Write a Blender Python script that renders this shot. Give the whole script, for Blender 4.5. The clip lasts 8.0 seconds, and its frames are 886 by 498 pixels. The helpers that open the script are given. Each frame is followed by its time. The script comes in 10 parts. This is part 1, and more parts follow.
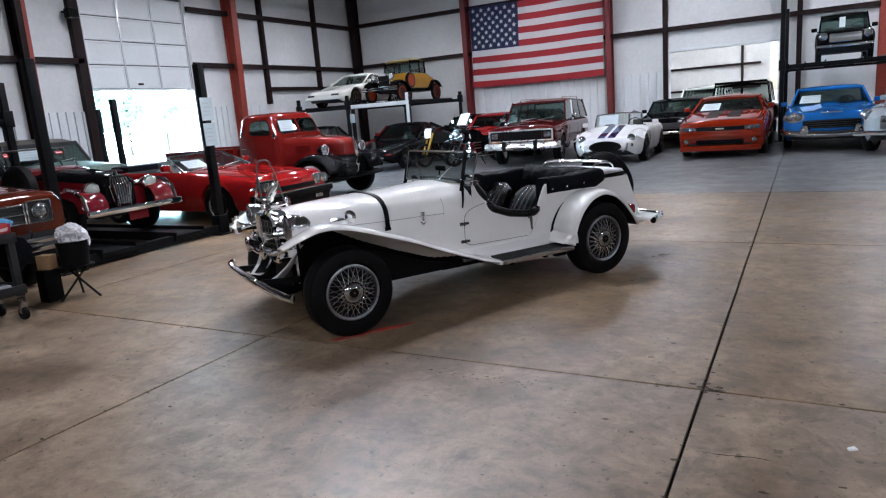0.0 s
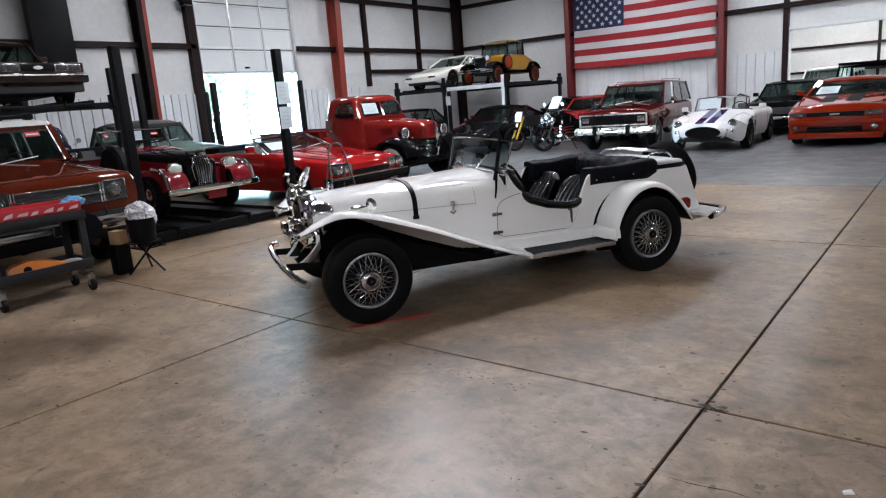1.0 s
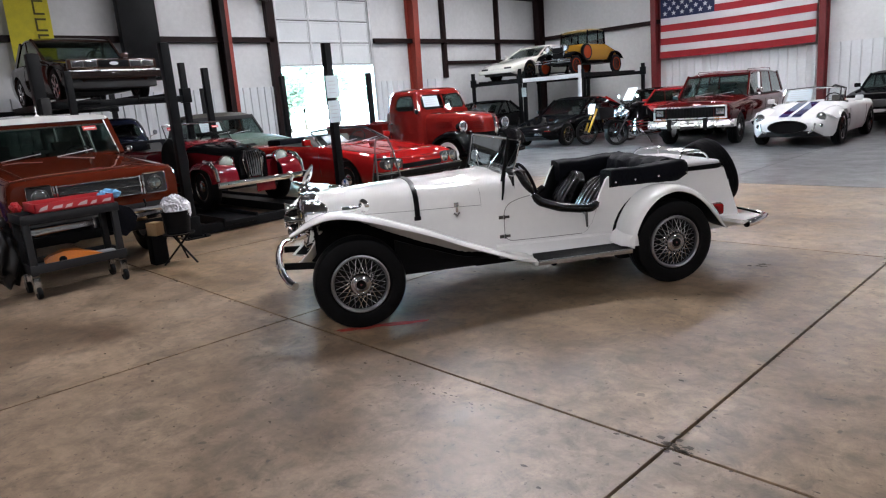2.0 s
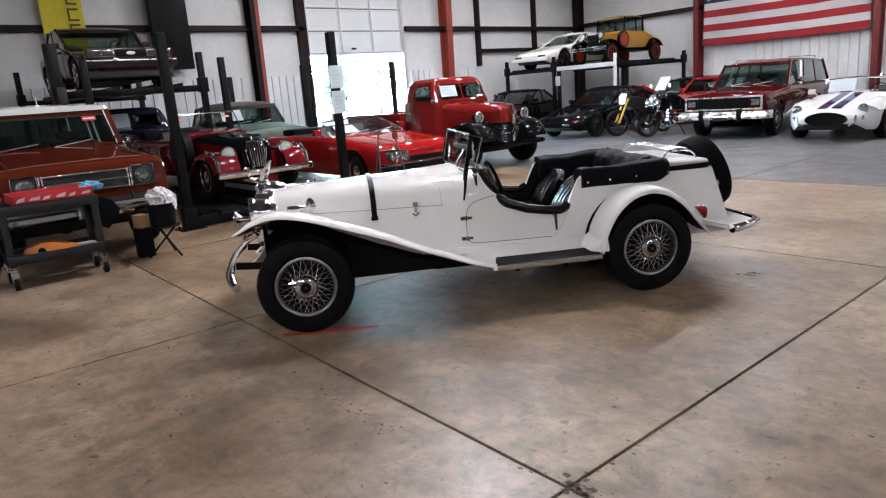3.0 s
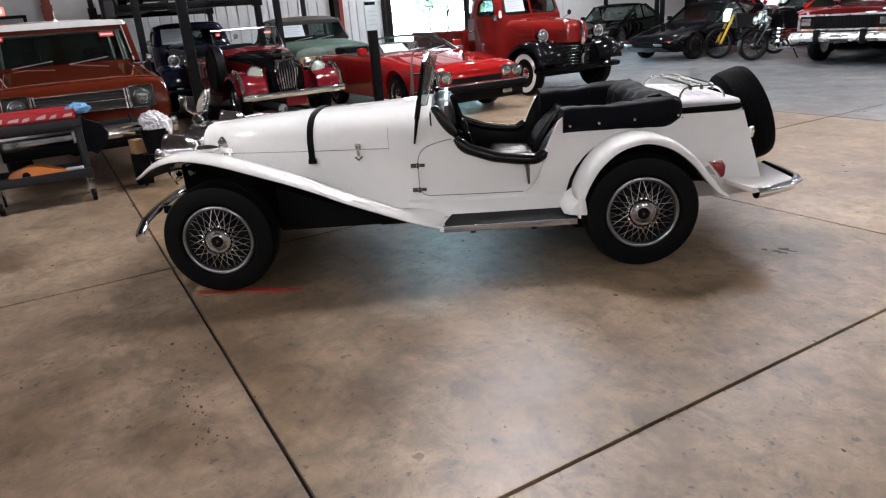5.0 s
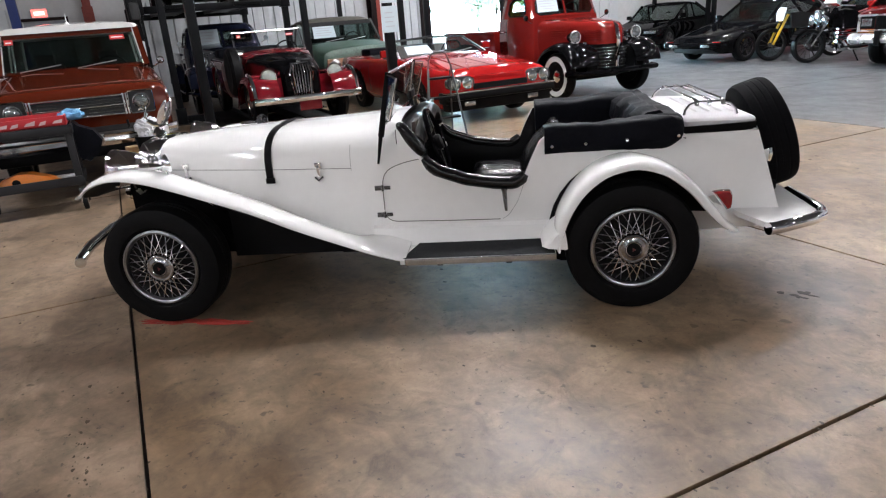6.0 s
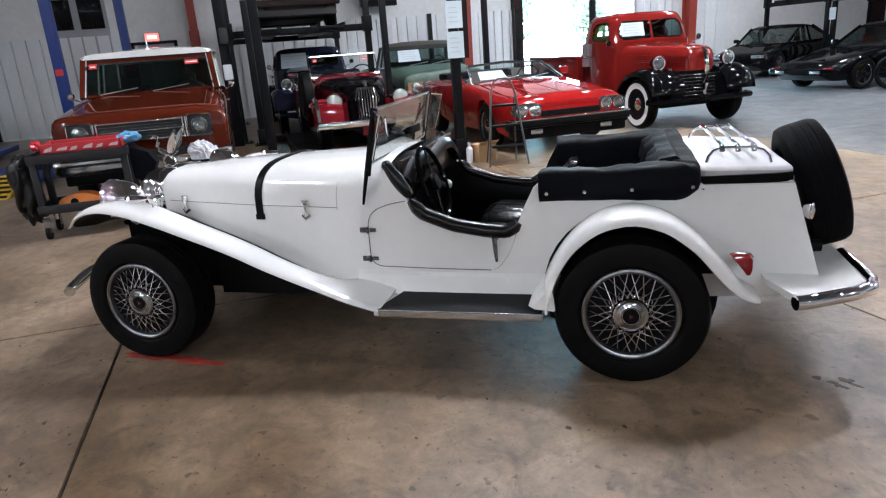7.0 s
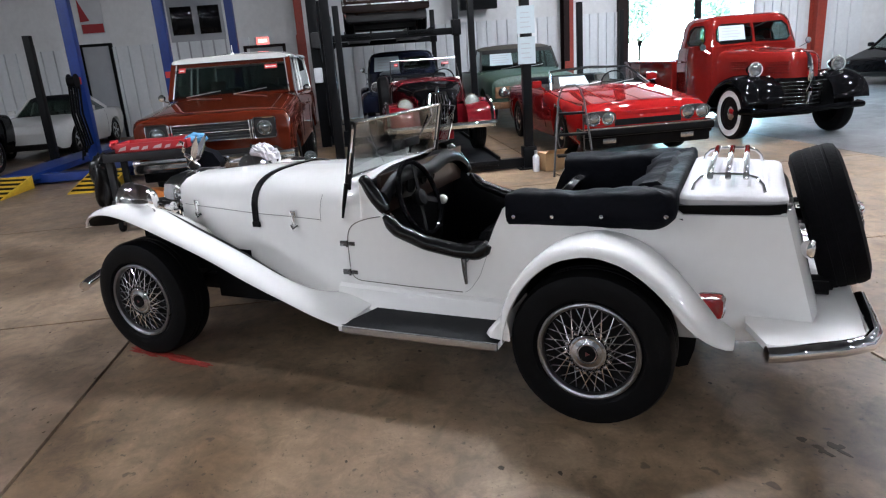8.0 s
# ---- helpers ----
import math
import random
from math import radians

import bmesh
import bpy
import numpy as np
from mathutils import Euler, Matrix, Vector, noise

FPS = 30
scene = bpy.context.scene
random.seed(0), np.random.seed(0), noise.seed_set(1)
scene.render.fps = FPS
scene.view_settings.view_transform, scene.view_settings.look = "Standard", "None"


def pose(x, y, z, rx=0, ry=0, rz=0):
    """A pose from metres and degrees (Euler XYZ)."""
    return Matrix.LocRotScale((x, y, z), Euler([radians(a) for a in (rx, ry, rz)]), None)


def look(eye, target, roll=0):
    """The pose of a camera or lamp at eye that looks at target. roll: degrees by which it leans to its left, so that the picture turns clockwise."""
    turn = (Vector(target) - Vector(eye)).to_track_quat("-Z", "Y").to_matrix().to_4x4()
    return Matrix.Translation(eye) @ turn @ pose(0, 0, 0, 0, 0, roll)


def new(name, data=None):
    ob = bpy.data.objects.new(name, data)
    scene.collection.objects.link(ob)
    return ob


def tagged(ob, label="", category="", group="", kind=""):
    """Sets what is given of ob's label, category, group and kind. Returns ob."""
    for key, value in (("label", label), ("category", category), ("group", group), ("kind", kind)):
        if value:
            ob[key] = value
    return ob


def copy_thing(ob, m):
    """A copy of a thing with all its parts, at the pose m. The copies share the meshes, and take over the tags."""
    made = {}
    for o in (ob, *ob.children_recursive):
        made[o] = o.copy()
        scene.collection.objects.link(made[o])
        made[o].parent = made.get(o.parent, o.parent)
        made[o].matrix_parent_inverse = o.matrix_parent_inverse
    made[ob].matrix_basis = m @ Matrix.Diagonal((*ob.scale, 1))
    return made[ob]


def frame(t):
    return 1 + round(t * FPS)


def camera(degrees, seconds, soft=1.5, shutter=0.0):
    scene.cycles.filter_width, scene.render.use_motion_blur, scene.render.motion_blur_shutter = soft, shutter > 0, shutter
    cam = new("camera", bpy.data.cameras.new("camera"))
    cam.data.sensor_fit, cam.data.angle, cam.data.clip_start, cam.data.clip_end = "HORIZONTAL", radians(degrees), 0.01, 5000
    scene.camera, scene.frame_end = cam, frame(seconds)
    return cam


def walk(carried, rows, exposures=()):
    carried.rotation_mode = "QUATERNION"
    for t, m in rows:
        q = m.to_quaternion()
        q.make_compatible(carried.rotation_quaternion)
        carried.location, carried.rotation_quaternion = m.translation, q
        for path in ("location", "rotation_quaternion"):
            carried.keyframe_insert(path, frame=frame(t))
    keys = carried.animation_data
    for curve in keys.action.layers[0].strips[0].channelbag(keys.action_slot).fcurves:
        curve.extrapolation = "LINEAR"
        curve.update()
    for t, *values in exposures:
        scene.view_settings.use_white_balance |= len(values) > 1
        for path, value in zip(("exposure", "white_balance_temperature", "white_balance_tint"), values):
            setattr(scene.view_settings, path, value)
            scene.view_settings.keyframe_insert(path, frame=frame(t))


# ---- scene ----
cam = camera(67.8, 8.0, 1.2)
METRES, EYE, TILT, LEAN, TURN = 5.29, 1.505, 0.0, 0.0, 29.2
ROWS = [
    (0.0, 0.0, 0.0, 0.0, -0.91, -11.67, 4.42),
    (0.5, 0.0591, 0.0064, -0.0011, 3.48, -12.14, 4.21),
    (1.0, 0.1148, 0.031, -0.0018, 8.65, -12.48, 4.29),
    (1.5, 0.1707, 0.0609, -0.005, 11.9, -12.7, 4.36),
    (2.0, 0.2281, 0.098, -0.002, 16.54, -12.69, 4.39),
    (3.5, 0.3666, 0.2339, -0.0048, 22.42, -14.44, 4.24),
    (4.0, 0.4005, 0.2874, -0.0078, 25.55, -16.23, 4.27),
    (4.5, 0.422, 0.3421, -0.0122, 28.52, -18.37, 4.08),
    (6.0, 0.4606, 0.519, -0.0143, 34.67, -19.34, 4.23),
    (6.5, 0.4824, 0.5777, -0.0116, 39.76, -18.25, 4.06),
    (7.0, 0.5062, 0.6346, -0.0129, 43.86, -16.98, 4.16),
    (7.5, 0.5334, 0.6873, -0.013, 47.12, -16.46, 4.27),
    (8.0, 0.5723, 0.7409, -0.011, 54.04, -16.18, 4.07),
]
EXPO = 1.22
walk(cam, [(t, pose(0, 0, EYE, TILT, LEAN, TURN) @ pose(METRES * x, METRES * y, METRES * z, 90 + pitch, roll, yaw)) for t, x, y, z, yaw, pitch, roll in ROWS], [(0.0, EXPO - 0.27, 6400, 13), (1.0, EXPO - 0.19, 6750, 12), (2.0, EXPO - 0.07, 6850, 14), (4.0, EXPO + 0.07, 7100, 15), (6.0, EXPO + 0.18, 6950, 13), (7.0, EXPO + 0.21, 6550, 11), (8.0, EXPO + 0.2, 6500, 11)])

# ---- world and sun ----
world = bpy.data.worlds.new("sky")
scene.world = world
world.use_nodes = True
wn = world.node_tree.nodes
sky = wn.new("ShaderNodeTexSky")
sky.sky_type = "NISHITA"
sky.sun_disc = False
sky.sun_elevation, sky.sun_rotation = radians(48), radians(144)
wn["Background"].inputs["Strength"].default_value = 0.15
world.node_tree.links.new(sky.outputs[0], wn["Background"].inputs["Color"])
sun = new("sun", bpy.data.lights.new("sun", "SUN"))
sun.data.energy, sun.data.angle, sun.data.color = 5.0, radians(0.5), (1.0, 0.95, 0.88)
sun.matrix_world = look((16, -22, 30), (0, 0, 0))

# ---- materials ----


def mat(name, base, rough=0.5, metal=0.0, vary=0.12, scale=6.0, bump=0.0, bscale=60.0, coat=0.0, spec=0.5, trans=0.0, emit=None, rvary=0.1, ior=1.5):
    """A surface with colour variation at two sizes, uneven gloss and fine relief."""
    m = bpy.data.materials.new(name)
    m.use_nodes = True
    nt = m.node_tree
    b = nt.nodes["Principled BSDF"]
    b.inputs["Metallic"].default_value = metal
    b.inputs["Coat Weight"].default_value = coat
    b.inputs["Coat Roughness"].default_value = 0.04
    b.inputs["Specular IOR Level"].default_value = spec
    b.inputs["Transmission Weight"].default_value = trans
    b.inputs["IOR"].default_value = ior
    co = nt.nodes.new("ShaderNodeTexCoord")

    def noise_tex(s, detail=4.0):
        n = nt.nodes.new("ShaderNodeTexNoise")
        n.inputs["Scale"].default_value = s
        n.inputs["Detail"].default_value = detail
        nt.links.new(co.outputs["Object"], n.inputs["Vector"])
        return n
    big, fine = noise_tex(scale), noise_tex(scale * 9)
    mix = nt.nodes.new("ShaderNodeMath")
    mix.operation = "ADD"
    nt.links.new(big.outputs["Fac"], mix.inputs[0])
    nt.links.new(fine.outputs["Fac"], mix.inputs[1])
    ramp = nt.nodes.new("ShaderNodeMapRange")
    ramp.inputs["From Min"].default_value, ramp.inputs["From Max"].default_value = 0.6, 1.4
    ramp.inputs["To Min"].default_value, ramp.inputs["To Max"].default_value = 1 - vary, 1 + vary
    nt.links.new(mix.outputs[0], ramp.inputs["Value"])
    mul = nt.nodes.new("ShaderNodeVectorMath")
    mul.operation = "SCALE"
    mul.inputs[0].default_value = base
    nt.links.new(ramp.outputs[0], mul.inputs["Scale"])
    nt.links.new(mul.outputs[0], b.inputs["Base Color"])
    rr = nt.nodes.new("ShaderNodeMapRange")
    rr.inputs["From Min"].default_value, rr.inputs["From Max"].default_value = 0.3, 0.7
    rr.inputs["To Min"].default_value, rr.inputs["To Max"].default_value = max(0.0, rough - rvary * rough), min(1.0, rough + rvary * rough)
    nt.links.new(big.outputs["Fac"], rr.inputs["Value"])
    nt.links.new(rr.outputs[0], b.inputs["Roughness"])
    if bump:
        bn = nt.nodes.new("ShaderNodeBump")
        bn.inputs["Strength"].default_value, bn.inputs["Distance"].default_value = bump, 0.004
        nt.links.new(noise_tex(bscale).outputs["Fac"], bn.inputs["Height"])
        nt.links.new(bn.outputs[0], b.inputs["Normal"])
    if emit:
        b.inputs["Emission Color"].default_value, b.inputs["Emission Strength"].default_value = (*emit[:3], 1), emit[3]
    return m


def paint(name, rgb, rough=0.28, vary=0.05):
    m = mat(name, rgb, 0.5, vary=vary, scale=2.5, coat=1.0, spec=0.0)
    m.node_tree.nodes["Principled BSDF"].inputs["Coat IOR"].default_value = 1.45
    return m


WHITE = paint("white_gelcoat", (0.81, 0.80, 0.785), 0.3, 0.025)
CHROME = mat("chrome", (0.88, 0.88, 0.89), 0.03, 1.0, vary=0.05)
HUB_METAL = mat("hub_plating", (0.42, 0.42, 0.43), 0.12, 1.0, vary=0.3, scale=25, bump=0.4, bscale=60)
WIRE_RIM = mat("worn_rim_plating", (0.24, 0.24, 0.25), 0.3, 1.0, vary=0.25, scale=20)
HINGE_METAL = mat("tarnished_hinge_plating", (0.16, 0.16, 0.165), 0.25, 0.9, vary=0.3, scale=40)
DULL_CHROME = mat("dull_chrome", (0.46, 0.46, 0.47), 0.16, 1.0, vary=0.12)
SPARE_RUBBER = mat("spare_tyre_rubber", (0.0042, 0.0042, 0.005), 0.75, vary=0.3, bump=0.4, bscale=60, spec=0.05)
RUBBER = mat("tyre_rubber", (0.0045, 0.0045, 0.005), 0.55, vary=0.25, bump=0.25, bscale=90, spec=0.09)
VINYL = mat("black_vinyl", (0.003, 0.003, 0.0035), 0.36, vary=0.2, bump=0.15, bscale=120, spec=0.09)
LEATHER = mat("glossy_black_leather", (0.003, 0.003, 0.0034), 0.24, vary=0.25, bump=0.12, bscale=70, spec=0.3)
SMOKED = mat("smoked_lamp_glass", (0.09, 0.09, 0.095), 0.1, 0.5, vary=0.3, scale=30, coat=0.6)
FABRIC = mat("navy_black_canvas", (0.0035, 0.004, 0.0065), 0.7, vary=0.3, scale=5, bump=0.8, bscale=30, spec=0.08)
BLACK = mat("matt_black", (0.004, 0.004, 0.0045), 0.6, vary=0.2, spec=0.1)
GLOSS_BLACK = paint("gloss_black_paint", (0.003, 0.003, 0.0035), 0.22)
GLOSS_BLACK.node_tree.nodes["Principled BSDF"].inputs["Coat Weight"].default_value = 0.3
BRIGHT = mat("bright_trim", (0.80, 0.80, 0.81), 0.28, 0.85, vary=0.06)
MAT_RUBBER = mat("ribbed_mat", (0.010, 0.011, 0.013), 0.7, vary=0.25, bump=0.5, bscale=160, spec=0.15)
GLASS = mat("clear_glass", (0.92, 0.96, 0.95), 0.0, vary=0.0, trans=1.0, rvary=0.0, ior=1.45)
CAR_GLASS = mat("car_glass", (0.40, 0.48, 0.46), 0.01, vary=0.0, trans=1.0, rvary=0.0, ior=1.45)
DARK_GLASS = mat("dark_tinted_glass", (0.22, 0.28, 0.26), 0.01, vary=0.0, trans=1.0, rvary=0.0, ior=1.45)
TINT = mat("tinted_glass", (0.46, 0.50, 0.49), 0.02, vary=0.0, trans=1.0, rvary=0.0, ior=1.45)
CLEAR_LENS = mat("clear_lamp_lens", (0.46, 0.51, 0.48), 0.12, 0.45, vary=0.35, scale=30, bump=0.8, bscale=45, coat=0.8)
LENS = mat("lamp_lens", (0.40, 0.42, 0.43), 0.08, 0.85, vary=0.3, scale=30, bump=1.0, bscale=45, coat=0.8)
RED_LENS = mat("red_lens", (0.22, 0.005, 0.006), 0.12, vary=0.15, coat=0.6)
BADGE = mat("dark_red_badge", (0.09, 0.012, 0.012), 0.3, vary=0.2)
AMBER = mat("amber_lens", (0.75, 0.25, 0.03), 0.2, vary=0.1, coat=0.5)
WOOD = mat("walnut_dash", (0.016, 0.006, 0.003), 0.35, vary=0.35, scale=9, coat=0.4)
PAPER = mat("white_paper", (0.78, 0.79, 0.80), 0.7, vary=0.04)
SHEET = mat("pale_printed_sheet", (0.47, 0.55, 0.59), 0.6, vary=0.06)
INK = mat("grey_print", (0.40, 0.41, 0.44), 0.8, vary=0.1)
IVORY = mat("ivory_knob", (0.80, 0.78, 0.70), 0.25, vary=0.03)
STEEL = mat("galvanised_steel", (0.55, 0.56, 0.57), 0.38, 0.9, vary=0.15)
LIFT_BLACK = mat("black_lift_steel", (0.005, 0.0055, 0.0065), 0.42, vary=0.35, scale=3, bump=0.1, spec=0.13)
BLUE_STEEL = mat("blue_lift_steel", (0.004, 0.028, 0.17), 0.42, vary=0.2, scale=3)
YELLOW = mat("yellow_paint", (0.62, 0.40, 0.03), 0.45, vary=0.25, scale=4)


def concrete(name, a, b, gloss, tone=1.0):
    """Trowelled concrete with cloudy stains, pits and scuffs, varied slab by slab."""
    m = bpy.data.materials.new(name)
    m.use_nodes = True
    nt = m.node_tree
    n, l = nt.nodes, nt.links
    bs = n["Principled BSDF"]
    geo = n.new("ShaderNodeNewGeometry")
    info = n.new("ShaderNodeObjectInfo")

    def tex(scale, detail=6.0, rough=0.6, dist=0.0):
        t = n.new("ShaderNodeTexNoise")
        t.inputs["Scale"].default_value, t.inputs["Detail"].default_value = scale, detail
        t.inputs["Roughness"].default_value, t.inputs["Distortion"].default_value = rough, dist
        l.new(geo.outputs["Position"], t.inputs["Vector"])
        return t.outputs["Fac"]

    def rng(v, f0, f1, t0, t1):
        r = n.new("ShaderNodeMapRange")
        r.inputs["From Min"].default_value, r.inputs["From Max"].default_value = f0, f1
        r.inputs["To Min"].default_value, r.inputs["To Max"].default_value = t0, t1
        l.new(v, r.inputs["Value"])
        return r.outputs[0]

    def math_op(op, p, q):
        x = n.new("ShaderNodeMath")
        x.operation = op
        for k, v in enumerate((p, q)):
            if isinstance(v, (int, float)):
                x.inputs[k].default_value = v
            else:
                l.new(v, x.inputs[k])
        return x.outputs[0]
    cloud = tex(0.55, 5, 0.6, 0.6)
    blot = tex(2.2, 5, 0.6, 0.4)
    grain = tex(55, 3)
    mixc = n.new("ShaderNodeMix")
    mixc.data_type = "RGBA"
    mixc.inputs["A"].default_value, mixc.inputs["B"].default_value = (*a, 1), (*b, 1)
    l.new(rng(math_op("ADD", math_op("MULTIPLY", cloud, 0.6), math_op("MULTIPLY", blot, 0.4)), 0.39, 0.62, 0, 1), mixc.inputs["Factor"])
    scale_f = math_op("MULTIPLY", rng(grain, 0.3, 0.7, 0.93, 1.07), rng(info.outputs["Random"], 0, 1, 0.93, 1.06))
    stain = rng(tex(0.9, 4, 0.55, 0.8), 0.5, 0.8, 1.0, 0.6)
    pits = rng(tex(26, 3, 0.6), 0.64, 0.68, 1.0, 0.5)
    spots = math_op("MULTIPLY", math_op("MULTIPLY", pits, rng(tex(11, 2, 0.5), 0.695, 0.725, 1.0, 0.5)), rng(tex(3.6, 9, 0.75, 1.2), 0.52, 0.68, 1.0, 0.56))
    stretch = n.new("ShaderNodeMapping")
    stretch.inputs["Scale"].default_value, stretch.inputs["Rotation"].default_value = (1.0, 5.0, 1.0), (0, 0, 0.5)
    l.new(geo.outputs["Position"], stretch.inputs["Vector"])
    trowel = n.new("ShaderNodeTexNoise")
    trowel.inputs["Scale"].default_value, trowel.inputs["Detail"].default_value, trowel.inputs["Distortion"].default_value = 1.6, 7, 1.5
    l.new(stretch.outputs[0], trowel.inputs["Vector"])
    scale_f = math_op("MULTIPLY", scale_f, rng(trowel.outputs["Fac"], 0.35, 0.68, 1.06, 0.92))
    scale_f = math_op("MULTIPLY", scale_f, rng(tex(7.5, 7, 0.72, 0.6), 0.42, 0.62, 1.15, 0.80))
    scale_f = math_op("MULTIPLY", scale_f, rng(tex(2.9, 8, 0.7, 0.9), 0.44, 0.58, 1.13, 0.88))
    scale_f = math_op("MULTIPLY", math_op("MULTIPLY", scale_f, stain), math_op("MULTIPLY", spots, tone))
    mul = n.new("ShaderNodeVectorMath")
    mul.operation = "SCALE"
    l.new(mixc.outputs["Result"], mul.inputs[0])
    l.new(scale_f, mul.inputs["Scale"])
    l.new(mul.outputs[0], bs.inputs["Base Color"])
    l.new(math_op("ADD", rng(blot, 0.3, 0.7, gloss - 0.06, gloss + 0.1), rng(grain, 0.3, 0.7, 0, 0.06)), bs.inputs["Roughness"])
    bp = n.new("ShaderNodeBump")
    bp.inputs["Strength"].default_value, bp.inputs["Distance"].default_value = 0.12, 0.003
    l.new(tex(28, 5), bp.inputs["Height"])
    l.new(bp.outputs[0], bs.inputs["Normal"])
    return m


SLAB = concrete("tan_concrete", (0.112, 0.068, 0.037), (0.292, 0.205, 0.131), 0.36)
SLAB_MAUVE = concrete("mauve_tan_concrete", (0.118, 0.078, 0.050), (0.292, 0.212, 0.150), 0.36)
SLAB_GREY = concrete("grey_coated_concrete", (0.078, 0.079, 0.083), (0.112, 0.113, 0.117), 0.32)
JOINT = mat("dark_joint", (0.014, 0.012, 0.011), 0.9, vary=0.3)
PANEL = mat("white_ribbed_metal", (0.66, 0.68, 0.70), 0.4, vary=0.07, scale=1.2)
LINER = mat("white_vinyl_insulation", (0.66, 0.665, 0.67), 0.33, vary=0.09, scale=0.9, bump=0.9, bscale=2.2)
REDSTEEL = mat("red_oxide_steel", (0.27, 0.036, 0.022), 0.5, vary=0.25, scale=2, bump=0.1)
# Framing steel with the shade on its flanges put into the near-black colour.
DARKSTEEL = mat("shade_darkened_steel", (0.012, 0.004, 0.004), 0.55, vary=0.3, scale=2, spec=0.2)

# ---- mesh helpers ----


def part(name, bm, material, parent, label="", smooth=35, kind=""):
    """Links a bmesh as one mesh object under a thing or part."""
    me = bpy.data.meshes.new(name)
    bmesh.ops.recalc_face_normals(bm, faces=bm.faces[:])
    bm.to_mesh(me)
    bm.free()
    for mt in (material if isinstance(material, (list, tuple)) else [material]):
        me.materials.append(mt)
    if smooth:
        me.polygons.foreach_set("use_smooth", [True] * len(me.polygons))
        me.set_sharp_from_angle(angle=radians(smooth))
    ob = new(name, me)
    ob.parent = parent
    if "glass" in me.materials[0].name:
        ob.visible_shadow = False
    return tagged(ob, label, kind=kind)


def share(name, me, parent, m):
    """Another object on a mesh that is already there."""
    ob = new(name, me)
    ob.parent = parent
    ob.matrix_basis = m
    return ob


def thing(name, m, label, category, group="", kind=""):
    ob = new(name)
    ob.empty_display_size = 0.2
    ob.matrix_basis = m
    return tagged(ob, label, category, group, kind)


def B():
    return bmesh.new()


def box(bm, c, s, bevel=0.0, m=None, seg=2):
    """A box of centre c and size s, with rounded edges."""
    made = bmesh.ops.create_cube(bm, size=1.0, matrix=(m or Matrix()) @ Matrix.Translation(c) @ Matrix.Diagonal((*s, 1)))
    if bevel:
        edges = list({e for v in made["verts"] for e in v.link_edges})
        bmesh.ops.bevel(bm, geom=edges, offset=bevel, segments=seg, affect="EDGES", profile=0.6)
    return bm


def span(bm, lo, hi, bevel=0.0):
    return box(bm, [(p + q) / 2 for p, q in zip(lo, hi)], [abs(q - p) for p, q in zip(lo, hi)], bevel)


def loft(bm, rings, closed=True, caps=True, mi=None):
    """Skins rings of equal length; mi(i, j) gives a face's material."""
    rows = [[bm.verts.new(p) for p in r] for r in rings]
    n = len(rows[0])
    for i in range(len(rows) - 1):
        for j in range(n if closed else n - 1):
            k = (j + 1) % n
            try:
                f = bm.faces.new((rows[i][j], rows[i][k], rows[i + 1][k], rows[i + 1][j]))
                if mi:
                    f.material_index = mi(i, j)
            except ValueError:
                pass
    if caps and closed:
        for r in (rows[0], rows[-1]):
            try:
                bm.faces.new(r)
            except ValueError:
                pass
    return bm


def thicken(bm, t):
    """Gives an open skin a thickness."""
    bmesh.ops.recalc_face_normals(bm, faces=bm.faces[:])
    bm.normal_update()
    bmesh.ops.solidify(bm, geom=bm.faces[:], thickness=t)


def tube(bm, pts, r, seg=8, closed=False, caps=True):
    """A round bar along points."""
    pts = [Vector(p) for p in pts]
    rings = []
    up = Vector((0, 0, 1))
    for i, p in enumerate(pts):
        a = pts[i - 1] if (i or closed) else p
        b = pts[(i + 1) % len(pts)] if (i < len(pts) - 1 or closed) else p
        d = (b - a).normalized()
        u = d.cross(up)
        if u.length < 0.05:
            u = d.cross(Vector((1, 0, 0)))
        u.normalize()
        v = d.cross(u)
        rr = r[i] if isinstance(r, (list, tuple)) else r
        rings.append([p + rr * (math.cos(t) * u + math.sin(t) * v) for t in [2 * math.pi * k / seg for k in range(seg)]])
    if closed:
        rings.append(rings[0])
        loft(bm, rings, True, False)
        bmesh.ops.remove_doubles(bm, verts=bm.verts[:], dist=1e-5)
        return bm
    return loft(bm, rings, True, caps)


def lathe(bm, prof, m=None, seg=24, caps=True):
    """Turns (radius, along) points about the local x axis."""
    m = m or Matrix()
    rings = []
    for r, a in prof:
        rings.append([m @ Vector((a, r * math.cos(t), r * math.sin(t))) for t in [2 * math.pi * k / seg for k in range(seg)]])
    return loft(bm, rings, True, caps)


def sheet(bm, pts, thick=0.006):
    """A flat pane of a given thickness over a polygon."""
    pts = [Vector(p) for p in pts]
    nrm = (pts[1] - pts[0]).cross(pts[2] - pts[0]).normalized() * thick / 2
    return loft(bm, [[p - nrm for p in pts], [p + nrm for p in pts]])


def bar(bm, p, q, w, d, side=(0, 1, 0)):
    """A rectangular bar from p to q, w wide along side and d deep."""
    p, q = Vector(p), Vector(q)
    z = (q - p).normalized()
    s = Vector(side)
    s = (s - z * s.dot(z)).normalized()
    t = z.cross(s)
    return loft(bm, [[o + a * s * w / 2 + b * t * d / 2 for a, b in ((-1, -1), (1, -1), (1, 1), (-1, 1))] for o in (p, q)])


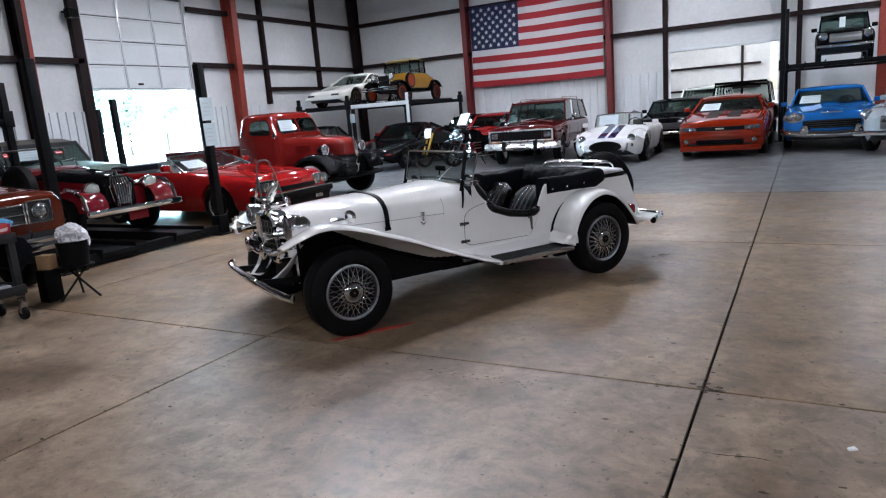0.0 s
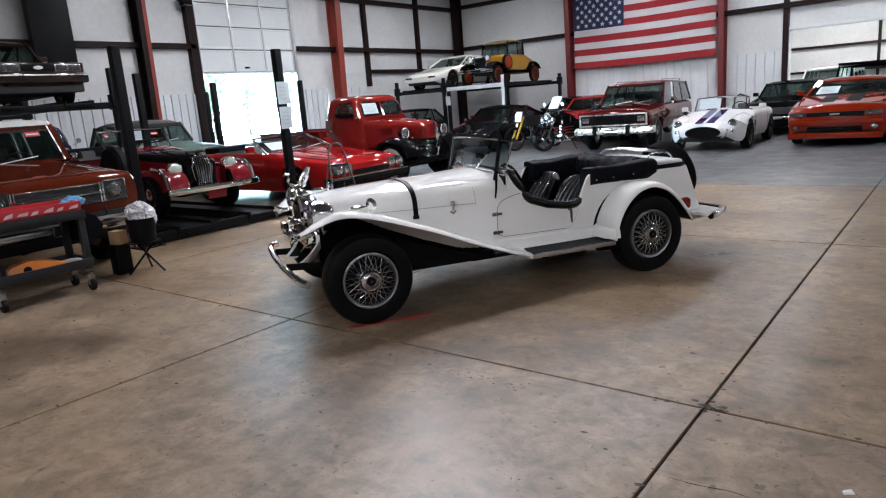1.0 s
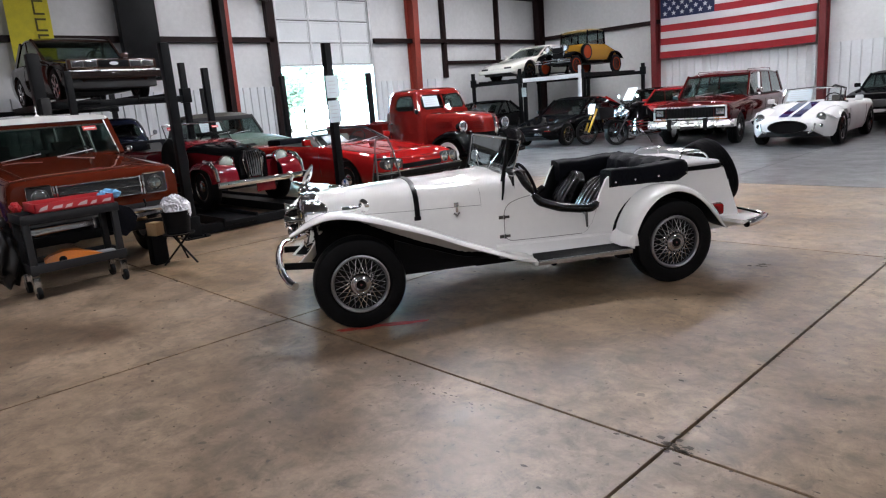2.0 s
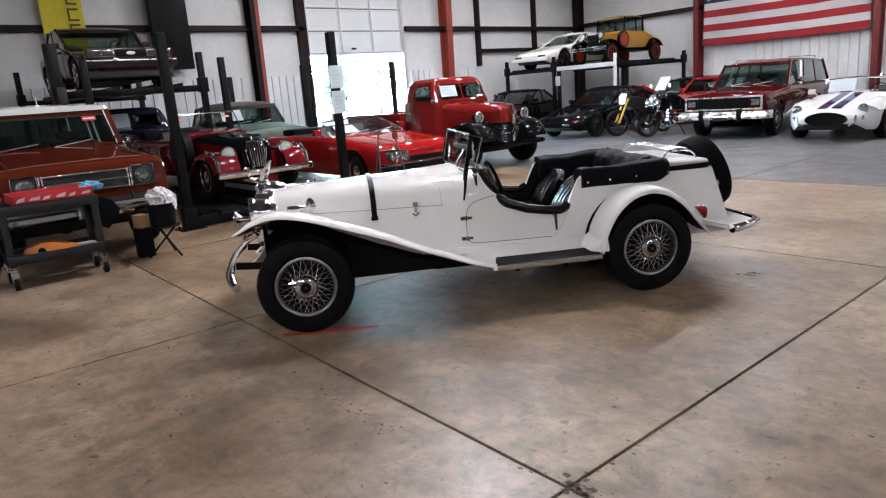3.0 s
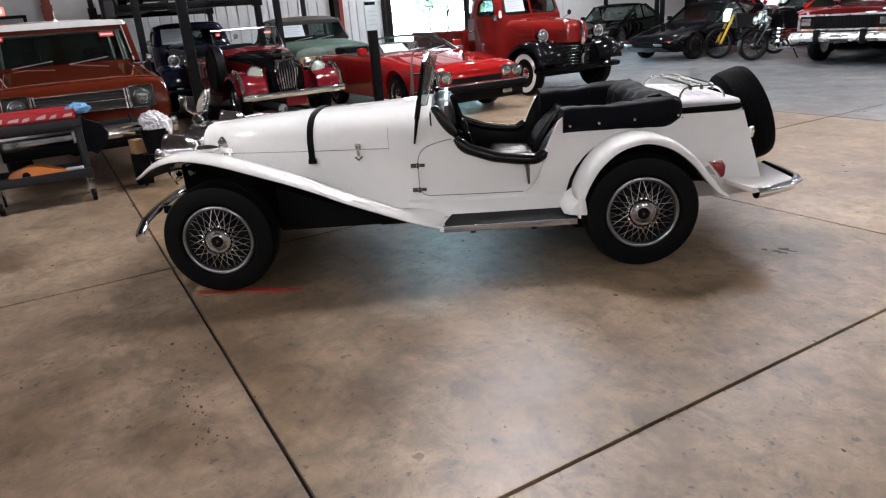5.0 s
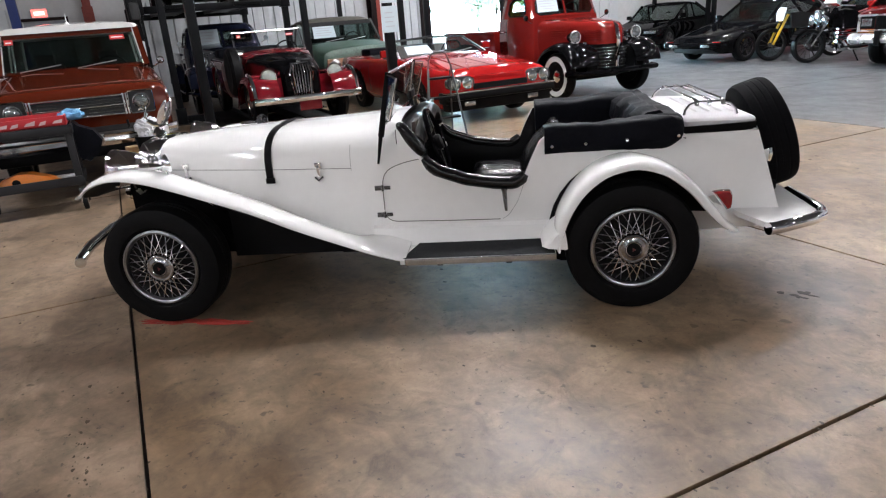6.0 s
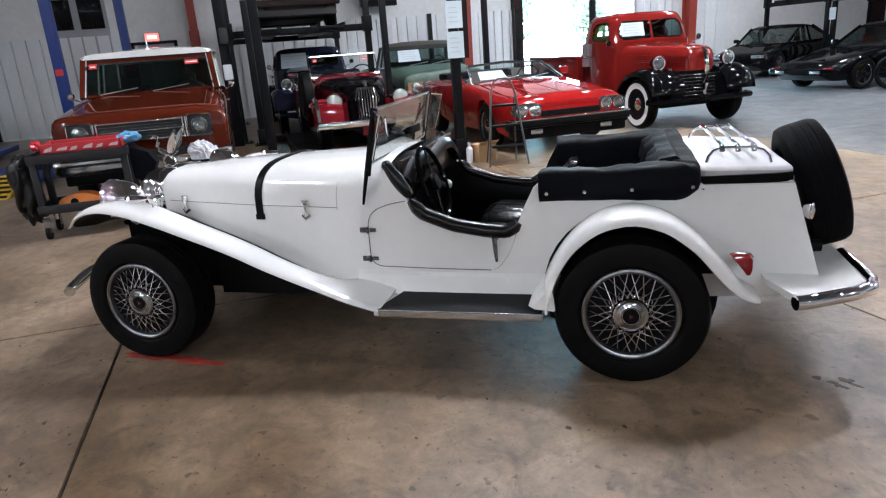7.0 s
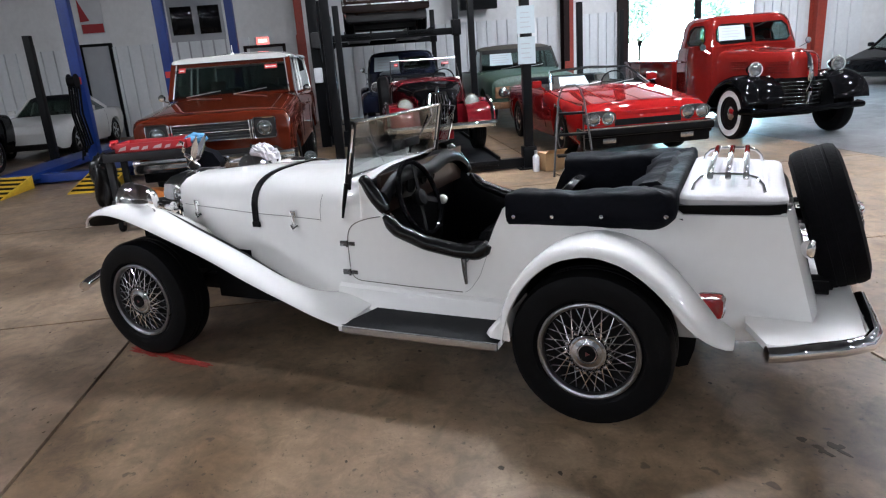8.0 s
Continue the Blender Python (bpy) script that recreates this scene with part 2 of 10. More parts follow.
def curve(points, x, soft=0.0):
    """Value at x of a line through (x, value) points, eased over soft metres."""
    px, pv = zip(*sorted(points))
    if not soft:
        return float(np.interp(x, px, pv))
    return float(np.mean([np.interp(x + soft * k, px, pv) for k in (-1, -0.66, -0.33, 0, 0.33, 0.66, 1)]))


WHEELS = {}


def wheel(parent, x, y, r, w, rim_r, style="disc", rim_mat=None, white_wall=False, tyre_mat=None, axis=1):
    """A road wheel standing at x, y: the rim, with its tyre and cover as parts."""
    key = (r, w, rim_r, style, rim_mat.name if rim_mat else "", white_wall)
    side = Matrix.Translation((x, y, r)) @ (pose(0, 0, 0, 0, 0, 90) if y > 0 else pose(0, 0, 0, 0, 0, -90))
    if axis == 0:
        side = Matrix.Translation((x, y, r)) @ pose(0, 0, 0, 0, 0, 90)
    if key not in WHEELS:
        rm = rim_mat or DULL_CHROME
        got = {}
        h = w / 2
        got["wheel"] = None
        bm = B()
        if style == "wire":
            lathe(bm, [(rim_r * 0.98, -h * 0.8), (rim_r * 1.04, h * 0.72), (rim_r * 1.03, h * 0.9), (rim_r * 0.985, h * 0.93), (rim_r * 0.945, h * 0.86), (rim_r * 0.93, h * 0.5), (rim_r * 0.91, h * 0.1)], seg=40, caps=False)
            back = B()
            lathe(back, [(rim_r * 0.93, h * 0.12), (rim_r * 0.93, h * 0.2), (rim_r * 0.3, h * 0.3), (0.001, h * 0.3)], seg=32)
            got["drum"] = (back, BLACK)
            lathe(bm, [(rim_r * 0.995, h * 0.90), (rim_r * 0.985, h * 0.945), (rim_r * 0.94, h * 0.90), (rim_r * 0.92, h * 0.70), (rim_r * 0.9, h * 0.5)], seg=40, caps=False)
        else:
            lathe(bm, [(rim_r * 0.98, -h * 0.8), (rim_r * 1.04, h * 0.72), (rim_r * 1.02, h * 0.86), (rim_r * 0.93, h * 0.88), (rim_r * 0.88, h * 0.62), (rim_r * 0.5, h * 0.3), (rim_r * 0.02, h * 0.3)], seg=32)
        if style == "five":
            for k in range(5):
                a = 2 * math.pi * k / 5
                bar(bm, (h * 0.75, rim_r * 0.15 * math.cos(a), rim_r * 0.15 * math.sin(a)), (h * 0.78, rim_r * 0.95 * math.cos(a), rim_r * 0.95 * math.sin(a)), rim_r * 0.3, h * 0.25, (0, -math.sin(a), math.cos(a)))
        got["wheel"] = (bm, rm)
        bm = B()
        prof = [(rim_r * 1.0, -h * 0.7), (rim_r * 1.12, -h * 0.95), (r * 0.86, -h * 1.0), (r * 0.965, -h * 0.86), (r, -h * 0.62), (r * 1.0, -h * 0.2), (r * 0.988, -h * 0.18), (r * 0.988, -h * 0.13), (r, -h * 0.11), (r, h * 0.11), (r * 0.988, h * 0.13), (r * 0.988, h * 0.18), (r * 1.0, h * 0.2), (r, h * 0.62), (r * 0.965, h * 0.86), (r * 0.86, h * 1.0), (rim_r * 1.12, h * 0.95), (rim_r * 1.0, h * 0.7)]
        lathe(bm, prof, seg=48)
        got["tyre"] = (bm, tyre_mat or RUBBER)
        if white_wall:
            bm = B()
            lathe(bm, [(rim_r * 1.12, h * 0.97), (r * 0.86, h * 1.02), (r * 0.84, h * 1.0), (rim_r * 1.14, h * 0.93)], seg=36, caps=False)
            got["whitewall"] = (bm, PAPER)
        if style == "wire":
            bm = B()
            rng = random.Random(5)
            for layer, (r0, a0, r1, a1, n, sw) in enumerate(((0.40, 0.97, 0.935, 0.66, 22, 0.42), (0.40, 0.97, 0.935, 0.66, 22, -0.42), (0.38, 0.78, 0.93, 0.50, 22, 0.80), (0.38, 0.78, 0.93, 0.50, 22, -0.80))):
                for k in range(n):
                    t = 2 * math.pi * (k + 0.25 * layer + rng.uniform(-0.08, 0.08)) / n
                    p = (h * a0, rim_r * r0 * math.cos(t), rim_r * r0 * math.sin(t))
                    q = (h * a1, rim_r * r1 * math.cos(t + sw), rim_r * r1 * math.sin(t + sw))
                    tube(bm, [p, q], 0.0030 if layer < 2 else 0.0026, 4)
                    lathe(bm, [(0.0042, -0.006), (0.0042, 0.004), (0.001, 0.006)], Matrix.Translation(q), 6)
            got["spokes"] = (bm, CHROME)
            bm = B()
            lathe(bm, [(rim_r * 0.36, h * 0.7), (rim_r * 0.37, h * 0.95), (rim_r * 0.33, h * 1.0), (rim_r * 0.30, h * 0.985), (rim_r * 0.21, h * 1.06), (rim_r * 0.19, h * 1.03), (0.001, h * 1.04)], seg=28)
            for k in range(18):
                t = 2 * math.pi * k / 18
                lathe(bm, [(0.008, h * 0.86), (0.008, h * 0.93), (0.001, h * 0.97)], pose(0, rim_r * 0.43 * math.cos(t), rim_r * 0.43 * math.sin(t)), 6)
            got["hubcap"] = (bm, HUB_METAL)
            bm = B()
            lathe(bm, [(rim_r * 0.15, h * 1.03), (rim_r * 0.17, h * 1.07), (0.001, h * 1.075)], seg=18)
            got["emblem"] = (bm, BLACK)
            bm = B()
            lathe(bm, [(rim_r * 0.06, h * 1.07), (rim_r * 0.05, h * 1.085), (0.001, h * 1.087)], seg=3)
            got["badge"] = (bm, BADGE)
        elif style == "wood":
            bm = B()
            for k in range(12):
                t = 2 * math.pi * k / 12
                tube(bm, [(h * 0.5, rim_r * 0.15 * math.cos(t), rim_r * 0.15 * math.sin(t)), (h * 0.5, rim_r * 0.95 * math.cos(t), rim_r * 0.95 * math.sin(t))], 0.014, 6)
            got["spokes"] = (bm, rm)
        elif style in ("cap", "disc"):
            bm = B()
            lathe(bm, [(rim_r * 0.52, h * 0.28), (rim_r * 0.5, h * 0.6), (rim_r * 0.38, h * 0.82), (rim_r * 0.2, h * 0.9), (0.001, h * 0.92)], seg=24)
            got["hubcap"] = (bm, CHROME)
        top = None
        store = {}
        for nm, (bm, mt) in got.items():
            ob = part(nm, bm, mt, parent if nm == "wheel" else top)
            if nm == "wheel":
                top = ob
            store[nm] = ob.data
        WHEELS[key] = store
        top.matrix_basis = side
        return top
    top = share("wheel", WHEELS[key]["wheel"], parent, side)
    for nm, me in WHEELS[key].items():
        if nm != "wheel":
            share(nm, me, top, Matrix())
    return top

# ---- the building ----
# Lining of the walls out of view, darkened so less light bounces back.
DARKENED_WALL = mat("bounce_cut_wall_lining", (0.16, 0.16, 0.165), 0.5, vary=0.1, scale=0.9, bump=0.6, bscale=2.2)
# Unseen ceiling lining, darkened for dim reflections and less bounce light.
CEIL = mat("bounce_cut_roof_lining", (0.10, 0.10, 0.103), 0.5, vary=0.1, scale=0.9, bump=0.9, bscale=2.2)
WX, WY, EX, SY, HZ = -18.2, 25.8, 12.0, -12.0, 6.9


def setting(name, bm, material, label, category="", smooth=0):
    ob = part(name, bm, material, None, smooth=smooth)
    return tagged(ob, label, category or name.split("_")[0], kind="structure")


def girt(parent, lo, hi, material, name="girt"):
    bm = B()
    span(bm, lo, hi)
    return part(name, bm, material, parent, smooth=0)


# west wall with the big door opening
DY0, DY1, DZ = 12.45, 16.1, 2.98
bm = B()
for lo, hi in (((WX - 0.2, SY, 0), (WX, DY0, HZ)), ((WX - 0.2, DY1, 0), (WX, WY + 0.2, HZ)), ((WX - 0.2, DY0, DZ), (WX, DY1, HZ))):
    span(bm, lo, hi)
wall_west = setting("wall_west", bm, LINER, "white quilted insulation wall with steel framing and an open overhead door", "wall")
# north wall with an opening to the next bay
NX0, NX1, NZ = -4.42, -0.86, 3.0
bm = B()
for lo, hi in (((WX, WY, 0), (NX0, WY + 0.2, HZ)), ((NX1, WY, 0), (EX, WY + 0.2, HZ)), ((NX0, WY, NZ), (NX1, WY + 0.2, HZ))):
    span(bm, lo, hi)
wall_north = setting("wall_north", bm, LINER, "white insulated wall with steel columns and an opening to another bay", "wall")
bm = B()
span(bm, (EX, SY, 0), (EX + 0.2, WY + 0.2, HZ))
setting("wall_east", bm, DARKENED_WALL, "plain grey unseen wall, darkened to cut bounce light", "wall")
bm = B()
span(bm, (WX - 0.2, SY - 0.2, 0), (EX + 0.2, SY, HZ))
setting("wall_south", bm, DARKENED_WALL, "plain grey unseen wall, darkened to cut bounce light", "wall")
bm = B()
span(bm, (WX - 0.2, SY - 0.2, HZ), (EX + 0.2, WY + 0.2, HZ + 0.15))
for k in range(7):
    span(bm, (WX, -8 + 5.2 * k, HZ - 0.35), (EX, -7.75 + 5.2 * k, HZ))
setting("ceiling", bm, CEIL, "grey insulated ceiling with steel purlins, darkened to cut bounce light", "ceiling")


def ribbed(parent, axis, a0, a1, at, z1, name="ribbed_panel"):
    """White corrugated wainscot sheets between two places along a wall."""
    n = max(1, round((a1 - a0) / 0.92))
    step = (a1 - a0) / n
    for i in range(n):
        bm = B()
        prof = []
        ribs = 3
        s0 = a0 + i * step + 0.004
        pitch = (step - 0.008) / ribs
        for k in range(ribs):
            u = s0 + k * pitch
            prof += [(u, 0.004), (u + 0.012, 0.05), (u + pitch * 0.5, 0.056), (u + pitch - 0.03, 0.05), (u + pitch - 0.018, 0.004)]
        if axis == "y":
            loft(bm, [[(at + d, u, z) for u, d in prof] for z in (0.02, z1)], closed=False)
        else:
            loft(bm, [[(u, at - d, z) for u, d in prof] for z in (0.02, z1)], closed=False)
        part(name, bm, PANEL, parent, smooth=0)


for a0, a1 in ((-11.9, -3.9), (-3.6, 2.0), (4.4, 10.4), (10.85, 12.3), (16.25, 17.8), (18.35, 19.6)):
    ribbed(wall_west, "y", a0, a1, WX, 2.33)
for a0, a1 in ((-12.1, -6.75), (-6.35, -4.55), (2.4, 8.0)):
    ribbed(wall_north, "x", a0, a1, WY, 2.36)
# girts and framing
for z in (3.72, 5.5):
    for a0, a1 in ((-11.9, DY0 - 0.15), (DY1 + 0.15, 25.5)):
        girt(wall_west, (WX, a0, z - 0.075), (WX + 0.2, a1, z + 0.075), DARKSTEEL)
    girt(wall_north, (WX + 0.3, WY - 0.2, z + 0.005), (EX, WY, z + 0.155), DARKSTEEL)
for y in (19.75, 22.9):
    girt(wall_west, (WX, y - 0.075, 2.35 if y < 20 else 2.9), (WX + 0.17, y + 0.075, HZ), DARKSTEEL, "framing_post")
girt(wall_west, (WX, 19.84, 2.85), (WX + 0.17, 25.4, 2.98), DARKSTEEL)
girt(wall_north, (-4.62, WY - 0.16, 0), (-4.45, WY, HZ), DARKSTEEL, "framing_post")
girt(wall_north, (-0.84, WY - 0.16, 0), (-0.66, WY, HZ), DARKSTEEL, "framing_post")
girt(wall_north, (-0.36, WY - 0.16, 0), (-0.2, WY, HZ), DARKSTEEL, "framing_post")


def column(x, y, along, material, label, fw=0.13):
    """A tapered steel frame column of I section."""
    ob = thing("column", pose(x, y, 0), label, "column", "steel columns", "structure")
    d0, d1 = 0.32, 0.5
    bm = B()
    if along == "y":
        loft(bm, [[(0, -0.012, z), (d, -0.012, z), (d, 0.012, z), (0, 0.012, z)] for z, d in ((0, d0), (HZ, d1))])
    else:
        loft(bm, [[(-0.012, 0, z), (-0.012, -d, z), (0.012, -d, z), (0.012, 0, z)] for z, d in ((0, d0), (HZ, d1))])
    part("web", bm, material, ob, smooth=0)
    for f in (0, 1):
        bm = B()
        if along == "y":
            loft(bm, [[(d * f, -fw, z), (d * f + 0.016, -fw, z), (d * f + 0.016, fw, z), (d * f, fw, z)] for z, d in ((0, d0), (HZ, d1))])
        else:
            loft(bm, [[(-fw, -d * f, z), (-fw, -d * f - 0.016, z), (fw, -d * f - 0.016, z), (fw, -d * f, z)] for z, d in ((0, d0), (HZ, d1))])
        part("flange", bm, material, ob, smooth=0)
    return ob


door_column = column(WX + 0.02, 10.62, "y", DARKSTEEL, "dark red painted steel wall column")
bm = B()
loft(bm, [[(d + 0.018, 0.02, z), (d + 0.022, 0.02, z), (d + 0.022, 0.13, z), (d + 0.018, 0.13, z)] for z, d in ((0, 0.32), (HZ, 0.5))])
part("painted_edge", bm, REDSTEEL, door_column, "bright red half of the column face", smooth=0)
column(WX + 0.02, 18.05, "y", REDSTEEL, "red painted steel wall column")
column(WX + 0.02, 3.37, "y", REDSTEEL, "red painted steel wall column", 0.09)
column(-17.95, WY - 0.02, "x", DARKSTEEL, "dark steel corner column")
column(-12.4, WY - 0.02, "x", mat("maroon_steel", (0.15, 0.015, 0.017), 0.5, vary=0.25, scale=2), "dark red steel column beside the flag", 0.1)
column(-6.52, WY - 0.02, "x", bpy.data.materials["maroon_steel"], "red steel column beside the flag", 0.1)
column(2.05, WY - 0.02, "x", REDSTEEL, "red painted steel wall column")
# red caged lower flanges as seen by the openings
for y in (10.62, 18.05, 3.37):
    girt(wall_west, (WX + 0.36, y - 0.12, 0), (WX + 0.385, y + 0.12, 2.3), REDSTEEL, "column_guard")

# overhead door, raised: panels in rows of three, in a dark frame
door_1 = thing("door_1", pose(0, 0, 0), "white sectional overhead door, raised to let in daylight", "overhead door", kind="structure")
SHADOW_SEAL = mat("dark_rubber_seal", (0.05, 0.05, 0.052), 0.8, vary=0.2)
DOORPAINT = mat("white_door_steel", (0.74, 0.76, 0.77), 0.4, vary=0.05, scale=1.5)
bm = B()
span(bm, (WX + 0.02, DY0, 2.96), (WX + 0.034, DY1, 5.9))
part("door_backing", bm, SHADOW_SEAL, door_1, smooth=0)
for k in range(4):
    z0 = 2.96 + 0.69 * k
    for j in range(3):
        y0 = DY0 + 0.02 + j * 1.21
        bm = B()
        loft(bm, [[(WX + 0.036 + d, y, z) for y, z in ((y0 + 0.012 + i, z0 + 0.012 + i), (y0 + 1.198 - i, z0 + 0.012 + i), (y0 + 1.198 - i, z0 + 0.672 - i), (y0 + 0.012 + i, z0 + 0.672 - i))] for d, i in ((0, 0), (0.035, 0.0), (0.042, 0.012), (0.042, 0.05), (0.032, 0.065))])
        part("door_panel", bm, DOORPAINT, door_1, smooth=0)
for j in range(4):
    bm = B()
    y = DY0 + 0.02 + j * 1.21
    span(bm, (WX + 0.076, y - 0.028, 2.96), (WX + 0.10, y + 0.028, 5.7))
    part("stile", bm, STEEL, door_1, smooth=0)
bm = B()
span(bm, (WX + 0.03, DY0, 2.90), (WX + 0.085, DY1, 2.958), 0.01)
part("bottom_seal", bm, DOORPAINT, door_1)
for y in (DY0 - 0.06, DY1 + 0.06):
    bm = B()
    span(bm, (WX, y - 0.05, 0), (WX + 0.14, y + 0.05, 5.9))
    part("track", bm, STEEL if y > 14 else DARKSTEEL, door_1, smooth=0)
bm = B()
span(bm, (WX, DY0 - 0.32, 0), (WX + 0.2, DY0 - 0.13, HZ))
part("jamb", bm, DARKSTEEL, door_1, smooth=0)
bm = B()
span(bm, (WX + 0.1, 14.02, 3.06), (WX + 0.13, 14.2, 3.12), 0.01)
part("door_handle", bm, BLACK, door_1)
flood = thing("flood_lamp", pose(WX + 0.35, 12.0, 4.95), "black flood lamp on a bracket beside the overhead door", "lamp")
bm = B()
box(bm, (0.1, 0, 0), (0.22, 0.3, 0.26), 0.03)
tube(bm, [(-0.3, 0, 0.1), (0, 0, 0)], 0.03, 8)
part("housing", bm, BLACK, flood)
bm = B()
box(bm, (0.19, 0, -0.13), (0.14, 0.24, 0.02), 0.005)
part("lens", bm, LENS, flood)

# framed opening in the north wall and the bay beyond it
door_2 = thing("door_2", pose(0, 0, 0), "white framed opening into a bright bay", "doorway", kind="structure")
for lo, hi in (((NX0 - 0.1, WY - 0.06, 0), (NX0, WY + 0.26, NZ + 0.1)), ((NX1, WY - 0.06, 0), (NX1 + 0.1, WY + 0.26, NZ + 0.1)), ((NX0, WY - 0.06, NZ), (NX1, WY + 0.26, NZ + 0.1))):
    bm = B()
    span(bm, lo, hi, 0.01)
    part("door_frame", bm, PANEL, door_2, smooth=0)
bm = B()
span(bm, (-8, 33.0, 0), (-1.45, 33.2, 5))
span(bm, (-1.15, 33.0, 0), (4, 33.2, 5))
span(bm, (-1.45, 33.0, 3.6), (-1.15, 33.2, 5))
span(bm, (-8.2, 26.0, 0), (-8.0, 33.2, 5))
span(bm, (4.0, 26.0, 0), (4.2, 33.2, 5))
bay = setting("wall_bay", bm, LINER, "white insulated wall of the far bay with a daylight gap", "wall")
bm = B()
span(bm, (-8.2, 26.0, 5), (4.2, 33.2, 5.15))
setting("ceiling_bay", bm, LINER, "white ceiling of the far bay", "ceiling")
for z in (1.55, 2.55):
    girt(bay, (-7.9, 32.85, z), (-1.8, 32.99, z + 0.1), DARKSTEEL)
girt(bay, (-2.6, 32.84, 0), (-2.5, 32.98, 5), DARKSTEEL, "framing_post")
# Unseen strip lamp, added to brighten the far bay through the doorway.
bm = B()
span(bm, (-5.5, 28.5, 4.93), (1.5, 28.8, 4.98))
lampm = mat("bay_fill_glow", (0.9, 0.9, 0.9), 0.5, emit=(0.95, 0.98, 1.0, 34))
bl = thing("ceiling_light", pose(0, 0, 0), "unseen strip light added to brighten the far bay", "ceiling light")
part("tube", bm, lampm, bl)

# ceiling lamps of the hall
LED = mat("led_diffuser", (0.9, 0.9, 0.9), 0.5, emit=(0.925, 0.975, 1.06, 186))
first = None
rows_of_lamps = ((-4.6, 6.5), (-5.5, 6.7), (-4.7, 7.7), (-7.2, 9.2), (-8.2, 10.0), (-14.5, 11.0), (-11.0, 12.5), (-5.2, 12.6), (-14.6, 16.2), (-9.0, 15.0), (-5.0, 15.5), (4.0, 14.5), (8.5, 12.0), (-14.5, 20.8), (-9.0, 19.0), (-3.5, 19.0), (2.0, 19.0), (7.5, 19.0), (-9.0, 23.0), (-3.5, 23.0), (2.0, 23.0),
                 (10.8, 6.2), (9.5, 3.2), (10.5, 0.6), (10.2, -2.6), (8.8, -6.0), (10.6, -5.2), (3.5, -7.5), (6.5, -9.0), (8.6, -9.8), (2.2, -10.0), (-1.5, -7.5), (-1.5, -10.5), (-2.6, -4.2), (-4.2, 0.2))
for x, y in rows_of_lamps:
    m = pose(x, y, HZ - 0.75)
    if first is None:
        first = thing("high_bay_light", m, "round white high bay ceiling light", "ceiling light", "high bay lights")
        bm = B()
        lathe(bm, [(0.06, 0.0), (0.2, 0.02), (0.21, 0.06), (0.1, 0.12), (0.05, 0.2), (0.001, 0.2)], pose(0, 0, 0, 0, -90, 0), 20)
        part("housing", bm, BLACK, first)
        bm = B()
        lathe(bm, [(0.001, -0.004), (0.185, -0.004), (0.185, 0.0), (0.001, 0.0)], pose(0, 0, 0, 0, -90, 0), 20)
        part("diffuser", bm, LED, first, smooth=0)
        bm = B()
        tube(bm, [(0, 0, 0.19), (0, 0, 0.75)], 0.01, 6)
        part("hanger", bm, BLACK, first)
    else:
        copy_thing(first, m)

# flag on the north wall
FX0, FX1, FZ0, FZ1, FY = -12.17, -6.72, 2.42, 5.58, WY - 0.30
FL_R = mat("flag_red", (0.29, 0.011, 0.018), 0.8, vary=0.12, scale=2)
FL_W = mat("flag_white", (0.50, 0.50, 0.52), 0.8, vary=0.06, scale=2)
FL_B = mat("flag_blue", (0.006, 0.013, 0.055), 0.8, vary=0.12, scale=2)
flag = thing("flag", pose(0, 0, 0), "large cloth flag with red and white stripes and stars", "flag")


def ripple(x, z):
    return FY + 0.03 * math.sin(x * 2.3 + z * 0.9) + 0.02 * math.sin(x * 5.1 - z * 1.7)


sh = (FZ1 - FZ0) / 13
CX = FX0 + 0.385 * (FX1 - FX0)
for k in range(13):
    bm = B()
    z1 = FZ1 - k * sh
    x0 = CX if k < 7 else FX0
    loft(bm, [[(x, ripple(x, z), z - 0.03 * math.sin((x - FX0) / (FX1 - FX0) * math.pi)) for z in (z1, z1 - sh / 2, z1 - sh)] for x in np.linspace(x0, FX1, 22)], closed=False)
    part("stripe", bm, FL_W if k % 2 else FL_R, flag)
bm = B()
loft(bm, [[(x, ripple(x, z), z - 0.03 * math.sin((x - FX0) / (FX1 - FX0) * math.pi)) for z in np.linspace(FZ1, FZ1 - 7 * sh, 8)] for x in np.linspace(FX0, CX, 12)], closed=False)
canton = part("canton", bm, FL_B, flag)
star = B()
out = [(0.095 * (1 if k % 2 == 0 else 0.4) * math.sin(k * math.pi / 5), 0, 0.095 * (1 if k % 2 == 0 else 0.4) * math.cos(k * math.pi / 5)) for k in range(10)]
loft(star, [[(x, y - 0.004, z) for x, y, z in out], [(x, y + 0.004, z) for x, y, z in out]])
star_ob = None
for row in range(9):
    cols = 6 if row % 2 == 0 else 5
    for c in range(cols):
        x = FX0 + (CX - FX0) * ((2 * c + (1 if cols == 6 else 2)) / 12.0)
        z = FZ1 - 7 * sh * (row + 0.9) / 9.8
        p = Matrix.Translation((x, ripple(x, z) - 0.012, z - 0.03 * math.sin((x - FX0) / (FX1 - FX0) * math.pi)))
        if star_ob is None:
            star_ob = part("star", star, FL_W, canton, smooth=0)
            star_ob.matrix_basis = p
        else:
            share("star", star_ob.data, canton, p)

for x in (FX0 + 0.05, FX1 - 0.05):
    bm = B()
    tube(bm, [(x, ripple(x, FZ1) + 0.004, FZ1 - 0.03), (x, WY + 0.01, FZ1 - 0.03)], 0.012, 6)
    part("hanger", bm, STEEL, flag)

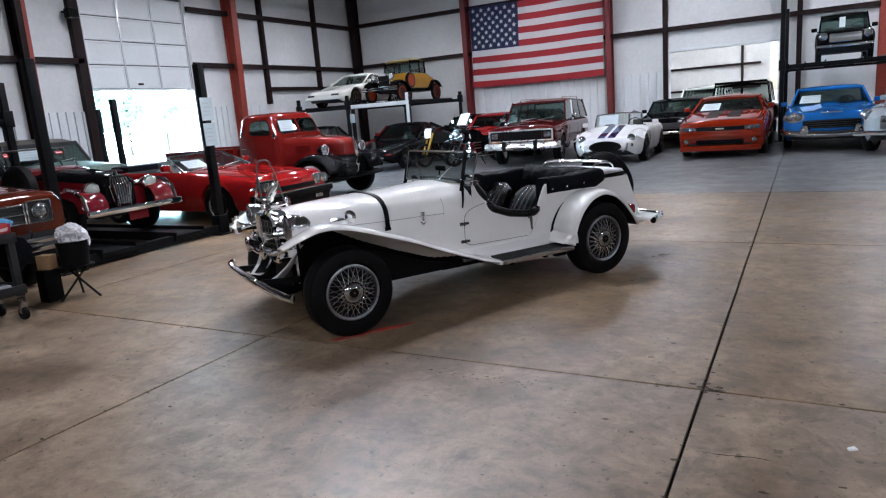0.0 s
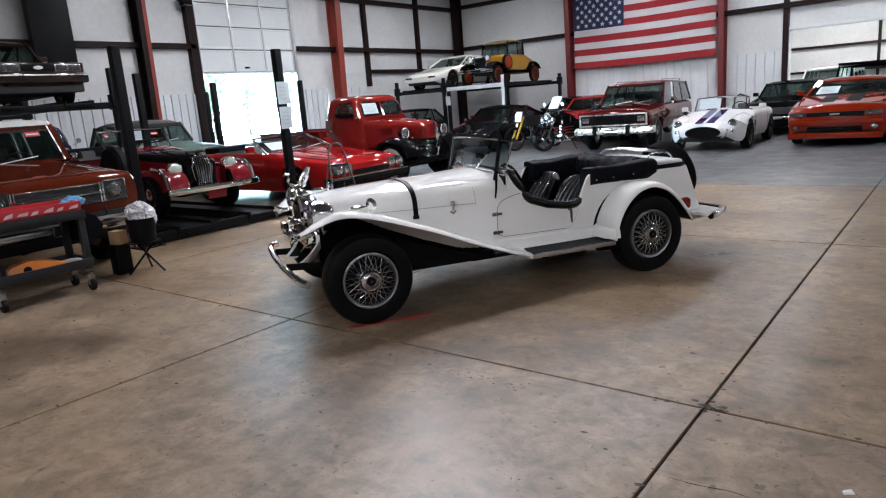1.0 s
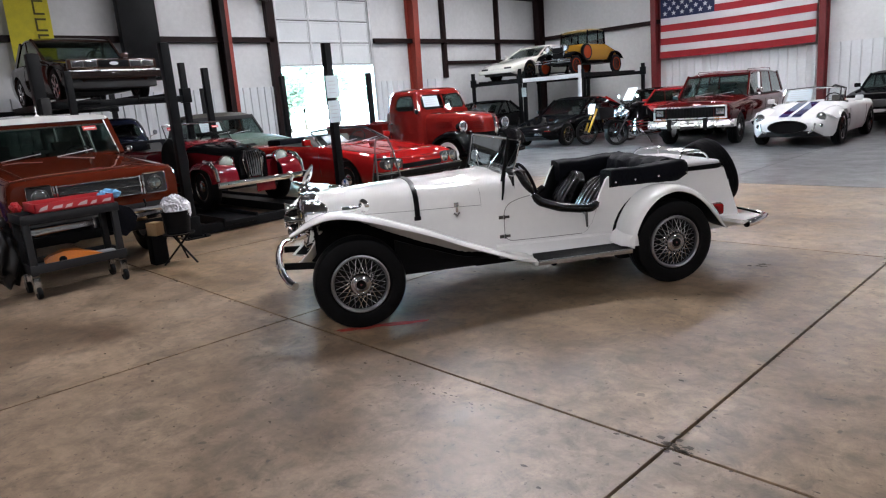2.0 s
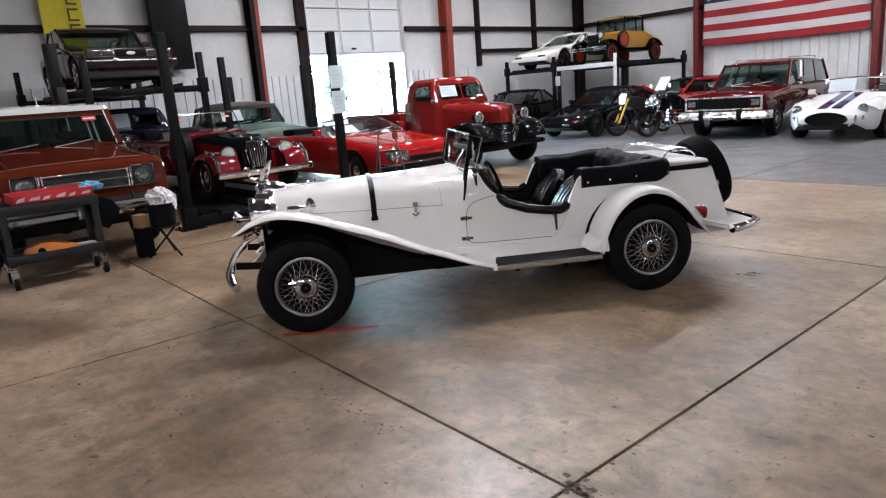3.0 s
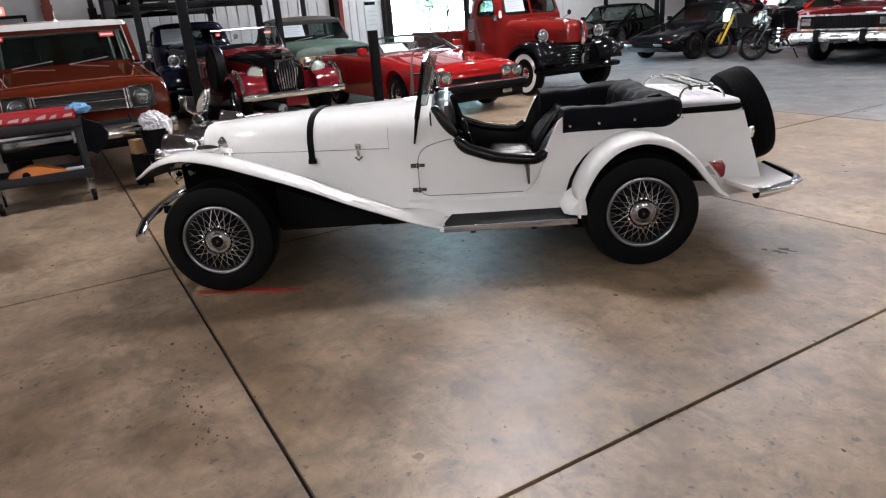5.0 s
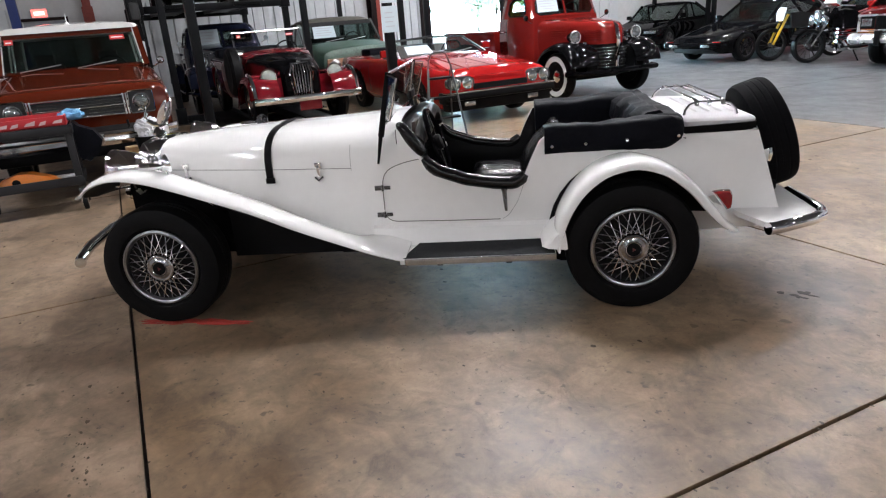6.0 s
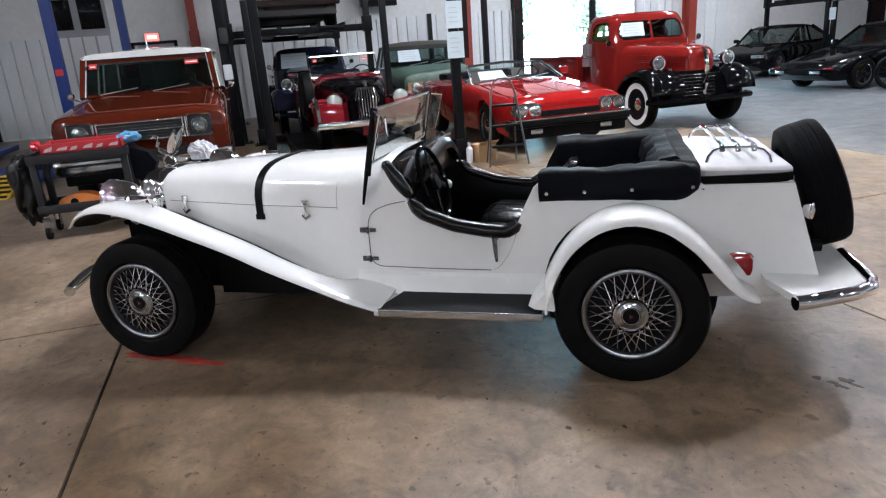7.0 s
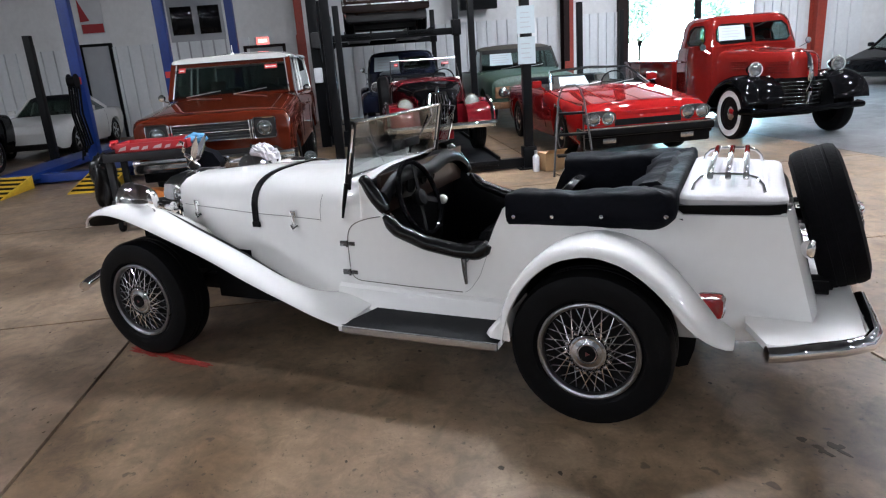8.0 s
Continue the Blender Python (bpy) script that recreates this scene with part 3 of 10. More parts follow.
# yellow banner on the west wall
banner = thing("banner", pose(WX + 0.32, 5.65, 3.85), "yellow cloth banner with dark marks hanging on the wall", "banner")
bm = B()
loft(bm, [[(0.02 * math.sin(z * 3), y, z) for y in (-0.47, 0.0, 0.47)] for z in np.linspace(-0.9, 2.2, 9)], closed=False)
thicken(bm, 0.006)
part("cloth", bm, mat("yellow_cloth", (0.72, 0.62, 0.05), 0.8, vary=0.15), banner)
BANNER_INK = mat("dark_olive_print", (0.10, 0.09, 0.02), 0.8, vary=0.2)
for z, h in ((-0.35, 0.3), (0.02, 0.3), (0.4, 0.34)):
    bm = B()
    for lo, hi in (((0.12, 0.0), (0.16, h)), ((0.16, 0.0), (0.36, 0.045)), ((0.16, h - 0.045), (0.36, h))):
        span(bm, (0.024, lo[0], z + lo[1]), (0.032, hi[0], z + hi[1]))
    part("mark", bm, BANNER_INK, banner)

# exit sign over the personnel door, and the door
exit_sign = thing("exit_sign", pose(WX + 0.06, 2.34, 2.22), "white exit sign with a glowing red face above a door", "exit sign")
bm = B()
box(bm, (0.0, 0, 0), (0.08, 0.36, 0.22), 0.015)
part("housing", bm, PANEL, exit_sign)
bm = B()
box(bm, (0.043, 0, 0), (0.006, 0.31, 0.17), 0.002)
part("face", bm, mat("red_glow", (0.8, 0.1, 0.08), 0.5, emit=(1.0, 0.07, 0.06, 2.2)), exit_sign)
bm = B()
span(bm, (0.046, -0.11, -0.04), (0.05, 0.11, 0.04), 0.001)
part("letter_bar", bm, mat("exit_letters", (0.9, 0.4, 0.38), 0.5, emit=(1.0, 0.30, 0.27, 2.6)), exit_sign)
door_3 = thing("door_3", pose(WX, 2.36, 0), "grey steel personnel door with a closer", "door", kind="structure")
GREYDOOR = mat("grey_door_paint", (0.30, 0.31, 0.33), 0.45, vary=0.08)
bm = B()
span(bm, (0.0, -0.46, 0), (0.05, 0.46, 2.04), 0.006)
part("door_leaf", bm, GREYDOOR, door_3)
bm = B()
for s in (-1, 1):
    span(bm, (0, s * 0.47, 0), (0.08, s * 0.55, 2.12))
span(bm, (0, -0.55, 2.05), (0.08, 0.55, 2.12))
part("door_frame", bm, DARKSTEEL, door_3, smooth=0)
bm = B()
tube(bm, [(0.05, 0.36, 1.0), (0.1, 0.36, 1.0), (0.1, 0.27, 1.0)], 0.012, 8)
part("door_handle", bm, STEEL, door_3)
# grey double door panels with dark windows further along
door_4 = thing("door_4", pose(WX, 0.9, 0), "tall grey door with dark window panes", "door", kind="structure")
bm = B()
span(bm, (0, -0.9, 0), (0.05, 0.5, 3.4), 0.006)
part("door_leaf", bm, GREYDOOR, door_4)
for y in (-0.55, 0.15):
    bm = B()
    span(bm, (0.05, y - 0.27, 2.5), (0.062, y + 0.27, 3.2), 0.003)
    part("pane", bm, GLOSS_BLACK, door_4)

# plain grey door in a dark frame, and a poster above it
door_5 = thing("door_5", pose(WX, -1.92, 0), "plain grey door in a dark steel frame", "door", kind="structure")
bm = B()
span(bm, (0.05, -0.33, 0), (0.09, 0.33, 2.36), 0.006)
part("door_leaf", bm, GREYDOOR, door_5)
for lo, hi in (((0.0, -0.40, 0), (0.11, -0.33, 2.43)), ((0.0, 0.33, 0), (0.11, 0.40, 2.43)), ((0.0, -0.33, 2.36), (0.11, 0.33, 2.43))):
    bm = B()
    span(bm, lo, hi)
    part("door_frame", bm, BLACK, door_5, smooth=0)
poster = thing("poster", pose(WX + 0.02, -1.9, 3.2), "white wall poster with a red band along its foot", "poster")
bm = B()
span(bm, (0, -0.29, -0.52), (0.012, 0.29, 0.75), 0.003)
part("board", bm, mat("poster_white", (0.55, 0.56, 0.58), 0.6, vary=0.06), poster)
POSTER_RED = mat("poster_red", (0.32, 0.015, 0.02), 0.6, vary=0.1)
bm = B()
span(bm, (0.012, -0.27, -0.50), (0.016, 0.27, -0.28))
part("band", bm, POSTER_RED, poster, smooth=0)
bm = B()
sheet(bm, [(0.0145, -0.28, -0.22), (0.0145, -0.05, -0.2), (0.0145, -0.18, 0.1), (0.0145, -0.28, 0.35)], 0.003)
part("mark", bm, POSTER_RED, poster, smooth=0)

# ---- outside ----
bm = B()
span(bm, (-400, -400, -0.12), (400, 400, -0.10))
GRAVEL = concrete("pale_yard", (0.60, 0.59, 0.56), (0.75, 0.74, 0.71), 0.8)
ground = setting("ground", bm, GRAVEL, "pale concrete and gravel yard outside the building", "ground")


def tree(x, y, h, seed):
    """A broad-leaved tree: tapered trunk, limbs and a crown of many small leaves."""
    rnd = random.Random(seed)
    ob = thing("tree", pose(x, y, -0.1), "green leafy tree at the edge of the yard", "tree", "yard trees")
    bm = B()
    tube(bm, [(0, 0, 0), (0.1, 0, h * 0.3), (0.0, 0.15, h * 0.6), (0, 0, h * 0.85)], [0.22, 0.17, 0.1, 0.03], 8)
    tips = []
    for k in range(26):
        a, z0 = rnd.uniform(0, 6.28), rnd.uniform(0.16, 0.78) * h
        L = h * rnd.uniform(0.2, 0.42) * (1.15 - z0 / h)
        p = (L * math.cos(a), L * math.sin(a), z0 + L * 0.55)
        tube(bm, [(0, 0, z0), (p[0] * 0.5, p[1] * 0.5, z0 + L * 0.32), p], [0.07, 0.045, 0.012], 6)
        tips += [p, (p[0] * 0.6, p[1] * 0.6, p[2] - 0.1)]
    part("trunk", bm, mat("bark", (0.11, 0.085, 0.06), 0.9, vary=0.3, scale=8, bump=0.6), ob)
    verts, faces = [], []
    for tx, ty, tz in tips:
        for _ in range(70):
            c = Vector((tx, ty, tz)) + Vector((rnd.gauss(0, 1), rnd.gauss(0, 1), rnd.gauss(0, 0.8))) * h * 0.07
            u = Vector((rnd.gauss(0, 1), rnd.gauss(0, 1), rnd.gauss(0, 1))).normalized()
            v = u.orthogonal().normalized()
            s = rnd.uniform(0.10, 0.2)
            i = len(verts)
            verts += [c - u * s, c + v * s * 0.5, c + u * s, c - v * s * 0.5]
            faces.append((i, i + 1, i + 2, i + 3))
    me = bpy.data.meshes.new("crown")
    me.from_pydata(verts, [], faces)
    me.materials.append(LEAF)
    cr = new("crown", me)
    cr.parent = ob
    return ob


# Glowing sheet standing in for the bright sky, boosted to light the doorway.
bm = B()
span(bm, (-60.2, -15, -0.1), (-60.0, 85, 26))
setting("backdrop", bm, mat("daylight_glow", (0.8, 0.85, 0.9), 0.9, emit=(0.45, 0.78, 1.0, 40.0)), "glowing sheet beyond the yard that adds daylight through the door", "backdrop")
# Leaf green lightened beyond real foliage, with the yard's glare in the colour.
LEAF = mat("glare_pale_leaf", (0.30, 0.42, 0.32), 0.6, vary=0.4, scale=2)
for k, (x, y, h) in enumerate(((-45, 24.0, 5.6), (-46, 29.5, 5.2), (-50, 33.5, 6.4), (-52, 38.5, 6.0), (-54, 44.0, 7.0), (-49, 20.0, 6.2))):
    tree(x, y, h, k)


# ---- the white roadster ----
HERO = pose(-2.860, 5.055, 0, 0, 0, -120.96)
roadster = thing("roadster", HERO, "white vintage-style open roadster with black folded top and wire wheels", "car")
H_W = [(1.40, 0.245), (1.2, 0.30), (0.69, 0.42), (0.40, 0.463), (0.06, 0.528), (-0.3, 0.552), (-0.6, 0.56), (-1.2, 0.56), (-1.5, 0.545), (-1.86, 0.50), (-1.97, 0.485)]
H_TOP = [(1.40, 0.868), (1.14, 0.888), (0.77, 0.904), (0.42, 0.912), (0.15, 0.925), (-0.06, 0.94)]
H_CUT = [(-0.05, 0.93), (-0.11, 0.84), (-0.165, 0.765), (-0.24, 0.685), (-0.395, 0.628), (-0.55, 0.602), (-0.645, 0.597), (-0.695, 0.63), (-0.74, 0.745), (-0.79, 0.84), (-0.85, 0.845), (-1.45, 0.845), (-1.475, 0.795), (-1.86, 0.788), (-1.97, 0.788)]


def h_side(x, z):
    """Half width of the body at x and height z."""
    w = curve(H_W, x, 0.05)
    low = 0.018 * max(0.0, (0.42 - z) / 0.1)
    tuck = 0.0
    if x < -0.8:
        tuck = (z - 0.6) * 0.14 * min(1.0, (-0.8 - x) / 0.6)
    return w + low - tuck


def h_ring(x):
    """Half section over hood and cowl, from the sill to the middle of the top."""
    w, top = curve(H_W, x, 0.05), curve(H_TOP, x, 0.06)
    pts = [(h_side(x, z), z) for z in (0.32, 0.36, 0.42, 0.5, 0.6, 0.70)]
    for k in range(1, 10):
        a = k / 9 * math.pi / 2
        pts.append((w * math.cos(a) ** 0.62, 0.70 + (top - 0.70) * math.sin(a) ** 0.75))
    return pts


def resample(pts, n):
    d = [0.0]
    for p, q in zip(pts, pts[1:]):
        d.append(d[-1] + math.dist(p, q))
    out = []
    for k in range(n):
        v = d[-1] * k / (n - 1)
        s = d[-1] * 0.03
        out.append(tuple(float(np.mean([np.interp(v + e, d, [p[i] for p in pts]) for e in (-s, 0, s)])) for i in range(len(pts[0]))))
    return out


bm = B()
xs = list(np.linspace(1.40, -0.05, 30))
for s in (1, -1):
    loft(bm, [[(x, s * y, z) for y, z in h_ring(x)] for x in xs], closed=False)
xs = list(np.linspace(-0.05, -1.86, 46))
for s in (1, -1):
    rings = []
    for x in xs:
        zt = curve(H_CUT, x, 0.012)
        zz = [0.32, 0.36, 0.42] + [0.42 + (zt - 0.42) * k / 7 for k in range(1, 8)]
        out = [(x - 0.11 * max(0, (0.8 - z) / 0.4) * max(0.0, min(1.0, (-1.3 - x) / 0.5)), s * h_side(x, z), z) for z in zz]
        inn = [(p[0], p[1] - s * 0.022, p[2]) for p in reversed(out)]
        rings.append(out + inn)
    loft(bm, rings, closed=False)
# the sloping tail panel with rounded corners
tail = []
for k in range(13):
    y = -0.5 + k / 12.0
    yy = y / 0.5
    row = []
    for z in (0.32, 0.36, 0.5, 0.6, 0.7, 0.8):
        hw = h_side(-1.86, z) - 0.004
        row.append((-1.86 - 0.11 * (0.8 - z) / 0.4 - 0.035 * (1 - abs(yy) ** 4), yy * hw, z))
    tail.append(row)
loft(bm, tail, closed=False)
body = part("body", bm, WHITE, roadster, smooth=40)

# rear deck under the lid, and the cockpit tub
bm = B()
span(bm, (-1.865, -0.45, 0.74), (-1.45, 0.45, 0.795), 0.01)
part("rear_deck", bm, WHITE, roadster)
bm = B()
span(bm, (-1.47, -0.53, 0.30), (-0.02, 0.53, 0.34))
span(bm, (-0.08, -0.5, 0.3), (-0.04, 0.5, 0.9))
span(bm, (-1.5, -0.52, 0.3), (-1.45, 0.52, 0.78))
for s in (1, -1):
    rings = []
    for x in np.linspace(-0.06, -1.47, 30):
        zt = curve(H_CUT, x, 0.012) - 0.004
        rings.append([(x, s * (h_side(x, z) - 0.028 - 0.02 * math.sin(3.1 * (z - 0.33) / (zt - 0.33))), z) for z in (0.33, 0.45, 0.55, (0.55 + zt) / 2, zt)])
    loft(bm, rings, closed=False)
span(bm, (-0.95, -0.06, 0.33), (-0.1, 0.06, 0.40), 0.03)
part("cockpit_lining", bm, VINYL, roadster, "black vinyl cockpit lining")

# padded roll round the cockpit edge: a thick bolster down the cowl, a slimmer one along the door
for s in (1, -1):
    pts = []
    for x in np.linspace(-0.045, -0.80, 46):
        z = curve(H_CUT, x, 0.012)
        pts.append((x, s * (h_side(x, z) - 0.006), z + 0.004))
    front = [p for p in pts if p[0] > -0.168]
    low = min(pts, key=lambda p: p[2])
    door = [p for p in pts if p[0] < -0.172 and (p[0] > low[0] or p[2] < low[2] + 0.05)]
    bm = B()
    front = [(front[0][0] + 0.004, front[0][1] - s * 0.012, front[0][2] - 0.004)] + front
    front = resample(front, 12)
    tube(bm, [(x - 0.02, y - s * 0.012, z - 0.004) for x, y, z in front], [0.016] + [0.026 + 0.008 * math.sin(math.pi * k / 10) for k in range(10)] + [0.022], 12)
    part("cowl_bolster", bm, LEATHER, roadster, "thick padded black cowl bolster", smooth=60)
    bm = B()
    tube(bm, door, [0.016, 0.026] + [0.033] * (len(door) - 3) + [0.022], 12)
    roll = part("cockpit_roll", bm, LEATHER, roadster, "padded black door edge roll", smooth=60)
    bm = B()
    tube(bm, [(x, y - s * 0.025, z + 0.024) for x, y, z in door[1:-4]], 0.0045, 6)
    part("trim_strip", bm, CHROME, roll, "thin bright trim inside the door edge")
bm = B()
rings = []
for k in range(25):
    y = -0.5 + k / 24
    hump = 0.03 * (math.exp(-((abs(y) - 0.25) / 0.15) ** 2))
    zc = 0.893 + hump - 0.05 * max(0, abs(y) - 0.4) / 0.1
    rings.append([(-0.052, y, zc - 0.03), (-0.066, y, zc + 0.004), (-0.09, y, zc + 0.02), (-0.125, y, zc + 0.024), (-0.165, y, zc + 0.012), (-0.19, y, zc - 0.014), (-0.186, y, zc - 0.045), (-0.1, y, zc - 0.07)])
loft(bm, rings)
part("dash_pad", bm, VINYL, roadster, "black padded double-hump dash top", smooth=60)
bm = B()
rings = []
for k in range(13):
    y = -0.49 + 0.98 * k / 12
    rings.append([(-0.13, y, 0.935), (-0.15, y, 0.935), (-0.135, y, 0.74), (-0.115, y, 0.74)])
loft(bm, rings)
dash = part("dashboard", bm, WOOD, roadster, "varnished walnut dashboard")
for y, r in ((0.33, 0.045), (0.2, 0.045), (0.05, 0.03), (-0.05, 0.03)):
    bm = B()
    lathe(bm, [(r, 0.0), (r, 0.012), (r * 0.86, 0.012), (r * 0.84, 0.006), (0.001, 0.006)], pose(-0.147, y, 0.84, 0, 0, 180), 20)
    part("gauge", bm, BLACK, dash)
# steering wheel, column and gear lever
bm = B()
sw = pose(-0.235, 0.27, 0.785, 0, -72, 0) @ pose(0, 0, 0, 0, 90, 0)
tube(bm, [sw @ Vector((0, 0.185 * math.cos(a), 0.185 * math.sin(a))) for a in np.linspace(0, 2 * math.pi, 33)[:-1]], 0.013, 8, closed=True)
steer = part("steering_wheel", bm, GLOSS_BLACK, roadster, "dark rimmed steering wheel with metal spokes")
bm = B()
for a in (math.pi / 2 + 0.3, -math.pi / 2 + 0.3, math.pi + 0.3):
    bar(bm, sw @ Vector((0.0, 0, 0)), sw @ Vector((0, 0.18 * math.cos(a), 0.18 * math.sin(a))), 0.028, 0.004)
lathe(bm, [(0.03, -0.03), (0.045, 0.0), (0.04, 0.02), (0.001, 0.028)], sw @ pose(0, 0, 0, 0, 0, 180), 18)
part("wheel_spokes", bm, BLACK, steer)
bm = B()
tube(bm, [sw @ Vector((0, 0, 0)), (-0.06, 0.27, 0.74)], 0.02, 10)
part("steering_column", bm, BLACK, steer)
bm = B()
tube(bm, [(-0.20, 0.0, 0.46), (-0.225, 0.0, 0.62), (-0.235, 0.0, 0.70)], 0.007, 8)
lever = part("gear_lever", bm, BLACK, roadster)
bm = B()
bmesh.ops.create_icosphere(bm, subdivisions=3, radius=0.026, matrix=Matrix.Translation((-0.235, 0, 0.717)))
part("gear_knob", bm, IVORY, lever, "round ivory gear knob")
# bucket seats: padded cushion and a bulging pleated back with a rounded top
for sy in (0.26, -0.26):
    bm = B()
    rings = []
    for x, z, w in ((-0.38, 0.40, 0.18), (-0.375, 0.47, 0.20), (-0.40, 0.515, 0.205), (-0.46, 0.535, 0.21), (-0.60, 0.53, 0.21), (-0.76, 0.515, 0.205), (-0.80, 0.40, 0.19)):
        rings.append([(x, sy + w * u, z - 0.05 * abs(u) ** 6 - 0.006 * abs(math.sin(u * math.pi * 3))) for u in np.linspace(-1, 1, 25)])
    loft(bm, rings, closed=False)
    thicken(bm, 0.03)
    seat = part("seat", bm, LEATHER, roadster, "black pleated vinyl bucket seat", smooth=60)
    bm = B()
    rings = []
    for k in range(17):
        f = k / 16
        z = 0.42 + 0.375 * f
        top = max(0.0, (f - 0.72) / 0.28)
        hw = 0.215 * (1 - 0.10 * f) * math.sqrt(max(0.02, 1 - 0.86 * top ** 2.4))
        bulge = 0.062 * math.sin(min(1.0, 0.25 + 0.85 * f) * math.pi) * (1 - 0.3 * top)
        xo = -0.705 - 0.15 * f - 0.035 * top ** 2
        front = [(xo + bulge * (1 - 0.55 * abs(u) ** 4) - 0.007 * abs(math.sin(u * math.pi * 3)) - 0.012 * abs(u) ** 8, sy + hw * u, z) for u in np.linspace(-1, 1, 25)]
        back = [(xo - 0.07 + 0.03 * top, sy + hw * 0.92 * u, z - 0.01) for u in np.linspace(1, -1, 9)]
        rings.append(front + back)
    loft(bm, rings)
    part("backrest", bm, LEATHER, seat, "rounded pleated seat back", smooth=60)

# hood seam, strap and catches
SEAM = mat("shut_line", (0.10, 0.095, 0.085), 0.7, vary=0.2)
for s in (1, -1):
    bm = B()
    tube(bm, [(x, s * (h_side(x, 0.712) + 0.0008), 0.712) for x in np.linspace(1.36, 0.215, 12)], 0.0016, 5)
    tube(bm, [(0.215, s * (y + 0.0004), z + 0.0004) for y, z in h_ring(0.215)[5:9]], 0.0010, 5)
    part("hood_seam", bm, SEAM, body)
    for cx in (1.222, 0.40):
        bm = B()
        y0 = s * (h_side(cx, 0.70) + 0.008)
        span(bm, (cx - 0.018, y0 - 0.008, 0.716), (cx + 0.018, y0 + 0.008, 0.748), 0.004)
        span(bm, (cx - 0.009, y0 - 0.006, 0.672), (cx + 0.009, y0 + 0.012 * s, 0.735), 0.004)
        tube(bm, [(cx - 0.02, y0, 0.668), (cx, y0 + 0.014 * s, 0.650), (cx + 0.02, y0, 0.668)], 0.0085, 6)
        part("hood_catch", bm, CHROME, roadster, "chrome hood catch")
bm = B()
prof = [(h_side(0.69, 0.66) + 0.006, 0.645)] + [(y + 0.004, z + 0.004) for y, z in h_ring(0.69)[5:]]
path = [(0.69, y, z) for y, z in prof] + [(0.69, -y, z) for y, z in reversed(prof[:-1])]
rings = []
for i, p in enumerate(path):
    a, b = Vector(path[max(0, i - 1)]), Vector(path[min(len(path) - 1, i + 1)])
    d = (b - a).normalized()
    nrm = Vector((1, 0, 0)).cross(d) * -1
    if nrm.z < 0 and abs(nrm.y) < 0.5:
        nrm *= -1
    q = Vector(p)
    rings.append([q + Vector((-0.019, 0, 0)), q + Vector((-0.019, 0, 0)) + nrm * 0.006, q + Vector((0.019, 0, 0)) + nrm * 0.006, q + Vector((0.019, 0, 0))])
loft(bm, rings)
strap = part("hood_strap", bm, VINYL, roadster, "black leather hood strap")
for s in (1, -1):
    bm = B()
    box(bm, (0.69, s * (h_side(0.69, 0.65) + 0.008), 0.652), (0.05, 0.014, 0.03), 0.004)
    part("strap_buckle", bm, BLACK, strap)

# radiator shell, grille and mascot
bm = B()


def rad(x, w, z0, z1):
    return [(x, y * w, z0 + (z1 - z0) * v) for y, v in ((-0.8, 0), (-1, 0.12), (-1, 0.72), (-0.93, 0.86), (-0.7, 0.95), (0, 1), (0.7, 0.95), (0.93, 0.86), (1, 0.72), (1, 0.12), (0.8, 0))]


loft(bm, [rad(1.395, 0.25, 0.50, 0.872), rad(1.42, 0.262, 0.49, 0.884), rad(1.52, 0.262, 0.49, 0.882), rad(1.535, 0.24, 0.51, 0.862), rad(1.505, 0.222, 0.53, 0.82)], closed=True, caps=True)
shell = part("radiator_shell", bm, CHROME, roadster, "chrome radiator shell")
bm = B()
loft(bm, [[(1.508, -0.215, z), (1.548, 0, z), (1.508, 0.215, z)] for z in (0.53, 0.815)], closed=False)
part("grille", bm, BLACK, shell, "black radiator mesh")
bm = B()
for k in range(9):
    y = -0.2 + 0.05 * k
    tube(bm, [(1.512 + 0.04 * (1 - abs(y) / 0.215), y, 0.535), (1.512 + 0.04 * (1 - abs(y) / 0.215), y, 0.81)], 0.0025, 5)
for k in range(7):
    z = 0.55 + 0.042 * k
    tube(bm, [(1.51, -0.212, z), (1.552, 0, z), (1.51, 0.212, z)], 0.0025, 5)
part("grille_bars", bm, DULL_CHROME, shell)
bm = B()
lathe(bm, [(0.035, 0), (0.04, 0.012), (0.03, 0.03), (0.02, 0.04), (0.018, 0.05)], pose(1.50, 0, 0.885, 0, -90, 0), 16)
loft(bm, [[(x, r * math.cos(a), z + r * 0.8 * math.sin(a)) for a in [2 * math.pi * q / 10 for q in range(10)]] for x, z, r in ((1.43, 0.957, 0.004), (1.45, 0.950, 0.016), (1.48, 0.943, 0.024), (1.515, 0.945, 0.022), (1.54, 0.957, 0.014))])
tube(bm, [(1.53, 0, 0.953), (1.558, 0, 0.968), (1.57, 0, 0.99), (1.56, 0, 1.015), (1.562, 0, 1.042), (1.582, 0, 1.05), (1.604, 0, 1.036)], [0.016, 0.013, 0.011, 0.010, 0.012, 0.010, 0.003], 10)
for s in (1, -1):
    loft(bm, [[(x0, s * y, z0), ((x0 + x1) / 2, s * (y + 0.006), (z0 + z1) / 2), (x1, s * y, z1), ((x0 + x1) / 2, s * (y - 0.004), (z0 + z1) / 2)] for x0, z0, x1, z1, y in ((1.495, 0.950, 1.455, 0.948, 0.018), (1.485, 0.985, 1.432, 0.975, 0.024), (1.463, 1.025, 1.414, 1.01, 0.03), (1.437, 1.06, 1.403, 1.05, 0.034), (1.405, 1.092, 1.396, 1.086, 0.038))])
part("mascot", bm, CHROME, shell, "chrome winged radiator mascot")

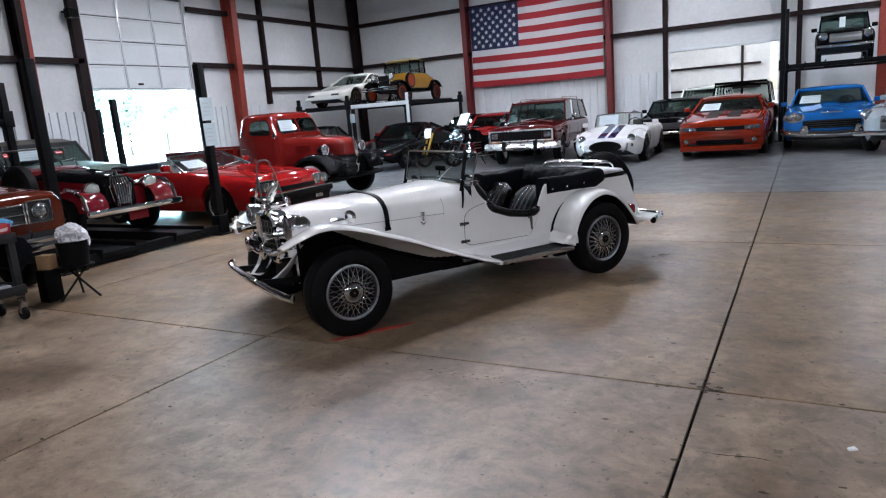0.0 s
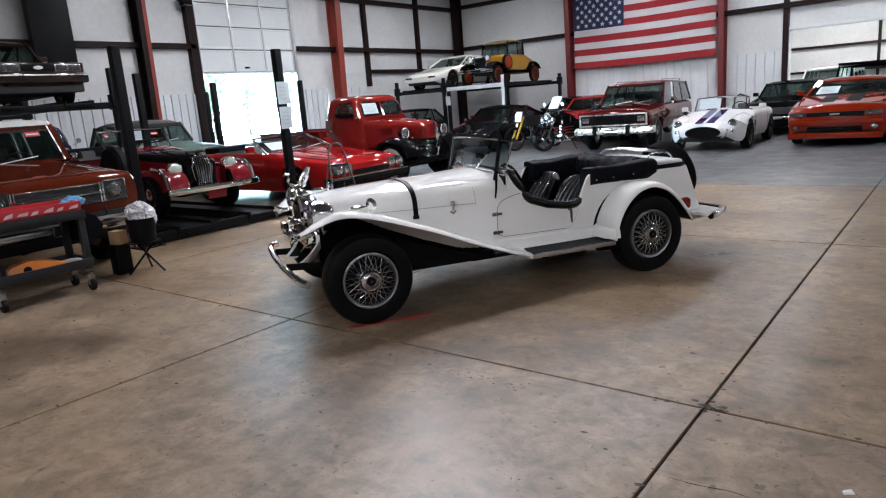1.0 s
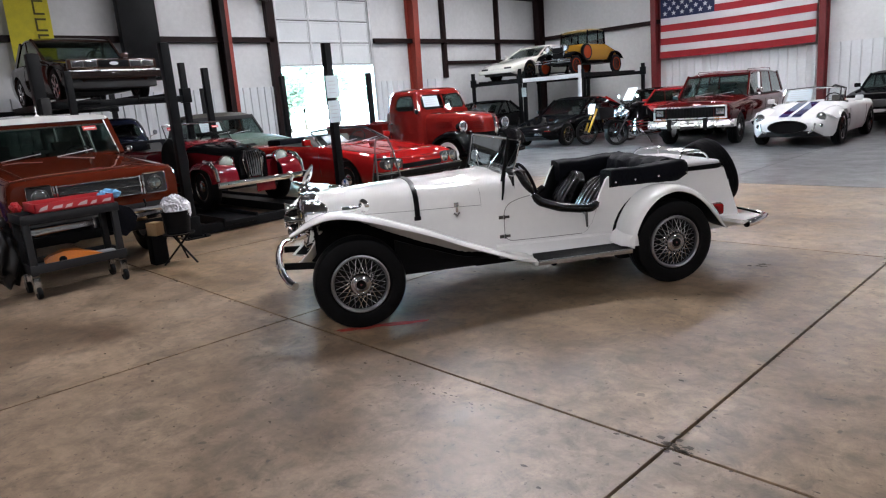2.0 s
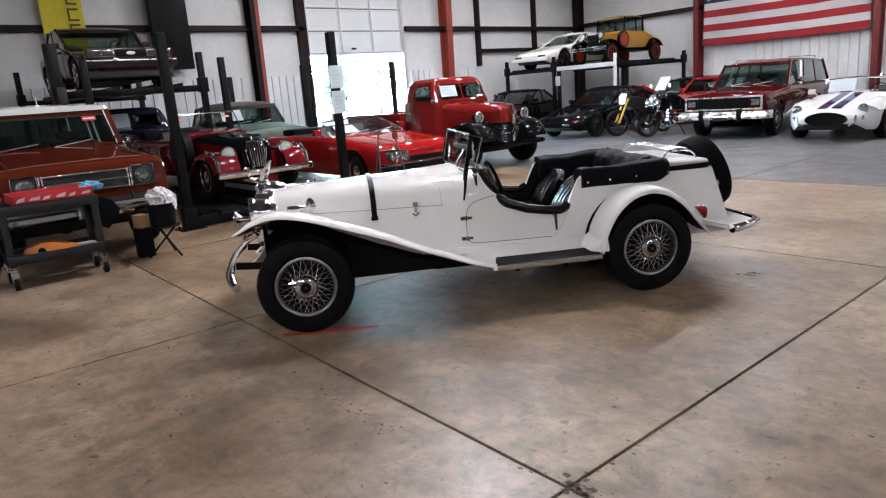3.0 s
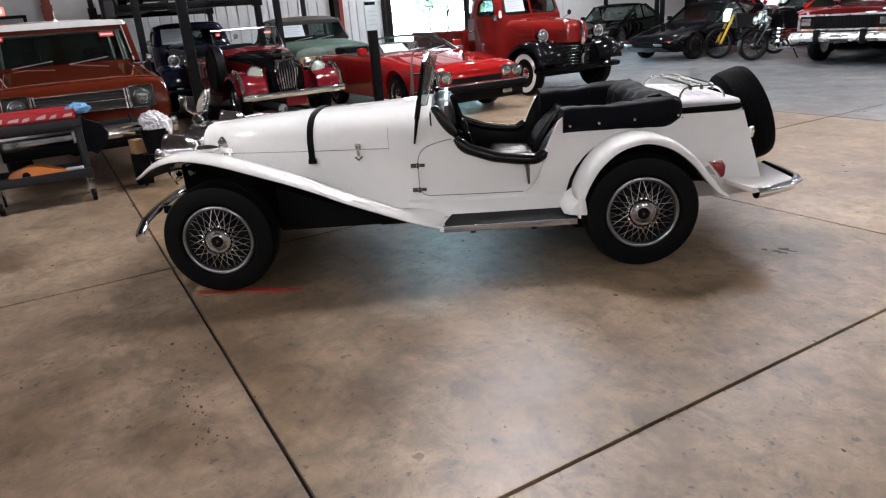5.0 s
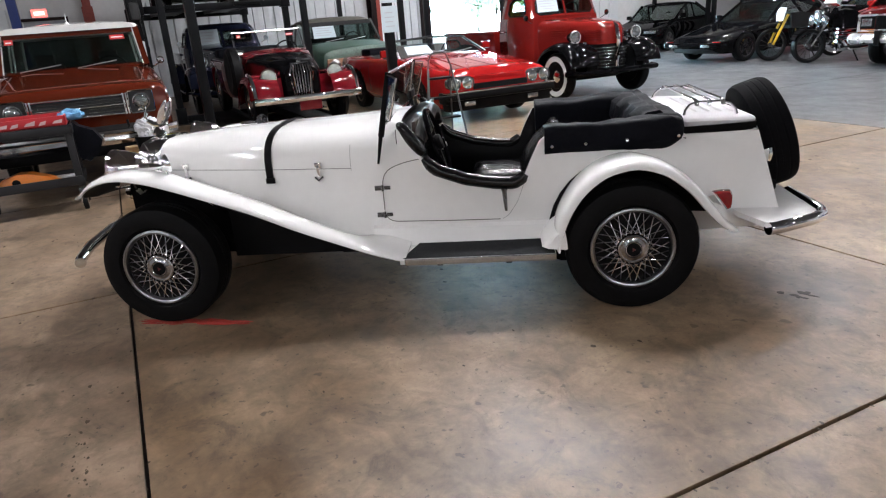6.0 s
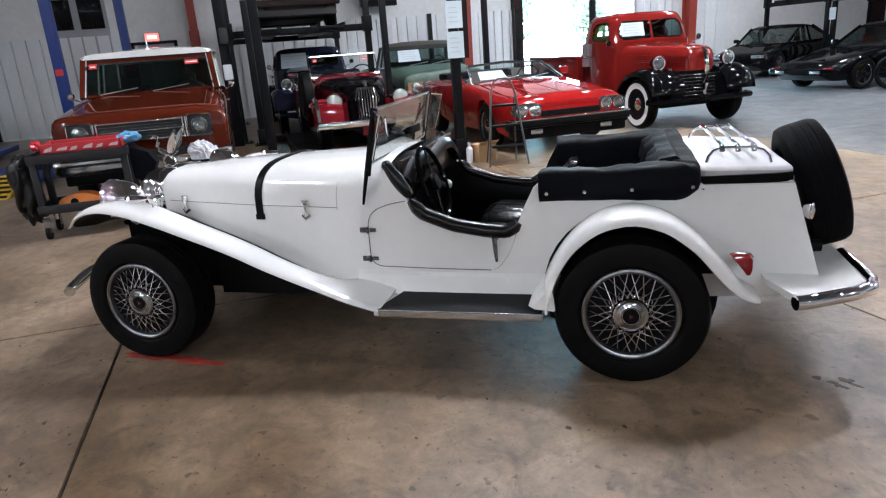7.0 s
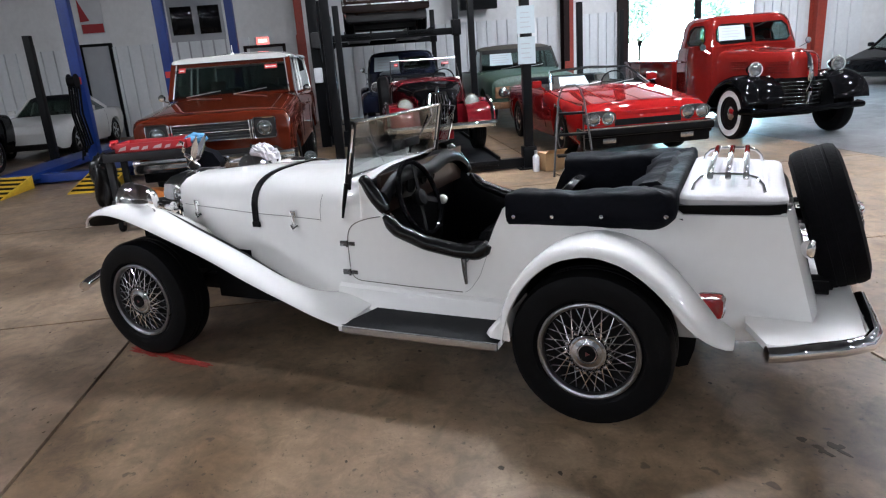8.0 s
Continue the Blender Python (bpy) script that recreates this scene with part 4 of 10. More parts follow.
# headlamps, side lamps, horns and lamp bar
for s in (1, -1):
    bm = B()
    lathe(bm, [(0.001, -0.152), (0.03, -0.148), (0.055, -0.135), (0.077, -0.108), (0.091, -0.07), (0.098, -0.03), (0.099, 0.0), (0.105, 0.008), (0.105, 0.026), (0.092, 0.03)], pose(1.485, s * 0.51, 0.784), 26)
    lamp = part("headlamp", bm, CHROME, roadster, "chrome bullet headlamp")
    bm = B()
    lathe(bm, [(0.092, 0.026), (0.07, 0.038), (0.03, 0.046), (0.001, 0.047)], pose(1.485, s * 0.51, 0.784), 24)
    part("lens", bm, LENS, lamp)
    bm = B()
    tube(bm, [(1.44, s * 0.51, 0.72), (1.43, s * 0.46, 0.63), (1.42, s * 0.27, 0.60)], 0.016, 8)
    part("lamp_bracket", bm, CHROME, lamp)
    bm = B()
    lathe(bm, [(0.001, -0.06), (0.03, -0.055), (0.05, -0.02), (0.06, 0.0), (0.06, 0.015), (0.05, 0.02), (0.001, 0.026)], pose(1.62, s * 0.21, 0.60), 20)
    part("driving_lamp", bm, CHROME, roadster, "small chrome driving lamp")
    bm = B()
    lathe(bm, [(0.001, -0.262), (0.026, -0.258), (0.03, -0.235), (0.03, -0.17), (0.014, -0.155), (0.014, -0.04), (0.022, 0.02), (0.045, 0.065), (0.052, 0.07), (0.035, 0.055), (0.001, 0.0)], pose(1.58, s * 0.36, 0.728, 0, 0, -6 * s), 18)
    part("horn", bm, CHROME, roadster, "chrome trumpet horn")
bm = B()
tube(bm, [(1.50, -0.46, 0.64), (1.57, -0.36, 0.60), (1.60, -0.2, 0.575), (1.605, 0, 0.57), (1.60, 0.2, 0.575), (1.57, 0.36, 0.60), (1.50, 0.46, 0.64)], 0.02, 8)
part("lamp_bar", bm, CHROME, roadster)

# front fenders: lip, crest and inner edge swept from the tip back to the running board
F_LIP = [(1.63, 0.672), (1.57, 0.712), (1.50, 0.75), (1.40, 0.783), (1.30, 0.787), (1.17, 0.762), (1.02, 0.714), (0.87, 0.66), (0.75, 0.618), (0.61, 0.563), (0.48, 0.503), (0.34, 0.447), (0.2, 0.395), (0.07, 0.345), (-0.09, 0.303)]
F_Y = [(1.63, 0.735), (1.55, 0.80), (1.45, 0.84), (1.3, 0.853), (0.6, 0.853), (-0.09, 0.853)]
F_IN = [(1.63, 0.62), (1.5, 0.50), (1.35, 0.40), (1.2, 0.33), (0.9, 0.38), (0.5, 0.42), (0.06, 0.50), (-0.09, 0.52)]
F_UP = [(1.63, 0.006), (1.5, 0.026), (1.3, 0.034), (1.0, 0.034), (0.6, 0.03), (0.3, 0.026), (0.0, 0.016), (-0.09, 0.012)]
F_INZ = [(1.63, 0.0), (1.5, -0.05), (1.3, -0.14), (1.0, -0.22), (0.7, -0.24), (0.4, -0.20), (0.25, -0.13), (0.12, -0.03), (0.03, 0.01), (-0.09, 0.012)]
for s in (1, -1):
    bm = B()
    rings = []
    for x in np.linspace(1.63, -0.09, 44):
        zl, yl, yi, up, iz = (curve(c, x, 0.04) for c in (F_LIP, F_Y, F_IN, F_UP, F_INZ))
        out = []
        for f, h in ((0.0, -0.012), (0.008, 0.22), (0.03, 0.50), (0.07, 0.78), (0.13, 0.96), (0.22, 1.03), (0.36, 1.0), (0.52, 0.92), (0.7, 0.84), (0.86, 0.72)):
            out.append((x, s * (yl + (yi - yl) * f), zl + up * h + iz * (max(0, f - 0.3) / 0.7) ** 1.3))
        out.append((x, s * yi, zl + iz + up * 0.5))
        rings.append(out)
    loft(bm, rings, closed=False)
    thicken(bm, 0.012)
    fender = part("front_fender", bm, WHITE, roadster, "sweeping white front fender", smooth=50)
    bm = B()
    rings = []
    for x in np.linspace(1.60, -0.05, 34):
        zl, yl, yi, up, iz = (curve(c, x, 0.04) for c in (F_LIP, F_Y, F_IN, F_UP, F_INZ))
        rings.append([(x, s * (yl - 0.014), zl + 0.0), (x, s * (yl - 0.06), zl + up * 0.45 - 0.022), (x, s * (yl + (yi - yl) * 0.5), zl + up * 0.8 - 0.03), (x, s * yi, zl + iz - 0.025)])
    loft(bm, rings, closed=False)
    part("fender_liner", bm, BLACK, fender, "black fender underside")
    bm = B()
    rings = []
    for x in np.linspace(0.90, -0.09, 16):
        zl = curve(F_LIP, x, 0.04) + min(0.0, 0.5 * curve(F_INZ, x, 0.04)) - 0.02
        rings.append([(x, s * 0.56, zl), (x, s * 0.56, min(0.27, zl - 0.03)), (x, s * 0.54, min(0.27, zl - 0.03)), (x, s * 0.54, zl)])
    loft(bm, rings)
    part("splash_panel", bm, BLACK, fender)
    bm = B()
    outer = [(1.42, 0.53, 0.665), (1.438, 0.455, 0.62), (1.50, 0.36, 0.50), (1.56, 0.28, 0.42), (1.64, 0.21, 0.36)]
    inner = [(1.40, 0.30, 0.66), (1.41, 0.27, 0.60), (1.43, 0.24, 0.50), (1.47, 0.22, 0.42), (1.55, 0.18, 0.355)]
    loft(bm, [[(x, s * y, z) for x, y, z in (p, tuple((u + v) / 2 - w for u, v, w in zip(p, q, (0.02, 0, 0.015))), q)] for p, q in zip(resample(outer, 10), resample(inner, 10))], closed=False)
    thicken(bm, 0.01)
    part("front_apron", bm, WHITE, fender, "white splash apron", smooth=60)
    bm = B()
    loft(bm, [[(x - 0.025, s * (y - 0.012), z) for x, y, z in (p, q)] for p, q in zip(resample(outer, 10), resample(inner, 10))], closed=False)
    loft(bm, [[(x, s * (curve(F_IN, x, 0.04) + 0.03), z) for z in (0.24, 0.5, curve(F_LIP, x, 0.04) + curve(F_INZ, x, 0.04) - 0.01)] for x in np.linspace(1.46, 0.76, 10)], closed=False)
    part("inner_arch", bm, BLACK, fender, "black inner wheel arch")
    # mirror and lamp on the fender crown
    bm = B()
    tube(bm, [(1.12, s * 0.70, 0.765), (1.125, s * 0.70, 0.79), (1.13, s * 0.705, 0.815), (1.122, s * 0.71, 0.836)], 0.006, 6)
    lathe(bm, [(0.001, -0.022), (0.03, -0.018), (0.045, 0.0), (0.046, 0.008), (0.042, 0.008), (0.001, 0.006)], pose(1.112, s * 0.71, 0.836, 0, -8, 180 + 40 * s), 24)
    part("fender_mirror", bm, CHROME, roadster, "round chrome fender mirror")
    bm = B()
    loft(bm, [[(1.20 + dx, s * 0.705 + w * math.cos(a) * 0.028, 0.822 + w * math.sin(a) * 0.02) for a in [k * math.pi / 5 for k in range(10)]] for dx, w in ((-0.06, 0.15), (-0.04, 0.6), (0.0, 0.95), (0.04, 1.0), (0.06, 0.85))])
    part("side_lamp", bm, CHROME, roadster, "small chrome fender lamp")
bm = B()
span(bm, (1.40, -0.22, 0.30), (1.43, 0.22, 0.52), 0.008)
part("number_panel", bm, BLACK, roadster, "black panel below the radiator")

# rear fenders round the wheel arch
R_LIP = [(-0.845, 0.30), (-0.862, 0.40), (-0.90, 0.50), (-0.965, 0.60), (-1.07, 0.683), (-1.205, 0.713), (-1.335, 0.677), (-1.45, 0.587), (-1.55, 0.462), (-1.635, 0.378), (-1.715, 0.345)]


for s in (1, -1):
    bm = B()
    pts = resample(R_LIP, 34)
    rings, liner = [], []
    for i, (x, z) in enumerate(pts):
        a, b = pts[max(0, i - 1)], pts[min(33, i + 1)]
        t = Vector((b[0] - a[0], b[1] - a[1])).normalized()
        nx, nz = (t.y, -t.x)
        if nx * (x + 1.2) + nz * (z - 0.33) < 0:
            nx, nz = -nx, -nz
        end = min(1.0, i / 4, (33 - i) / 5)
        f = 0.3 + 0.7 * end
        yl = 0.853 - 0.10 * max(0, (i - 27) / 6) ** 1.5
        ring = []
        for d, h in ((0.012, -0.004), (0.0, 0.0), (0.002, 0.012), (0.012, 0.025), (0.03, 0.035), (0.06, 0.042), (0.10, 0.045), (0.15, 0.044), (0.20, 0.040), (0.25, 0.034), (0.30, 0.026)):
            ring.append((x + nx * h * f, s * (yl - d * (yl - 0.54) / 0.313), z + nz * h * f))
        rings.append(ring)
        liner.append([(x + nx * 0.012 * f, s * (yl - 0.02), z + nz * 0.012 * f), (x + nx * 0.012 * f, s * 0.55, z + nz * 0.012 * f)])
    loft(bm, rings, closed=False)
    thicken(bm, 0.01)
    fender = part("rear_fender", bm, WHITE, roadster, "rounded white rear fender", smooth=50)
    bm = B()
    loft(bm, liner, closed=False)
    lathe(bm, [(0.38, 0.0), (0.38, 0.012), (0.001, 0.012)], pose(-1.19, s * 0.556, 0.33, 0, 0, 90 * s), 32)
    for v in bm.verts:
        v.co.z = max(v.co.z, 0.17)
    sheet(bm, [(-1.42, s * 0.575, 0.32), (-1.69, s * 0.56, 0.345), (-1.61, s * 0.565, 0.42), (-1.52, s * 0.57, 0.53)], 0.006)
    part("wheel_well", bm, BLACK, fender, "black wheel well")
    # tail lamp
    bm = B()
    tri = [(-1.583, 0.551), (-1.62, 0.556), (-1.658, 0.554), (-1.668, 0.54), (-1.668, 0.49), (-1.661, 0.467), (-1.648, 0.463), (-1.625, 0.495)]
    loft(bm, [[(x, s * 0.71, z) for x, z in tri], [(x, s * 0.738, z) for x, z in tri], [(x * 0.85 + 0.15 * -1.645, s * 0.756, z * 0.85 + 0.15 * 0.512) for x, z in tri], [(x * 0.4 + 0.6 * -1.645, s * 0.764, z * 0.4 + 0.6 * 0.512) for x, z in tri]])
    tl = part("tail_lamp", bm, RED_LENS, roadster, "red tail lamp in a chrome rim")
    bm = B()
    tube(bm, [(x, s * 0.722, z) for x, z in tri], 0.005, 6, closed=True)
    part("rim", bm, CHROME, tl)
    bm = B()
    loft(bm, [[(x * 0.3 - 0.7 * 1.63, s * 0.53, z * 0.3 + 0.7 * 0.44) for x, z in tri], [(x * 0.7 + 0.3 * -1.64, s * 0.712, z * 0.7 + 0.3 * 0.49) for x, z in tri]])
    part("lamp_base", bm, WHITE, tl)
    # running board with rubber top and metal edge
    bm = B()
    span(bm, (-0.83, s * 0.52, 0.285), (-0.06, s * 0.848, 0.309), 0.004)
    board = part("running_board", bm, WHITE, roadster)
    bm = B()
    loft(bm, [[(-0.135, s * 0.60, z), (-0.07, s * 0.842, z), (-0.825, s * 0.842, z), (-0.825, s * 0.60, z)] for z in (0.308, 0.316)])
    part("rubber_mat", bm, MAT_RUBBER, board, "ribbed black rubber mat")
    bm = B()
    span(bm, (-0.83, s * 0.846, 0.283), (-0.085, s * 0.858, 0.317), 0.004)
    part("edge_trim", bm, DULL_CHROME, board)
    bm = B()
    for bx in (-0.25, -0.6):
        span(bm, (bx - 0.015, s * 0.70, 0.24), (bx + 0.015, s * 0.76, 0.29), 0.004)
    part("board_bracket", bm, BLACK, board)
    bm = B()
    loft(bm, [[(x, s * (h_side(x, 0.4) - 0.01), 0.405), (x, s * (h_side(x, 0.4) + 0.022), 0.385), (x, s * (h_side(x, 0.4) + 0.045), 0.33), (x, s * 0.62, 0.309), (x, s * 0.53, 0.305)] for x in np.linspace(0.12, -0.83, 14)], closed=False)
    part("sill", bm, WHITE, board)
    # flared foot where the rear fender meets the board
    bm = B()
    foot = [(-0.872, 0.44), (-0.845, 0.42), (-0.805, 0.39), (-0.775, 0.355), (-0.765, 0.334), (-0.82, 0.330), (-0.872, 0.330)]
    loft(bm, [[(x - d * (x + 0.872) / 0.107, s * y, z - d * (z - 0.33)) for x, z in foot] for y, d in ((0.545, 0.0), (0.80, 0.0), (0.838, 0.03), (0.848, 0.12))])
    part("fender_foot", bm, WHITE, roadster, "flared white foot of the rear fender", smooth=50)
    # door seam, hinges and handle
    bm = B()
    seam = [(-0.168, 0.752), (-0.1, 0.742), (-0.03, 0.722), (0.02, 0.70), (0.045, 0.665), (0.05, 0.60), (0.05, 0.44), (0.042, 0.43), (0.02, 0.419), (-0.3, 0.416), (-0.575, 0.414)]
    rear_seam = [(-0.575, 0.414), (-0.605, 0.43), (-0.655, 0.50), (-0.70, 0.62)]
    tube(bm, [(x, s * (h_side(x, z) + 0.0008), z) for x, z in resample(seam, 46)], 0.0024, 5)
    tube(bm, [(x, s * (h_side(x, z) + 0.0002), z) for x, z in resample(rear_seam, 12)], 0.0009, 5)
    part("door_seam", bm, SEAM, body)
    for hz in (0.605, 0.458):
        bm = B()
        y0 = s * (h_side(0.05, hz) + 0.004)
        box(bm, (0.075, y0, hz), (0.034, 0.01, 0.026), 0.003)
        box(bm, (0.025, y0, hz), (0.034, 0.01, 0.02), 0.003)
        tube(bm, [(0.05, y0 + 0.004 * s, hz - 0.016), (0.05, y0 + 0.004 * s, hz + 0.016)], 0.007, 8)
        part("door_hinge", bm, HINGE_METAL, roadster, "tarnished metal door hinge")
    bm = B()
    y0 = s * (h_side(-0.59, 0.58) + 0.008)
    lathe(bm, [(0.016, 0), (0.016, 0.012), (0.009, 0.02), (0.009, 0.03)], pose(-0.59, y0 - 0.006 * s, 0.575, 0, 0, 90 * s), 14)
    tube(bm, [(-0.59, y0 + 0.02 * s, 0.583), (-0.592, y0 + 0.022 * s, 0.53), (-0.596, y0 + 0.02 * s, 0.465)], [0.013, 0.011, 0.007], 8)
    part("door_handle", bm, HINGE_METAL, roadster, "tarnished metal lever door handle")

# windscreen with frame, stanchions, side wings and wipers
WS0, WS1 = Vector((0.022, 0, 0.925)), Vector((-0.03, 0, 1.182))
bm = B()
sheet(bm, [WS0 + Vector((0, -0.475, 0)), WS0 + Vector((0, 0.475, 0)), WS1 + Vector((0, 0.475, 0)), WS1 + Vector((0, -0.475, 0))], 0.006)
ws = part("windscreen", bm, TINT, roadster, "flat framed glass windscreen")
bm = B()
for p, q in ((WS0 + Vector((0, -0.48, 0)), WS0 + Vector((0, 0.48, 0))), (WS1 + Vector((0, -0.48, 0)), WS1 + Vector((0, 0.48, 0)))):
    tube(bm, [p, q], 0.009, 8)
for s in (1, -1):
    tube(bm, [WS0 + Vector((0, s * 0.48, 0)), WS1 + Vector((0, s * 0.48, 0))], 0.010, 8)
part("frame", bm, DULL_CHROME, ws)
for s in (1, -1):
    bm = B()
    bar(bm, (0.036, s * 0.497, 0.87), (-0.033, s * 0.492, 1.19), 0.012, 0.03, (0, 1, 0))
    tube(bm, [(0.058, s * 0.534, 0.735), (0.046, s * 0.53, 0.80), (0.03, s * 0.512, 0.90)], [0.006, 0.009, 0.012], 8)
    part("stanchion", bm, BLACK, ws, "dark windscreen stanchion")
    bm = B()
    sheet(bm, [(0.012, s * 0.50, 0.955), (-0.03, s * 0.57, 0.965), (-0.085, s * 0.585, 1.16), (-0.03, s * 0.50, 1.172)], 0.005)
    wing = part("wind_wing", bm, TINT, ws, "tinted glass wind wing")
    bm = B()
    tube(bm, [(0.012, s * 0.50, 0.95), (-0.03, s * 0.572, 0.96), (-0.06, s * 0.582, 1.06), (-0.085, s * 0.587, 1.163), (-0.03, s * 0.50, 1.178)], 0.006, 6)
    part("wing_frame", bm, CHROME, wing)
    bm = B()
    tube(bm, [(0.03, s * 0.14, 0.945), (0.025, s * 0.2, 0.99), (-0.02, s * 0.36, 1.10)], 0.004, 6)
    tube(bm, [(0.005, s * 0.24, 1.02), (-0.035, s * 0.36, 1.13)], 0.006, 6)
    part("wiper", bm, DULL_CHROME, roadster)
bm = B()
tube(bm, [(-0.06, 0, 0.97), (-0.065, 0, 1.01)], 0.007, 8)
box(bm, (-0.075, 0, 1.03), (0.018, 0.16, 0.045), 0.008)
part("rear_view_mirror", bm, BLACK, roadster, "small rear view mirror on the cowl")

# folded top: a canvas boot laid in a U round the rear well
def boot_path(front, side, back, r):
    """The U of the folded top seen from above, as points from one front end to the other."""
    half = [(x, side) for x in np.linspace(front, back + r, 13)]
    half += [(back + r - r * math.sin(a), side - r + r * math.cos(a)) for a in np.linspace(0, math.pi / 2, 8)[1:]]
    half += [(back, y) for y in np.linspace(side - r, 0, 8)[1:]]
    return half + [(x, -y) for x, y in reversed(half[:-1])]


bm = B()
rings = []
outer, inner = boot_path(-0.80, 0.592, -1.478, 0.055), boot_path(-0.80, 0.405, -1.325, 0.05)
for i, ((ox, oy), (ix, iy)) in enumerate(zip(outer, inner)):
    wob = 0.0025 * math.sin(i * 1.7) + 0.003 * math.sin(i * 0.6 + 1)
    low = 0.768 + 0.022 * min(1, max(0, (-0.8 - ox) / 0.6))
    rise = 0.016 * min(1.0, max(0.0, (-1.15 - ox) / 0.3))
    end = 0.5 + 0.5 * min(1.0, min(i, len(outer) - 1 - i) / 1.5)
    top = low + (0.885 + wob + rise - low) * (0.86 + 0.14 * end)
    ring = []
    for f, z in ((0.02, low - 0.004), (-0.025 - wob, low + 0.02), (-0.02 + wob, (low + top) / 2), (0.0, top - 0.02), (0.05, top - 0.005), (0.16, top), (0.5, top - 0.008 + wob), (0.82, top - 0.01), (0.95, top - 0.02), (1.0, top - 0.04), (1.0 + wob * 3, 0.79), (0.97, 0.70), (0.5, 0.70)):
        ring.append((ox + (ix - ox) * f, oy + (iy - oy) * f, z))
    rings.append(ring)
loft(bm, rings)
bmesh.ops.subdivide_edges(bm, edges=bm.edges[:], cuts=1, use_grid_fill=True)
for v in bm.verts:
    k = noise.noise(Vector((v.co.x * 9, v.co.y * 9, v.co.z * 14)))
    k2 = noise.noise(Vector((v.co.x * 26, v.co.y * 20, v.co.z * 30)))
    crease = abs(noise.noise(Vector((v.co.x * 7 + v.co.y * 5, v.co.y * 4 - v.co.x * 6, 3.1)))) * (1.0 if v.co.x < -1.2 else 0.35)
    v.co += Vector((0.001, 0.003 * (1 if v.co.y > 0 else -1), 0.006)) * k + Vector((0, 0.0015, 0.003)) * k2 - Vector((0, 0, 0.016)) * crease
boot = part("top_boot", bm, FABRIC, roadster, "black canvas folded top boot", smooth=60)
bm = B()
rings = []
for k in range(15):
    y = -0.42 + 0.84 * k / 14
    f = 0.012 * math.sin(k * 1.9) + 0.008 * math.sin(k * 0.7)
    rings.append([(-1.27 + f, y, 0.78), (-1.285 + f, y, 0.85 + f), (-1.325, y, 0.892 + f * 0.7), (-1.39, y, 0.905 + 0.4 * f), (-1.44, y, 0.87), (-1.44, y, 0.80), (-1.28, y, 0.74)])
loft(bm, rings)
part("folded_canvas", bm, FABRIC, boot, "crumpled folds of black canvas")
for s in (1, -1):
    for x in (-0.835, -1.0, -1.2, -1.445):
        bm = B()
        z = 0.785 + 0.02 * min(1, max(0, (-0.8 - x) / 0.6))
        lathe(bm, [(0.009, 0), (0.008, 0.004), (0.001, 0.006)], pose(x, s * 0.597, z, 0, 0, 90 * s), 10)
        part("snap_button", bm, CHROME, boot)

# boot lid with rubber skirt, chrome luggage rack
bm = B()
rings = []
for d, z in ((0.0, 0.824), (-0.004, 0.832), (-0.004, 0.85), (0.004, 0.860), (0.022, 0.866), (0.1, 0.868)):
    ring = []
    for cx, cy, a0 in ((-1.525, 0.435, 0), (-1.525, -0.435, 270), (-1.815, -0.39, 180), (-1.815, 0.39, 90)):
        for k in range(7):
            a = radians(a0 + 90 - 15 * k)
            rr, inset = max(0.05 - d, 0.01), max(0.0, d - 0.04)
            ring.append((cx + math.copysign(inset, -1.67 - cx) + rr * math.cos(a), cy - math.copysign(inset, cy) + rr * math.sin(a), z - 0.012 * max(0, -1.65 - cx) / 0.165))
    rings.append(ring)
loft(bm, rings)
LID = mat("matt_white_lid", (0.56, 0.545, 0.56), 0.5, vary=0.06, scale=6, bump=0.15, bscale=40)
lid = part("boot_lid", bm, LID, roadster, "white ribbed boot lid")
for k in range(5):
    bm = B()
    x, d = -1.55 - 0.062 * k, (0.0, 0.0, 0.001, 0.003, 0.006)[k]
    loft(bm, [[(x - 0.014, y, 0.8655 - d), (x, y, 0.871 - d), (x + 0.014, y, 0.8655 - d)] for y in np.linspace(-0.30, 0.30, 7)], closed=False)
    part("lid_rib", bm, LID, lid)
bm = B()
loft(bm, [[(x, y * w, z) for y in (-1, 1) for z in ((0.79, 0.828) if y < 0 else (0.828, 0.79))] for x, w in ((-1.46, 0.5), (-1.65, 0.487), (-1.80, 0.466), (-1.862, 0.44))])
part("rubber_skirt", bm, VINYL, lid, "black rubber skirt")
rack = new("luggage_rack")
rack.parent = roadster
for s in (1, -1):
    bm = B()
    tube(bm, [(-1.522, s * 0.375, 0.864), (-1.530, s * 0.37, 0.89), (-1.552, s * 0.36, 0.914), (-1.59, s * 0.355, 0.926), (-1.71, s * 0.355, 0.924), (-1.752, s * 0.36, 0.912), (-1.775, s * 0.37, 0.888), (-1.784, s * 0.375, 0.858)], 0.0075, 10)
    part("hoop", bm, CHROME, rack, "chrome tubular luggage rack hoop")
for x in (-1.585, -1.65, -1.715):
    bm = B()
    loft(bm, [[(x + 0.011 * math.cos(a), y, z + 0.0045 * math.sin(a)) for a in [2 * math.pi * k / 8 for k in range(8)]] for y, z in ((-0.372, 0.912), (-0.362, 0.932), (-0.34, 0.937), (0.34, 0.937), (0.362, 0.932), (0.372, 0.912))])
    part("rack_slat", bm, CHROME, rack)

# wheels
for wx in (1.195, -1.195):
    for s in (1, -1):
        wheel(roadster, wx, s * 0.745, 0.318, 0.205, 0.195, "wire", WIRE_RIM)
